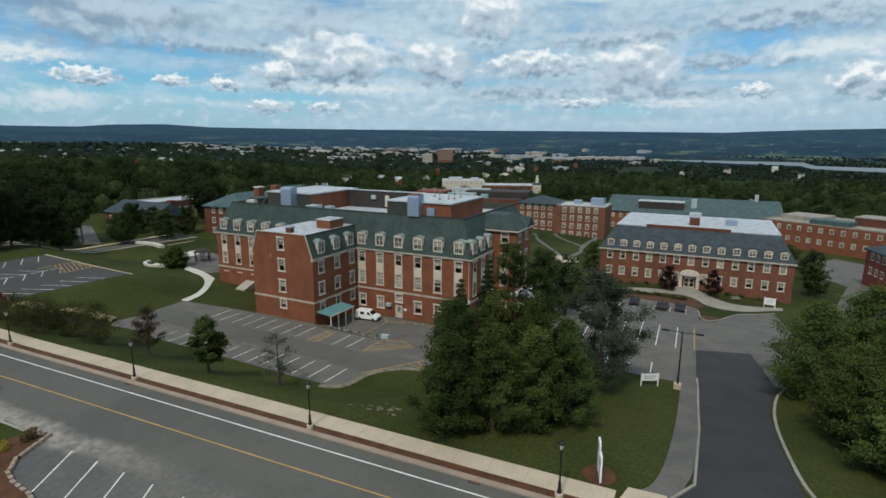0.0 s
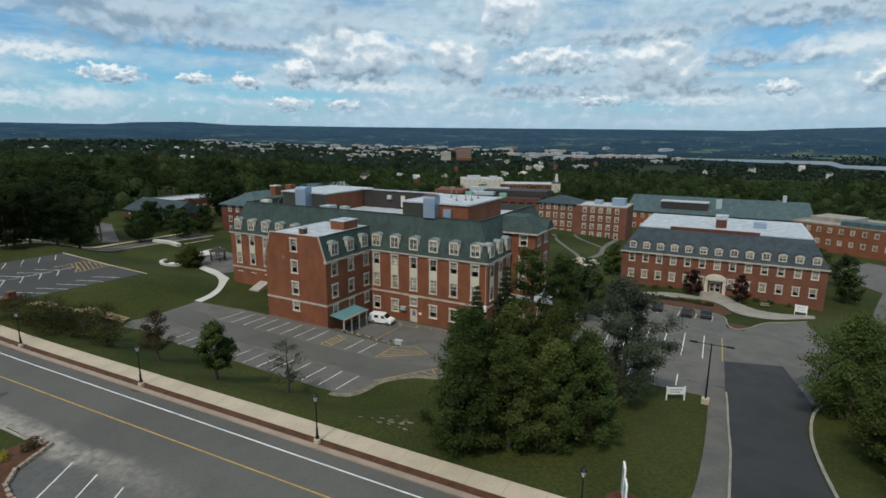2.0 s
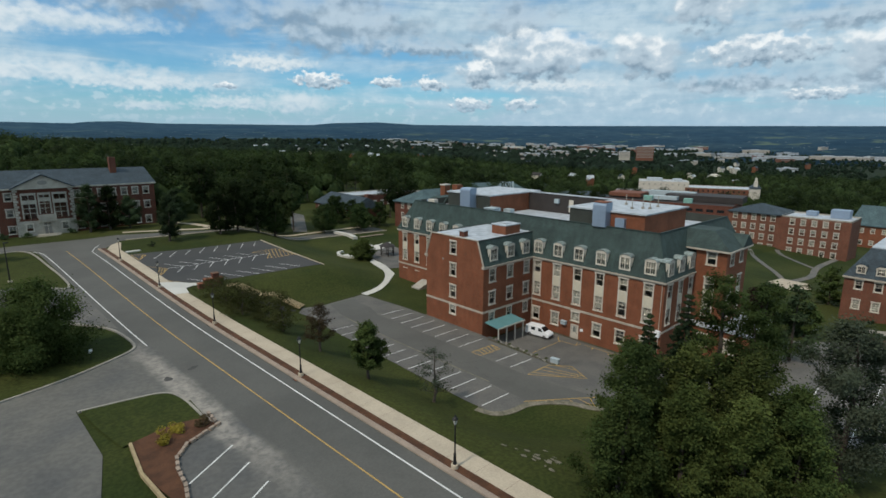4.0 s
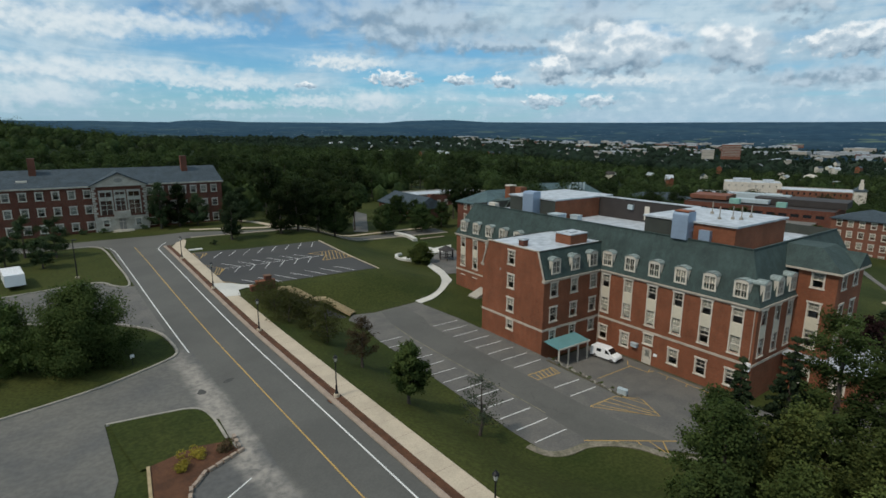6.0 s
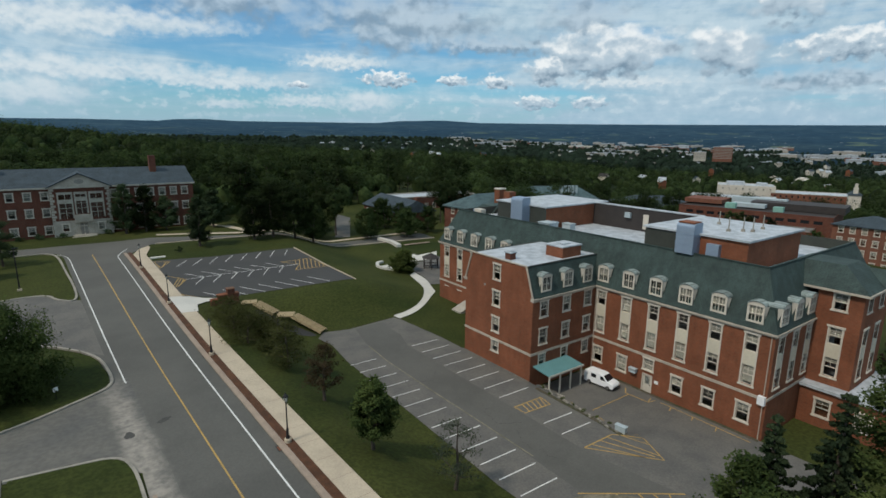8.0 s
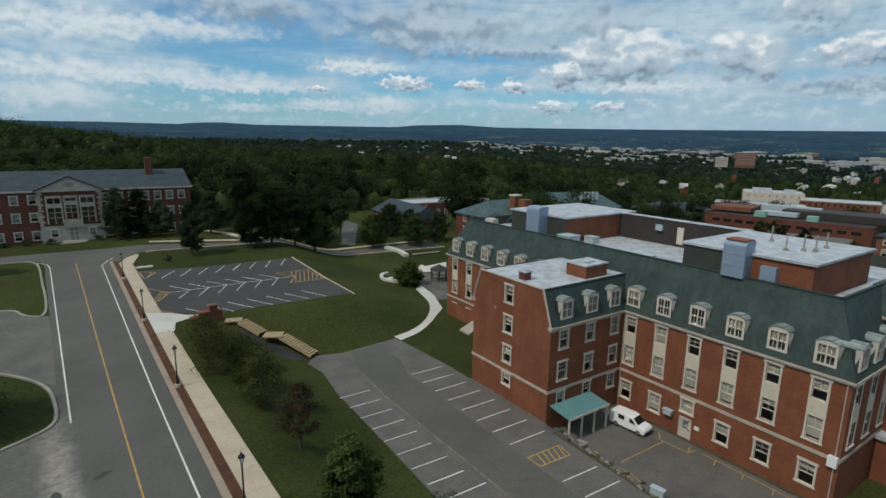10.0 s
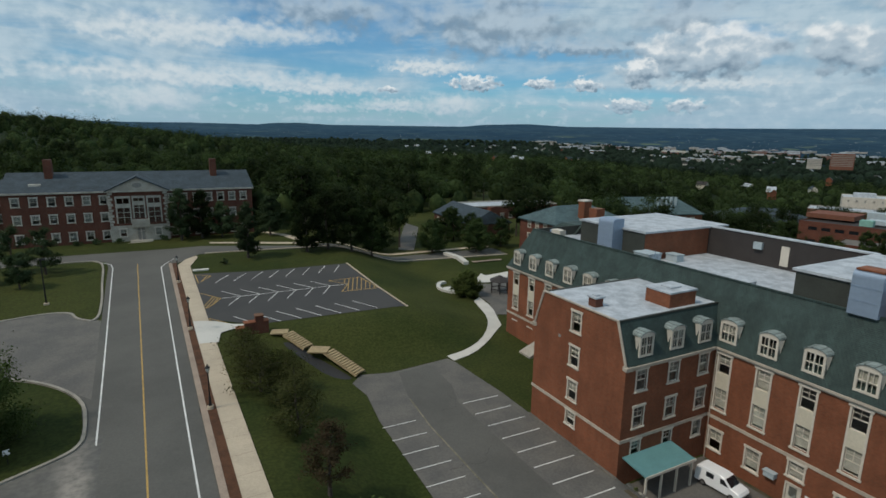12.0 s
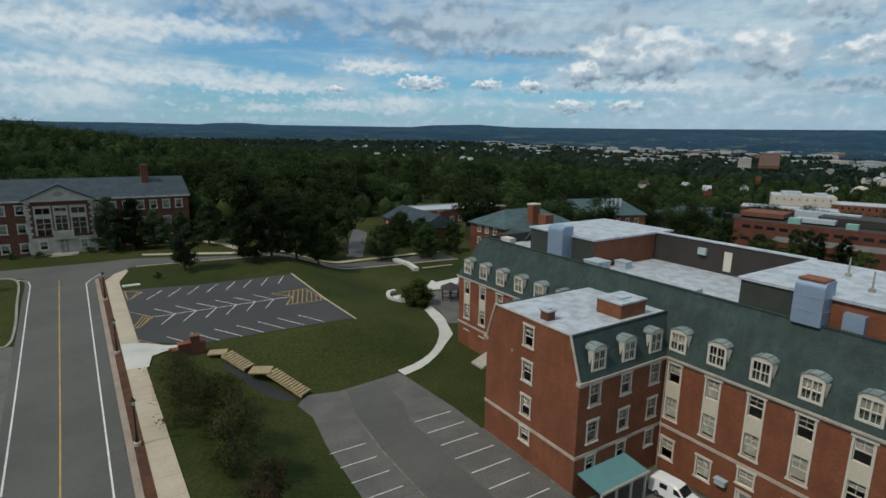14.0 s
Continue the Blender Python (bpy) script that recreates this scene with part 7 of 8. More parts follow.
bm = bmesh.new()
near_bank, far_bank = [], []
for a, lo, hi in [(70, 3050, 3200)] + RIVER:
    s, c = math.sin(radians(a)), math.cos(radians(a))
    near_bank.append(bm.verts.new((lo * s, lo * c, -47.5)))
    far_bank.append(bm.verts.new((hi * s, hi * c, -47.5)))
for k in range(len(near_bank) - 1):
    bm.faces.new((near_bank[k], near_bank[k + 1], far_bank[k + 1], far_bank[k]))
bmesh.ops.recalc_face_normals(bm, faces=bm.faces[:])
tagged(new("water", mesh_from("water", bm, M["water"])), "wide pale river in the valley", "river", kind="structure")
far_woods("woods", "dense green woodland beyond the campus", ((110, 420, 2000, 6.0, 190, 0.75), (420, 900, 3600, 7.6, 80, 1.25)), "leaf_wood", 17)
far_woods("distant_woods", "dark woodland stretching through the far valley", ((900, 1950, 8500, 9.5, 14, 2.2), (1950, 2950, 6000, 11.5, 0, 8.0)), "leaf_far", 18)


# the town in the valley
def town_house(k, r, base):
    w, d, h = r.uniform(8, 13), r.uniform(7, 10), r.uniform(5, 8)
    wallm, roofm = r.choice(("trim", "trim", "cream", "brick", "flatroof")), r.choice(("slate", "flatroof", "darkwall"))
    t = thing("house", base, "white gabled house among trees in the valley" if wallm == "trim" else "small gabled house among trees in the valley", "house", "houses of the town")
    bm = bmesh.new()
    box(bm, -w / 2, w / 2, -d / 2, d / 2, -4, h)
    slopes(bm, [((-w / 2, -d / 2, h), (-w / 2, d / 2, h), (-w / 2, 0, h + 3.2)), ((w / 2, -d / 2, h), (w / 2, 0, h + 3.2), (w / 2, d / 2, h))])
    put_part("wall", mesh_from("wall", bm, M[wallm]), t, base)
    bm = bmesh.new()
    slopes(bm, [((-w / 2 - 0.4, -d / 2 - 0.5, h - 0.3), (w / 2 + 0.4, -d / 2 - 0.5, h - 0.3), (w / 2 + 0.4, 0, h + 3.3), (-w / 2 - 0.4, 0, h + 3.3)), ((-w / 2 - 0.4, 0, h + 3.3), (w / 2 + 0.4, 0, h + 3.3), (w / 2 + 0.4, d / 2 + 0.5, h - 0.3), (-w / 2 - 0.4, d / 2 + 0.5, h - 0.3))])
    put_part("roof", mesh_from("roof", bm, M[roofm]), t, base)


def town_block(k, r, base, w, d, h, wallm):
    t = thing("town_building", base, "flat-roofed pale building in the distant town", "building", "blocks of the town")
    bm = bmesh.new()
    box(bm, -w / 2, w / 2, -d / 2, d / 2, -6, h)
    put_part("wall", mesh_from("wall", bm, M[wallm]), t, base)
    for i in range(max(1, int(h / 3.6))):
        z = 1.2 + i * 3.5
        put_part("window_band", boxes("window_band", M["dark"], (-w / 2 + 1, w / 2 - 1, -d / 2 - 0.05, -d / 2 + 0.2, z, z + 1.4)), t, base)
    bm = bmesh.new()
    box(bm, -w / 2 - 0.3, w / 2 + 0.3, -d / 2 - 0.3, d / 2 + 0.3, h, h + 0.6)
    box(bm, -w / 6, w / 8, -d / 6, d / 6, h + 0.6, h + 3)
    put_part("flat_roof", mesh_from("flat_roof", bm, M["flatroof"]), t, base)


r = random.Random(5)
for k in range(80):
    az = radians(r.uniform(22, 76) if k % 12 else r.uniform(76, 110))
    d = 380 + 1500 * r.random() ** 0.7
    x, y = d * math.sin(az), d * math.cos(az)
    if in_clear(x, y) or in_river(x, y):
        continue
    town_house(k, r, pose(x, y, land(x, y) + 1.5 + d * 0.003, 0, 0, r.uniform(0, 360)) @ Matrix.Scale(0.72 + d / 5000, 4))
for k in range(110):
    az = radians(min(112, max(12, r.gauss(60, 18))))
    d = 1300 + 2000 * r.random() ** 0.6
    x, y = d * math.sin(az), d * math.cos(az)
    if in_river(x, y):
        continue
    s = d / 2000
    town_block(k, r, pose(x, y, land(x, y) + 3 + 3 * s, 0, 0, r.uniform(-70, -20)), r.uniform(20, 75) * (0.4 + s * 0.6), r.uniform(16, 30), r.uniform(3, 8) * (0.5 + 0.6 * s), r.choice(("stone", "flatroof", "band", "flatroof", "brick_brown", "stone")))
# long pale blocks of the town centre and the riverside
for k in range(18):
    az, d = radians(40 + 2.6 * k + r.uniform(-0.8, 0.8)), r.uniform(2150, 2950)
    x, y = d * math.sin(az), d * math.cos(az)
    if not in_river(x, y):
        town_block(k, r, pose(x, y, land(x, y) + 4, 0, 0, -math.degrees(az) + r.uniform(-25, 25)), r.uniform(70, 150), r.uniform(30, 45), r.uniform(9, 17), r.choice(("stone", "cream", "flatroof", "stone", "brick_brown")))
# trees between the hall and the terracotta complex
for k in range(9):
    x, y = 88 + 9.5 * k + r.uniform(-3, 3), 66 - 4.2 * k + r.uniform(-7, 7)
    make_tree("garden_tree", "green tree among the campus buildings", stand(x, y), r.uniform(6, 8.5), r.uniform(3.2, 4.4), "leaf_a", 3200, 0.42, 400 + k, 0.1, clumps=34)
for k in range(10):
    x, y = 150 + 2.6 * k + r.uniform(-4, 4), 98 - 6.2 * k + r.uniform(-4, 4)
    make_tree("garden_tree", "tall green tree before the terracotta complex", stand(x, y), r.uniform(8, 12), r.uniform(3.6, 5.0), "leaf_wood", 3600, 0.5, 470 + k, 0.1, clumps=36)
# the tall red block in the town
town_block(0, r, pose(1220, 585, -20, 0, 0, -62), 40, 24, 27, "brick_brown")
town_block(0, r, pose(1195, 625, -20, 0, 0, -62), 26, 20, 15, "stone")


# ---- hills on the horizon ----
def hazy_hills_material():
    m = bpy.data.materials.new("distant wooded hills with haze glow")
    m.use_nodes = True
    m.node_tree.nodes.clear()
    N = Nodes(m.node_tree)
    pos = N.add("ShaderNodeNewGeometry").outputs["Position"]
    s = N.add("ShaderNodeSeparateXYZ", {0: pos})
    stretched = N.vmath("MULTIPLY", pos, (1.0, 1.0, 9.0))
    patch = N.noise(stretched, 0.0022, 6.0, 0.62)
    fine = N.noise(N.vmath("MULTIPLY", pos, (1.0, 1.0, 4.0)), 0.012, 4.0, 0.6)
    col = N.mix(N.ramp(patch, 0.30, 0.75), (0.006, 0.014, 0.020), (0.020, 0.032, 0.032))
    col = N.mix(1.0, col, N.value_color(N.ramp(fine, 0.3, 0.7, 0.6, 1.4)), "MULTIPLY")
    low = N.ramp(s.outputs[2], -20, 105, 1.0, 0.0)
    field = N.math("MULTIPLY", N.ramp(N.noise(stretched, 0.0045, 3.0, 0.5), 0.61, 0.67), low)
    col = N.mix(field, col, (0.075, 0.095, 0.045))
    speck = N.math("MULTIPLY", N.ramp(N.noise(N.vmath("MULTIPLY", pos, (1.0, 1.0, 2.0)), 0.035, 2.0, 0.5), 0.70, 0.73), low)
    col = N.mix(speck, col, (0.34, 0.34, 0.33))
    # aerial haze put in as a blue emission that strengthens with distance
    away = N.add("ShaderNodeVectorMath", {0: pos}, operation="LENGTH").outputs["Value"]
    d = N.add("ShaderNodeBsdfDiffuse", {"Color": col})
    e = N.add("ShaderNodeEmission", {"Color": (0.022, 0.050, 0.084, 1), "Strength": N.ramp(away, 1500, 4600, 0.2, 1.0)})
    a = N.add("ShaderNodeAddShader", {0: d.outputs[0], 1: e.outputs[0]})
    end = N.add("ShaderNodeOutputMaterial")
    m.node_tree.links.new(a.outputs[0], end.inputs[0])
    return m


# the skyline: azimuth and elevation in degrees as seen from the campus
SKYLINE = ([-75, -20, -3, 2, 8, 9.6, 12, 15, 22, 29, 31.5, 36, 40, 46, 53, 64, 76, 81.5, 91.5, 93.6, 98, 102.4, 150],
           [1.2, 1.2, 1.0, 1.07, 1.02, 1.2, 1.27, 1.12, 1.13, 1.13, 1.36, 1.47, 1.24, 1.21, 1.18, 1.16, 1.1, 1.05, 0.92, 1.0, 1.13, 1.19, 1.2])


def hills():
    """The far side of the valley: its wooded floor from two kilometres on, rising to the skyline."""
    n, rows = 360, 40
    verts, faces = [], []
    for i in range(n + 1):
        az = -75 + 225 * i / n
        s, c = math.sin(radians(az)), math.cos(radians(az))
        top = 29 + 4650 * math.tan(radians(interp(az, *SKYLINE))) + 1.5 * noise.noise(Vector((az * 1.4, 9, 0)))
        for k in range(rows + 1):
            f = k / rows
            d = 1900 + 2750 * f
            x, y = d * s, d * c
            foot = land(x, y) + 1.5
            g = lin(3150, 4650, d)
            bump = 16 * noise.noise(Vector((x, y, 0)) * 0.0016) * math.sin(math.pi * g) ** 0.5 if g > 0 else 0
            base = land(3150 * s, 3150 * c) + 1.5
            verts.append((x, y, foot if g <= 0 else base + (top - base) * g ** 1.1 + bump))
    for i in range(n):
        for k in range(rows):
            a = i * (rows + 1) + k
            faces.append((a, a + rows + 1, a + rows + 2, a + 1))
    me = bpy.data.meshes.new("backdrop")
    me.from_pydata(verts, [], faces)
    me.materials.append(hazy_hills_material())
    me.polygons.foreach_set("use_smooth", [True] * len(faces))
    return tagged(new("backdrop", me), "wooded hills along the horizon, blue from a painted haze glow", "hills", kind="structure")


hills()


# ---- lamps, signs, vehicles, steps ----
def street_lamp(m, group="lamps along the sidewalk"):
    t = thing("street_lamp", m, "black iron lamp post with a lantern head", "street lamp", group)
    bm = bmesh.new()
    lathe(bm, 0, 0, [(0.30, -0.3), (0.30, 0.32), (0.26, 0.36)], 12)
    put_part("footing", mesh_from("footing", bm, M["concrete"]), t, m, "pale concrete footing")
    bm = bmesh.new()
    lathe(bm, 0, 0, [(0.17, 0.34), (0.17, 0.5), (0.12, 0.62), (0.10, 1.1), (0.12, 1.16), (0.065, 1.3), (0.055, 3.55), (0.09, 3.62), (0.05, 3.7)], 10)
    put_part("post", mesh_from("post", bm, M["black"]), t, m)
    bm = bmesh.new()
    lathe(bm, 0, 0, [(0.10, 3.7), (0.20, 4.1), (0.19, 4.13)], 8)
    put_part("lantern", mesh_from("lantern", bm, M["lamp"]), t, m)
    bm = bmesh.new()
    lathe(bm, 0, 0, [(0.25, 4.12), (0.22, 4.2), (0.09, 4.34), (0.05, 4.42), (0.02, 4.52)], 8)
    put_part("cap", mesh_from("cap", bm, M["black"]), t, m)
    for k in range(4):
        a = math.pi / 4 + k * math.pi / 2
        bm = bmesh.new()
        tube(bm, (0.10 * math.cos(a), 0.10 * math.sin(a), 3.68), (0.21 * math.cos(a), 0.21 * math.sin(a), 4.14), 0.018, 0.018, 4)
        put_part("rib", mesh_from("rib", bm, M["black"]), t, m)
    return t


lamp = street_lamp(stand(road_x(-1.6) + 2.15, -1.6, 0.12))
for y in (-46.0, -24.3, 20.8, 42.6, 64.5):
    x = road_x(y) + 2.15
    copy_thing(lamp, stand(x, y, 0.12))

# light mast at the entry road
mast_at = stand(2.2, -52.2)
mast = thing("light_mast", mast_at, "tall dark lot light mast with two arms", "street lamp")
bm = bmesh.new()
box(bm, -0.4, 0.4, -0.4, 0.4, -0.3, 0.6)
put_part("footing", mesh_from("footing", bm, M["concrete"]), mast, mast_at)
bm = bmesh.new()
lathe(bm, 0, 0, [(0.10, 0.6), (0.06, 7.1)], 8)
put_part("post", mesh_from("post", bm, M["black"]), mast, mast_at)
for s in (-1, 1):
    bm = bmesh.new()
    tube(bm, (0, 0, 6.9), (0, s * 1.5, 6.95), 0.05, 0.04)
    arm = put_part("arm", mesh_from("arm", bm, M["black"]), mast, mast_at)
    put_part("lamp_head", boxes("lamp_head", M["black"], (-0.16, 0.16, s * 1.8 - 0.4, s * 1.8 + 0.4, 6.88, 7.04)), arm, mast_at)


def board_sign(name, label, m, w, z0, z1, bars=3):
    t = thing(name, m, label, "sign")
    for s in (-1, 1):
        put_part("post", boxes("post", M["paint"], (s * w / 2 - 0.06, s * w / 2 + 0.06, -0.06, 0.06, -0.3, z1 + 0.08)), t, m)
    b = put_part("board", boxes("board", M["paint"], (-w / 2 + 0.06, w / 2 - 0.06, -0.03, 0.03, z0, z1)), t, m)
    for k in range(bars):
        z = z1 - (z1 - z0) * (k + 1) / (bars + 1)
        put_part("lettering", boxes("lettering", M["teal"], (-w * 0.34, w * (0.36 - 0.12 * (k % 2)), -0.038, -0.031, z - 0.05, z + 0.05)), b, m)
    return t


board_sign("white_sign", "white two-post notice board on the lawn", stand(1.3, -49.2, 0, -62), 2.0, 0.7, 1.55, 2)
board_sign("white_sign", "white notice board in front of the second hall", stand(58.2, -66.2, 0, -95), 1.9, 0.6, 2.0, 2)
tall_at = stand(-24.6, -48.0, 0, -74)
tall = thing("entrance_sign", tall_at, "tall slim white double-panel campus sign", "sign")
for s, h in ((-1, 2.1), (1, 2.6)):
    p = put_part("panel", boxes("panel", M["paint"], (-0.07, 0.07, s * 0.62 - 0.45, s * 0.62 + 0.45, -0.2, h)), tall, tall_at)
    put_part("stripe", boxes("stripe", M["teal"], (-0.078, 0.078, s * 0.62 - 0.36, s * 0.62 + 0.36, h - 0.7, h - 0.4)), p, tall_at)
bm = bmesh.new()
lathe(bm, -24.6, -48.0, [(1.25, land(-24.6, -48) - 0.2), (1.25, land(-24.6, -48) + 0.08), (0.9, land(-24.6, -48) + 0.14)], 14)
laid("mulch_ring", bm, M["mulch"], "ring of bark mulch round the sign", "flower bed")
small_at = stand(-45.8, 18.6, 0, 20)
sm = thing("small_sign", small_at, "small white plate on a thin post in the grass", "sign")
put_part("post", boxes("post", M["black"], (-0.03, 0.03, -0.03, 0.03, -0.2, 1.2)), sm, small_at)
put_part("plate", boxes("plate", M["paint"], (-0.22, 0.22, -0.05, -0.03, 0.8, 1.25)), sm, small_at)
copy_thing(sm, stand(-58.0, 20.6, 0, 20))


# vehicles
def wheel(parent, m, x, y, r, w):
    bm = bmesh.new()
    skin(bm, [ring(bm, (x, y + d, r), q, 14, "y") for d, q in ((-w / 2, r * 0.8), (-w / 2 + 0.03, r), (w / 2 - 0.03, r), (w / 2, r * 0.8))])
    t = put_part("wheel", mesh_from("wheel", bm, M["tyre"]), parent, m, "black tyre")
    bm = bmesh.new()
    s = -1 if y < 0 else 1
    skin(bm, [ring(bm, (x, y + s * (w / 2 - 0.05), r), r * 0.62, 12, "y"), ring(bm, (x, y + s * (w / 2 + 0.012), r), r * 0.55, 12, "y")])
    put_part("rim", mesh_from("rim", bm, M["rim"]), t, m)


def vehicle(name, label, category, m, profile, length, width, paint, side_windows, windscreen, rear=None, group=""):
    """A body swept from a side profile of (x, z), rounded in plan; windows as panes let into its sides."""
    t = thing(name, m, label, category, group)
    bm = bmesh.new()
    loops = []
    for f, inset, dz in ((-1, 0.10, -0.06), (-0.93, 0.02, -0.01), (-0.7, 0.0, 0.0), (0.7, 0.0, 0.0), (0.93, 0.02, -0.01), (1, 0.10, -0.06)):
        loop = []
        for x, z in profile:
            c = x * (1 - inset * 0.35)
            taper = 1.0 - 0.13 * max(0, (z - 0.95)) / 0.9
            loop.append(bm.verts.new((c, f * width / 2 * taper, z + (dz if z > 0.6 else 0))))
        loops.append(loop)
    n = len(profile)
    for a, b in zip(loops, loops[1:]):
        for k in range(n):
            bm.faces.new((a[k], b[k], b[(k + 1) % n], a[(k + 1) % n]))
    bm.faces.new(loops[0])
    bm.faces.new(list(reversed(loops[-1])))
    bmesh.ops.recalc_face_normals(bm, faces=bm.faces[:])
    put_part("body", mesh_from("body", bm, M[paint]), t, m)

    def y_at(z):
        return width / 2 * (1.0 - 0.13 * max(0, (z - 0.95)) / 0.9) + 0.008

    for poly in side_windows:
        for s in (-1, 1):
            bm = bmesh.new()
            v = [bm.verts.new((x, s * y_at(z), z)) for x, z in poly]
            bm.faces.new(v if s < 0 else list(reversed(v)))
            put_part("side_window", mesh_from("side_window", bm, M["tint"]), t, m)
    for key, (p, q) in (("windscreen", windscreen), ("rear_window", rear or (None, None))):
        if p:
            nx, nz = (0.02 if key == "windscreen" else -0.02), 0.02
            bm = bmesh.new()
            bm.faces.new([bm.verts.new((x + nx, s * y_at(z) * 0.86, z + nz)) for x, z, s in ((p[0], p[1], -1), (p[0], p[1], 1), (q[0], q[1], 1), (q[0], q[1], -1))])
            bmesh.ops.recalc_face_normals(bm, faces=bm.faces[:])
            put_part(key, mesh_from(key, bm, M["tint"]), t, m)
    r = 0.32
    for x in (length * 0.32, -length * 0.30):
        for s in (-1, 1):
            wheel(t, m, x, s * (width / 2 - 0.09), r, 0.22)
    for s in (-1, 1):
        put_part("headlight", boxes("headlight", M["lamp"], (length / 2 - 0.22, length / 2 - 0.05, s * width * 0.36 - 0.16, s * width * 0.36 + 0.16, 0.66, 0.82)), t, m)
        put_part("tail_light", boxes("tail_light", M["red_lamp"], (-length / 2 + 0.02, -length / 2 + 0.1, s * width * 0.40 - 0.07, s * width * 0.40 + 0.07, 0.75, 1.1)), t, m)
    put_part("bumper", boxes("bumper", M["black"], (length / 2 - 0.25, length / 2 - 0.02, -width * 0.40, width * 0.40, 0.32, 0.52)), t, m)
    return t


M["rim"] = material("grey wheel rim", (0.20, 0.20, 0.20), 0.4, 0.1, 2, 20, 0.0, metal=0.6)
M["red_lamp"] = material("red lamp plastic", (0.3, 0.02, 0.02), 0.3, 0.05, 2, 20, 0.0)
M["navy"] = material("dark blue vehicle paint", (0.012, 0.016, 0.026), 0.22, 0.05, 2, 20, 0.0)
M["charcoal"] = material("charcoal vehicle paint", (0.022, 0.023, 0.025), 0.25, 0.05, 2, 20, 0.0)
M["red_paint"] = material("red vehicle paint", (0.22, 0.02, 0.02), 0.25, 0.05, 2, 20, 0.0)
VAN = [(2.15, 0.35), (2.22, 0.75), (2.05, 0.98), (1.30, 1.14), (0.62, 1.74), (0.2, 1.86), (-1.9, 1.84), (-2.12, 1.7), (-2.2, 1.0), (-2.2, 0.35)]
van_at = pose(8.35, -4.2, land(8.3, -4.2) + 0.05, 0, 0, -84) @ Matrix.Scale(0.93, 4)
van = vehicle("van", "small white delivery van parked beside the hall", "van", van_at, VAN, 4.4, 1.78, "paint",
              [[(1.12, 1.12), (0.30, 1.14), (0.24, 1.62), (0.62, 1.60)], [(-0.35, 1.14), (-1.1, 1.14), (-1.1, 1.60), (-0.35, 1.62)]], ((1.28, 1.15), (0.66, 1.70)), ((-2.17, 1.15), (-2.12, 1.62)))
CAR = [(2.1, 0.3), (2.2, 0.6), (2.05, 0.82), (1.05, 0.95), (0.35, 1.40), (-0.9, 1.44), (-1.7, 1.02), (-2.1, 0.95), (-2.2, 0.6), (-2.15, 0.3)]
SIDE = [[(0.9, 0.96), (0.0, 0.97), (0.0, 1.34), (0.36, 1.33)], [(-0.1, 0.97), (-1.35, 0.98), (-0.95, 1.34), (-0.1, 1.35)]]
for x, y, turn, paint, lab in ((41.0, -42.6, 4, "navy", "dark blue saloon car parked nose-in"), (39.2, -47.7, -3, "charcoal", "dark grey saloon car parked nose-in"), (40.2, -50.6, 2, "charcoal", "dark grey saloon car parked nose-in"), (104, -80.5, -14, "red_paint", "red car parked beside the lane")):
    m_ = pose(x, y, land(x, y) + 0.05, 0, 0, turn)
    vehicle("car", lab, "car", m_, CAR, 4.4, 1.8, paint, SIDE, ((1.02, 0.97), (0.42, 1.37)), ((-1.66, 1.04), (-0.95, 1.41)), "parked cars")
# pale trailer on the corner lawn
tr_at = pose(-58.2, 60.4, land(-58.2, 60.4), 0, 0, 8)
trl = thing("trailer", tr_at, "white box trailer standing on the grass", "trailer")
put_part("box", boxes("box", M["paint"], (-1.3, 1.3, -3.4, 3.4, 0.65, 2.45)), trl, tr_at)
put_part("chassis", boxes("chassis", M["black"], (-1.0, 1.0, -3.2, 4.4, 0.5, 0.7)), trl, tr_at)
for y in (-0.7, 0.5):
    for s in (-1, 1):
        wheel(trl, tr_at, y, s * 1.2, 0.36, 0.24)
pole_at = stand(-49.7, 60.2)
pl = thing("utility_pole", pole_at, "slim dark lamp pole on the corner lawn", "pole")
bm = bmesh.new()
lathe(bm, 0, 0, [(0.12, -0.3), (0.06, 6.6)], 8)
put_part("post", mesh_from("post", bm, M["black"]), pl, pole_at)
put_part("footing", boxes("footing", M["concrete"], (-0.3, 0.3, -0.3, 0.3, -0.2, 0.25)), pl, pole_at)
put_part("lamp_head", boxes("lamp_head", M["black"], (-0.15, 0.6, -0.12, 0.12, 6.5, 6.66)), pl, pole_at)

# utility cabinet on the retaining kerb
cab_at = pose(-0.35, -13.2, land(-0.35, -13.2) + 0.16, 0, 0, 8) @ Matrix.Scale(0.72, 4)
cab = thing("utility_cabinet", cab_at, "pale blue-grey metal utility cabinet", "cabinet")
put_part("cabinet_box", boxes("cabinet_box", M["metal_pale"], (-0.35, 0.35, -0.75, 0.75, 0, 0.75)), cab, cab_at)
put_part("lid", boxes("lid", M["metal_pale"], (-0.42, 0.42, -0.82, 0.82, 0.75, 0.84)), cab, cab_at)
for s in (-1, 1):
    put_part("foot", boxes("foot", M["concrete"], (-0.4, 0.4, s * 0.55 - 0.12, s * 0.55 + 0.12, -0.3, 0.0)), cab, cab_at)
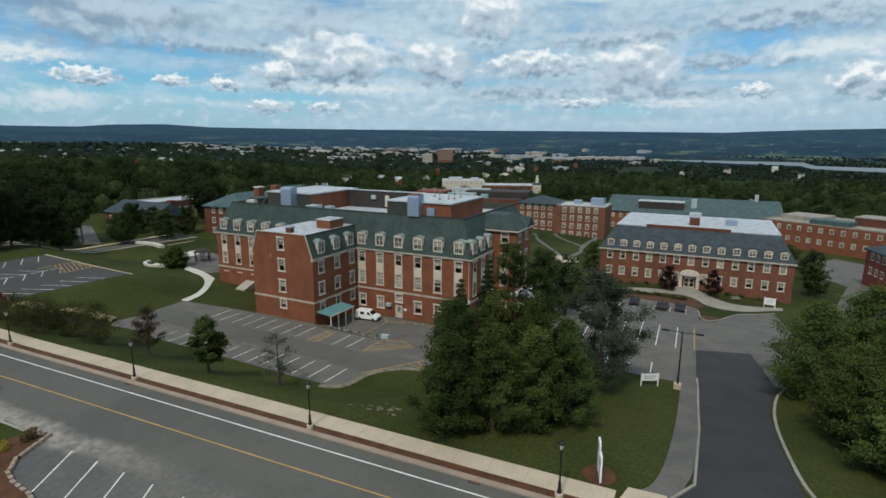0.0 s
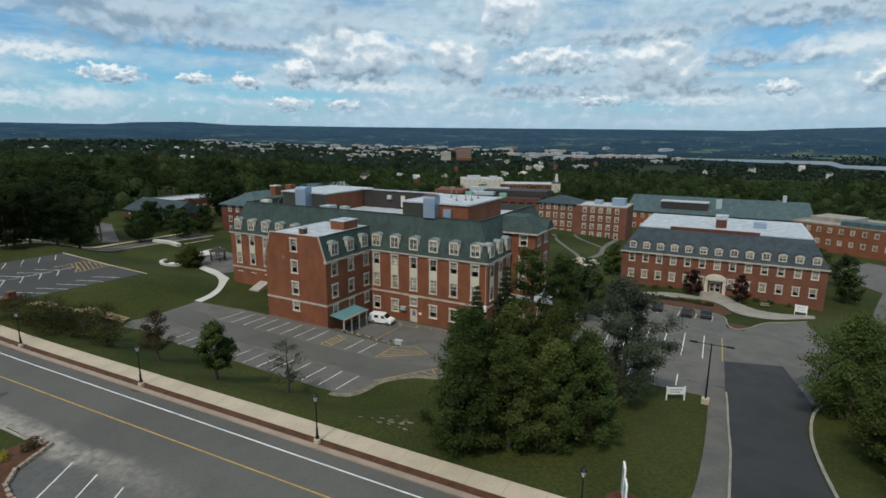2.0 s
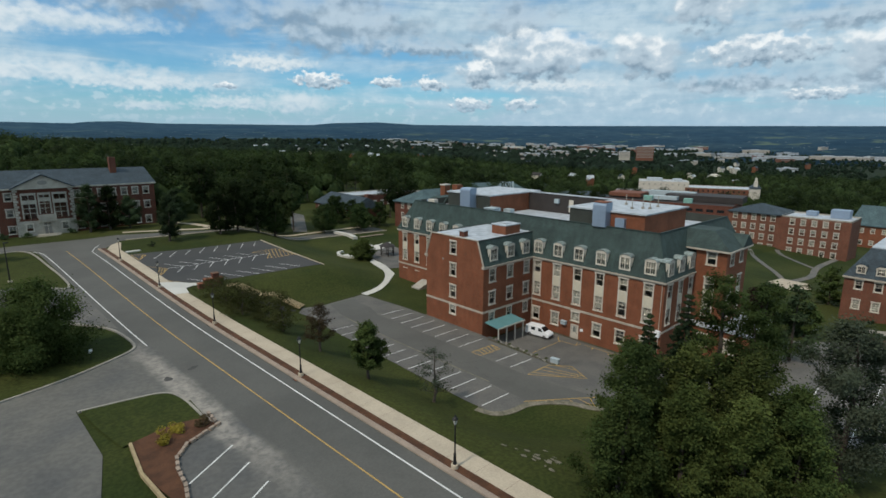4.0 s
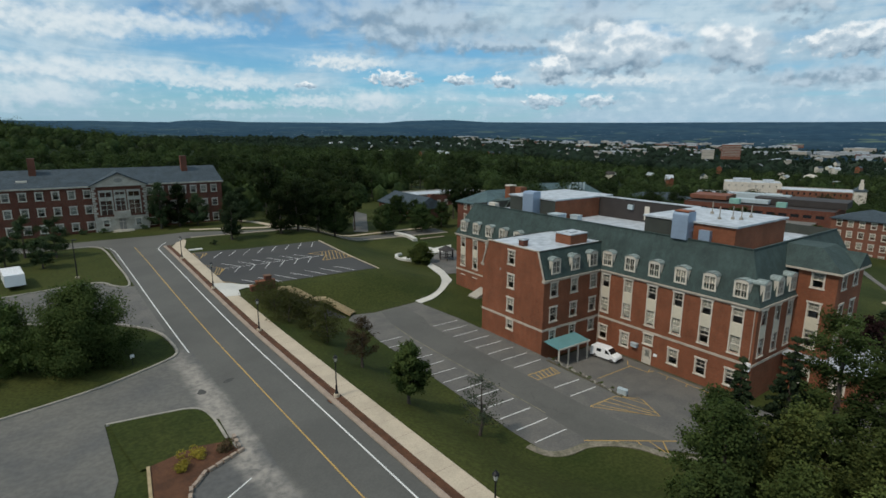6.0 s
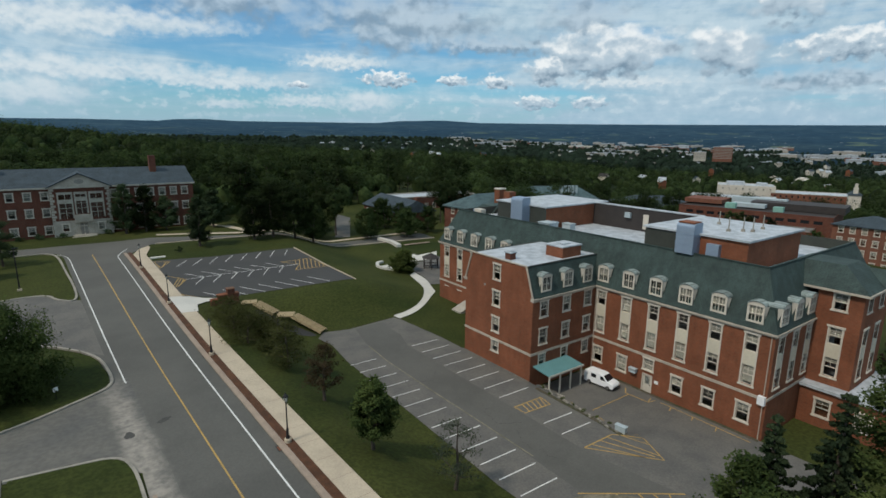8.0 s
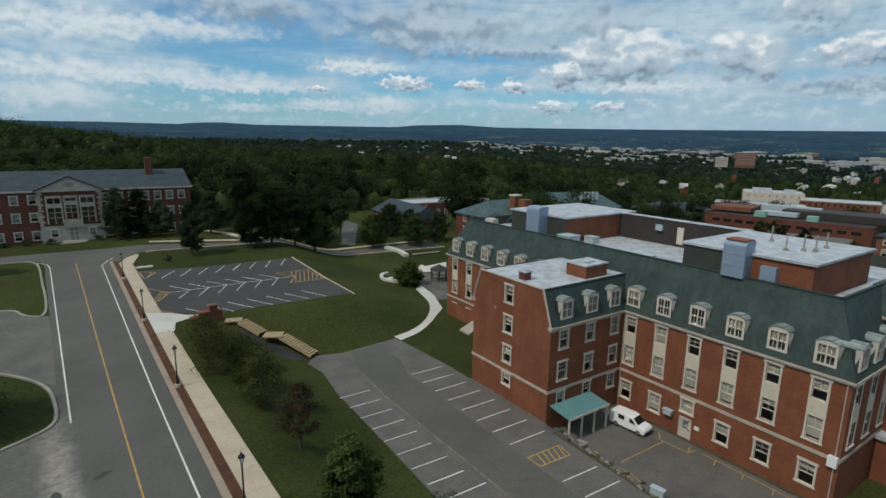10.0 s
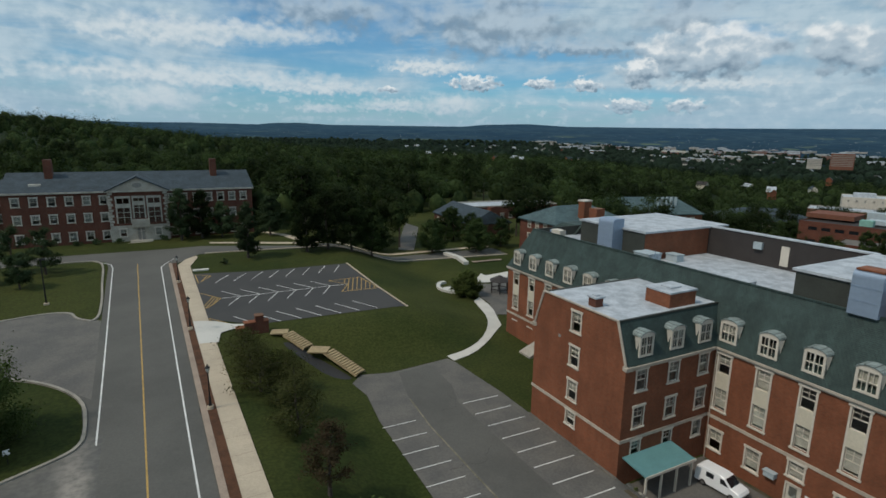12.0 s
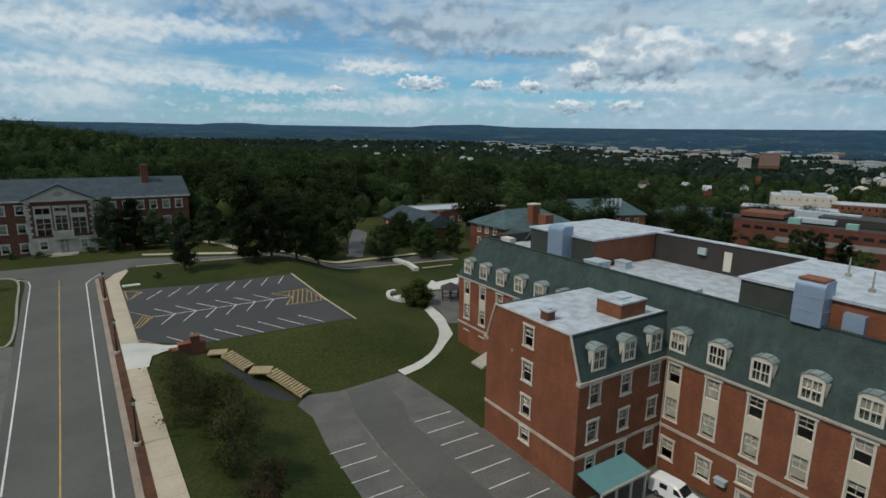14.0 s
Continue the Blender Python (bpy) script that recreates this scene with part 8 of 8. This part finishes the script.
# hood and boxes on the hall's front
hm = m @ pose(6.55, 0, 0.85)
hood = put_part("wall_hood", boxes("wall_hood", M["metal_pale"], (-0.45, 0.45, -0.5, 0.0, 0.0, 0.48)), hall, hm, "blue-grey metal exhaust hood")
put_part("hood_cap", boxes("hood_cap", M["metal_pale"], (-0.52, 0.52, -0.6, 0.0, 0.48, 0.56)), hood, hm)
put_part("notice", boxes("notice", M["paint"], (-0.25, 0.25, -0.03, 0.0, -0.2, 0.2)), hall, m @ pose(9.6, 0, 0.6), "small white wall notice")
put_part("alarm_box", boxes("alarm_box", M["paint"], (-0.35, 0.35, -0.4, 0.0, -0.4, 0.5)), hall, m @ pose(21.1, 0, 3.3), "white wall-mounted box")
put_part("vent_grille", boxes("vent_grille", M["dark"], (-0.15, 0.15, -0.03, 0.0, -0.15, 0.15)), hall, mg @ pose(3.9, 0, 10.3))
for u in (0.25, 21.2):
    bm = bmesh.new()
    tube(bm, m @ Vector((u, -0.1, -1.0)), m @ Vector((u, -0.1, EAVE - 0.3)), 0.05, 0.05, 6)
    part("downpipe", bm, M["band"], hall)
# one-storey annex at the pavilion's foot
annex = thing("porch_annex", (22, -25, -2), "one-storey brick annex with a pale flat roof", "building")
ma = facade(19.4, -21.6, 0, WEST)
part("wall", wall(ma, 8.2, -2.2, 3.1, [(1.6, 2.9, 0.2, 2.0), (5.2, 6.5, 0.2, 2.0)]), M["brick"], annex)
for u in (2.25, 5.85):
    sash_window(annex, ma @ pose(u, 0, 1.1), 1.3, 1.8, seeded())
part("wall", wall(facade(19.4, -29.8, 0, SOUTH), 9.5, -2.4, 3.1), M["brick"], annex)
part("wall", wall(facade(28.9, -29.8, 0, EASTWARD), 8.2, -2.4, 3.1), M["brick"], annex)
part("flat_roof", solid((19.1, 29.2, -30.1, -21.55, 3.1, 3.42)), M["flatroof"], annex)

# timber steps down the bank, with a stepped brick pier at their head
steps = thing("steps", (-18.5, 34.2, 1.2), "weathered timber steps with a landing down the bank", "stairs")
def flight(x0, y0, z0, x1, y1, z1, n, w=1.9):
    d = Vector((x1 - x0, y1 - y0)).normalized()
    turn = math.degrees(math.atan2(d.y, d.x))
    run = math.hypot(x1 - x0, y1 - y0) / n
    for k in range(n):
        f = (k + 0.5) / n
        mm = pose(x0 + (x1 - x0) * f, y0 + (y1 - y0) * f, z0 + (z1 - z0) * f, 0, 0, turn)
        put_part("tread", boxes("tread", M["wood"], (-run * 0.47, run * 0.47, -w / 2, w / 2, -0.12, 0.05)), steps, mm)
    for s in (-1, 1):
        r_ = Vector((-d.y, d.x)) * s * (w / 2)
        bm = bmesh.new()
        tube(bm, (x0 + r_.x, y0 + r_.y, z0 - 0.15), (x1 + r_.x, y1 + r_.y, z1 - 0.15), 0.12, 0.12, 4)
        part("stringer", bm, M["wood"], steps)


put_part("landing", boxes("landing", M["wood"], (-1.1, 1.1, -0.8, 0.8, -0.1, 0.06)), steps, pose(-21.4, 39.0, 3.72, 0, 0, -20))
flight(-20.5, 38.4, 3.66, -18.5, 35.5, 2.45, 9, 1.7)
lm = pose(-17.4, 34.2, 2.3, 0, 0, -30)
put_part("landing", boxes("landing", M["wood"], (-1.3, 1.2, -1.0, 1.0, -0.1, 0.06)), steps, lm)
flight(-16.4, 33.5, 2.25, -13.6, 29.2, 0.45, 13, 1.7)
drape("ditch", rounded([(-21.4, 37.3), (-19.4, 36.4), (-18.4, 34.4), (-16.6, 32.8), (-14.6, 29.4), (-15.2, 28.6), (-17.2, 30.4), (-19.4, 33.4), (-21.2, 35.8)], 1, True), M["fresh"], 0.03, "dark wet drainage patch below the steps", "ditch")
pier = thing("brick_pier", (-24.6, 40.6, 3.6), "stepped red brick pier at the head of the steps", "pier")
zb = land(-24.6, 40.6)
for k, (x0, x1, h) in enumerate(((-25.6, -24.2, 1.5), (-24.2, -23.2, 2.3), (-23.2, -22.6, 1.5), (-26.6, -25.6, 0.9))):
    part("brick_step", solid((x0, x1, 39.9, 40.9, zb - 0.6, zb + h)), M["brick_dark"], pier)
    part("coping", solid((x0 - 0.06, x1 + 0.06, 39.84, 40.96, zb + h, zb + h + 0.12)), M["brick"], pier)
put_part("slab", boxes("slab", M["new_concrete"], (-1.3, 1.3, -0.5, 0.5, -0.1, 0.12)), thing("concrete_slab", stand(-29.0, 71.0, 0.05), "pale concrete slab at the lot's corner", "slab"), stand(-29.0, 71.0, 0.05))

# cellar hatch beside the hall's north front
hatch = thing("cellar_hatch", (9.6, 25.5, 0.2), "sloping pale concrete cellar hatch against the wall", "hatch")
bm = bmesh.new()
a_ = [bm.verts.new((11.4, y, 1.3)) for y in (24.4, 26.8)]
b_ = [bm.verts.new((8.6, y, 0.25)) for y in (24.4, 26.8)]
c_ = [bm.verts.new((11.4, y, -0.3)) for y in (24.4, 26.8)]
d_ = [bm.verts.new((8.6, y, -0.3)) for y in (24.4, 26.8)]
for f in ((a_[0], b_[0], b_[1], a_[1]), (b_[0], d_[0], d_[1], b_[1]), (a_[0], c_[0], d_[0], b_[0]), (a_[1], b_[1], d_[1], c_[1])):
    bm.faces.new(f)
part("slab", bm, M["stone"], hatch)

# timber gazebo on the terrace
gz_at = stand(21.4, 51.5, 0.1)
gazebo = thing("gazebo", gz_at, "small brown timber gazebo on the terrace", "gazebo")
for k in range(6):
    a = k * math.pi / 3
    put_part("post", boxes("post", M["darkwall"], (1.7 * math.cos(a) - 0.07, 1.7 * math.cos(a) + 0.07, 1.7 * math.sin(a) - 0.07, 1.7 * math.sin(a) + 0.07, 0, 2.3)), gazebo, gz_at)
    put_part("rail", boxes("rail", M["darkwall"], (-0.85, 0.85, -0.04, 0.04, 0.7, 0.85)), gazebo, gz_at @ pose(1.47 * math.cos(a + math.pi / 6), 1.47 * math.sin(a + math.pi / 6), 0, 0, 0, math.degrees(a) + 120))
bm = bmesh.new()
lathe(bm, 0, 0, [(2.1, 2.25), (2.05, 2.35), (0.1, 3.3)], 6)
put_part("gazebo_roof", mesh_from("gazebo_roof", bm, M["darkwall"]), gazebo, gz_at)


# bushes
def bush(name, label, m, r, h, leaf, count, size, seed, group=""):
    rng = np.random.default_rng(seed)
    t = thing(name, m, label, "bush", group)
    cs = rng.normal(size=(9, 3)) * np.array([r * 0.4, r * 0.4, h * 0.18]) + np.array([0, 0, h * 0.5])
    put_part("foliage", quad_mesh("foliage", leaves(cs, rng.uniform(0.35, 0.55, 9) * r, count, size, rng), M[leaf]), t, m)
    bm = bmesh.new()
    for c in cs[:4]:
        tube(bm, (0, 0, -0.1), c, 0.04, 0.015, 4)
    put_part("stems", mesh_from("stems", bm, M["bark"]), t, m)


M["leaf_yellow"] = leaf_material("yellow leaves", (0.16, 0.13, 0.02), (0.30, 0.24, 0.045))
for k, (x, y, r, leaf) in enumerate(((-44.9, -5.6, 0.8, "leaf_yellow"), (-43.5, -4.3, 0.85, "leaf_yellow"), (-41.6, -5.0, 0.7, "leaf_red"))):
    bush("bush", "low yellow bush in the bark bed" if leaf == "leaf_yellow" else "low reddish bush in the bark bed", stand(x, y, 0.15), r, 0.8, leaf, 900, 0.13, 300 + k)
rr = random.Random(9)
for k in range(26):
    f = k / 26
    x, y = (54.6 - 3.4 * f + 1.0 * rr.random(), -36.5 - 25 * f) if k < 16 else (64.2 + 0.8 * rr.random(), -36.5 - 2.9 * (k - 16) - (5 if k > 20 else 0))
    bush("shrub", "clipped green shrub in the bed before the second hall", stand(x, y), 0.55 + 0.3 * rr.random(), 0.8, rr.choice(("leaf_a", "leaf_b", "leaf_dark")), 260, 0.22, 320 + k, "shrubs of the beds")
for k, (x, y) in enumerate(((-43.2, 102.0), (-34.8, 102.0), (-47.5, 102.3), (-51, 102.4), (-30, 102.2), (-26, 102.2))):
    bush("shrub", "round dark shrub against the stone front", stand(x, y), 0.9, 1.3, "leaf_dark", 420, 0.25, 360 + k, "shrubs at the stone front")
bush("shrub", "small shrub on the lawn beside the upper lot", stand(-24.9, 73.2), 0.6, 1.5, "leaf_dark", 360, 0.2, 370)
bench_at = stand(60.6, -60.4, 0.02, -75)
bench = thing("bench", bench_at, "grey slatted park bench on the lawn", "bench")
for k in range(4):
    put_part("seat_slat", boxes("seat_slat", M["kerb_grey"], (-0.85, 0.85, -0.25 + 0.13 * k, -0.15 + 0.13 * k, 0.42, 0.46)), bench, bench_at)
for z in (0.60, 0.74):
    put_part("back_slat", boxes("back_slat", M["kerb_grey"], (-0.85, 0.85, 0.27, 0.31, z, z + 0.1)), bench, bench_at)
for x in (-0.7, 0.7):
    put_part("leg", boxes("leg", M["black"], (x - 0.03, x + 0.03, -0.25, -0.19, 0, 0.42), (x - 0.03, x + 0.03, 0.24, 0.30, 0, 0.86)), bench, bench_at)
# rough plants on the bank above the steps
for k in range(16):
    x, y = -21.5 + 3.5 * rr.random(), 25 + 9 * rr.random()
    bush("shrub", "low wild shrub on the bank beside the steps", stand(x - 3, y), 0.6 + 0.5 * rr.random(), 0.8, rr.choice(("leaf_b", "leaf_b", "leaf_red")), 300, 0.2, 380 + k, "wild shrubs on the bank")

# pieces of broken kerb along the service yard, and a timber pallet under the canopy
rub = thing("kerb_rubble", (0, -7, 0), "row of broken concrete kerb pieces and rubble", "rubble")
for k in range(30):
    y = -1.6 - 0.4 * k + rr.uniform(-0.12, 0.12)
    x = 0.30 - 0.045 * k * 0.8 + rr.uniform(-0.22, 0.22)
    a, c, h = rr.uniform(0.12, 0.30), rr.uniform(0.08, 0.18), rr.uniform(0.08, 0.22)
    bm = bmesh.new()
    v0 = [bm.verts.new((sx * a * rr.uniform(0.8, 1.1), sy * c * rr.uniform(0.8, 1.1), -0.1)) for sx, sy in ((-1, -1), (1, -1), (1, 1), (-1, 1))]
    v1 = [bm.verts.new((v.co.x * 0.8, v.co.y * 0.8, h * rr.uniform(0.7, 1.1))) for v in v0]
    skin(bm, [v0, v1])
    put_part("kerb_piece", mesh_from("kerb_piece", bm, M["kerb_grey"] if k % 3 else M["gravel"]), rub, pose(x, y, land(x, y) + 0.05, 0, 0, rr.uniform(60, 120)))
for k in range(7):
    bush("weed", "low weeds growing along the broken kerb", stand(0.0 + rr.uniform(-0.4, 0.3), -2 - 1.6 * k), 0.3, 0.35, "leaf_b", 90, 0.12, 420 + k, "weeds along the kerb")
pal_at = pose(1.35, -3.4, land(1.35, -3.4) + 0.06, 0, 0, 12)
pallet = thing("pallet", pal_at, "grey weathered timber pallet lying beside the canopy", "pallet")
for k in range(6):
    put_part("slat", boxes("slat", M["kerb_grey"], (-0.75 + 0.26 * k, -0.53 + 0.26 * k, -0.55, 0.55, 0.10, 0.14)), pallet, pal_at)
for k in (-0.5, 0, 0.5):
    put_part("bearer", boxes("bearer", M["kerb_grey"], (-0.75, 0.77, k - 0.05, k + 0.05, 0.0, 0.1)), pallet, pal_at)
# block edging of the bark bed and the timber edge behind it
edge = thing("bed_edging", (-43, -7, 3.7), "low wall of pale concrete blocks edging the bark bed", "wall")
pts = along([(-40.4, -3.2), (-40.5, -5.6), (-41.8, -6.2), (-43.6, -7.1), (-44.8, -8.6), (-45.2, -10.2), (-45.4, -12.6), (-46.2, -16.0)], 0.62)
for k, (x, y) in enumerate(pts):
    nx, ny = pts[min(k + 1, len(pts) - 1)]
    turn = math.degrees(math.atan2(ny - y, nx - x)) if k + 1 < len(pts) else 0
    put_part("block", boxes("block", M["kerb"], (-0.27, 0.27, -0.13, 0.13, -0.2, 0.26)), edge, stand(x, y, 0.06, turn + rr.uniform(-5, 5)))
tim = thing("timber_edge", (-47, -8, 3.7), "weathered timber edging behind the bark bed", "edging")
part("beam", strip([(-47.0, -3.9), (-47.4, -9.0), (-46.8, -16.0), (-47.4, -30)], -0.12, 0.12, -0.1, 0.32), M["wood"], tim)

# pale dust and worn patches on the road
def patch(name, label, cx, cy, rx, ry, mat, seed, lift=0.07, turn=0.0):
    pts = []
    for k in range(22):
        a = 2 * math.pi * k / 22
        q = 1 + 0.45 * noise.noise(Vector((math.cos(a) * 1.3, math.sin(a) * 1.3, seed * 3.7)))
        u, w = rx * q * math.cos(a), ry * q * math.sin(a)
        pts.append((cx + u * math.cos(turn) - w * math.sin(turn), cy + u * math.sin(turn) + w * math.cos(turn)))
    drape(name, pts, M[mat], lift, label, "patch")


M["dust"] = material("pale dust", (0.17, 0.16, 0.145), 0.95, 0.35, 0.9, 3, 0.2, tint=(0.115, 0.112, 0.106))
M["crack"] = material("tarred crack", (0.062, 0.06, 0.056), 0.9, 0.2, 0.4, 5, 0.2)
patch("road_patch", "dark tar-repaired patch in the road", -40.9, 7.2, 0.42, 0.55, "crack", 5, 0.064)
patch("road_patch", "dark tar-repaired patch in the road", -38.1, 8.3, 0.75, 0.3, "crack", 6, 0.064, 0.5)
for x, y in ((-31.7, 20.9), (-31.0, -2.0), (-29.6, -40.0)):
    dr_at = stand(x, y, 0.06, 2)
    dr = thing("drain_grate", dr_at, "rusty cast-iron drain grate at the kerb", "drain")
    put_part("grate_frame", boxes("grate_frame", M["black"], (-0.32, 0.32, -0.45, -0.38, 0, 0.012), (-0.32, 0.32, 0.38, 0.45, 0, 0.012), (-0.32, -0.25, -0.38, 0.38, 0, 0.012), (0.25, 0.32, -0.38, 0.38, 0, 0.012)), dr, dr_at)
    for q in range(5):
        put_part("grate_bar", boxes("grate_bar", M["rust"], (-0.25, 0.25, -0.33 + 0.14 * q, -0.25 + 0.14 * q, 0, 0.01)), dr, dr_at)
for k in range(18):
    patch("worn_grass", "small bare sandy spot in the lawn", -22.4 + rr.uniform(-1.5, 1.5), -26.8 + rr.uniform(-2.6, 2.6), rr.uniform(0.08, 0.22), rr.uniform(0.12, 0.4), "sand", 8 + k, 0.05)
for k, (x, y, w_) in enumerate(((-8.0, -2.0, 0.03), (-7.2, 9.0, 0.03), (-8.6, 17.0, 0.03), (-9.0, -12.5, 0.03), (3.5, -15.0, 0.03))):
    pts, a = [(x, y)], rr.uniform(0, 6.28)
    for j in range(22):
        a += rr.uniform(-0.8, 0.8)
        pts.append((pts[-1][0] + 0.3 * math.cos(a), pts[-1][1] + 0.3 * math.sin(a)))
    painted(pts, w_, M["crack"], lot, 0.07, "crack")
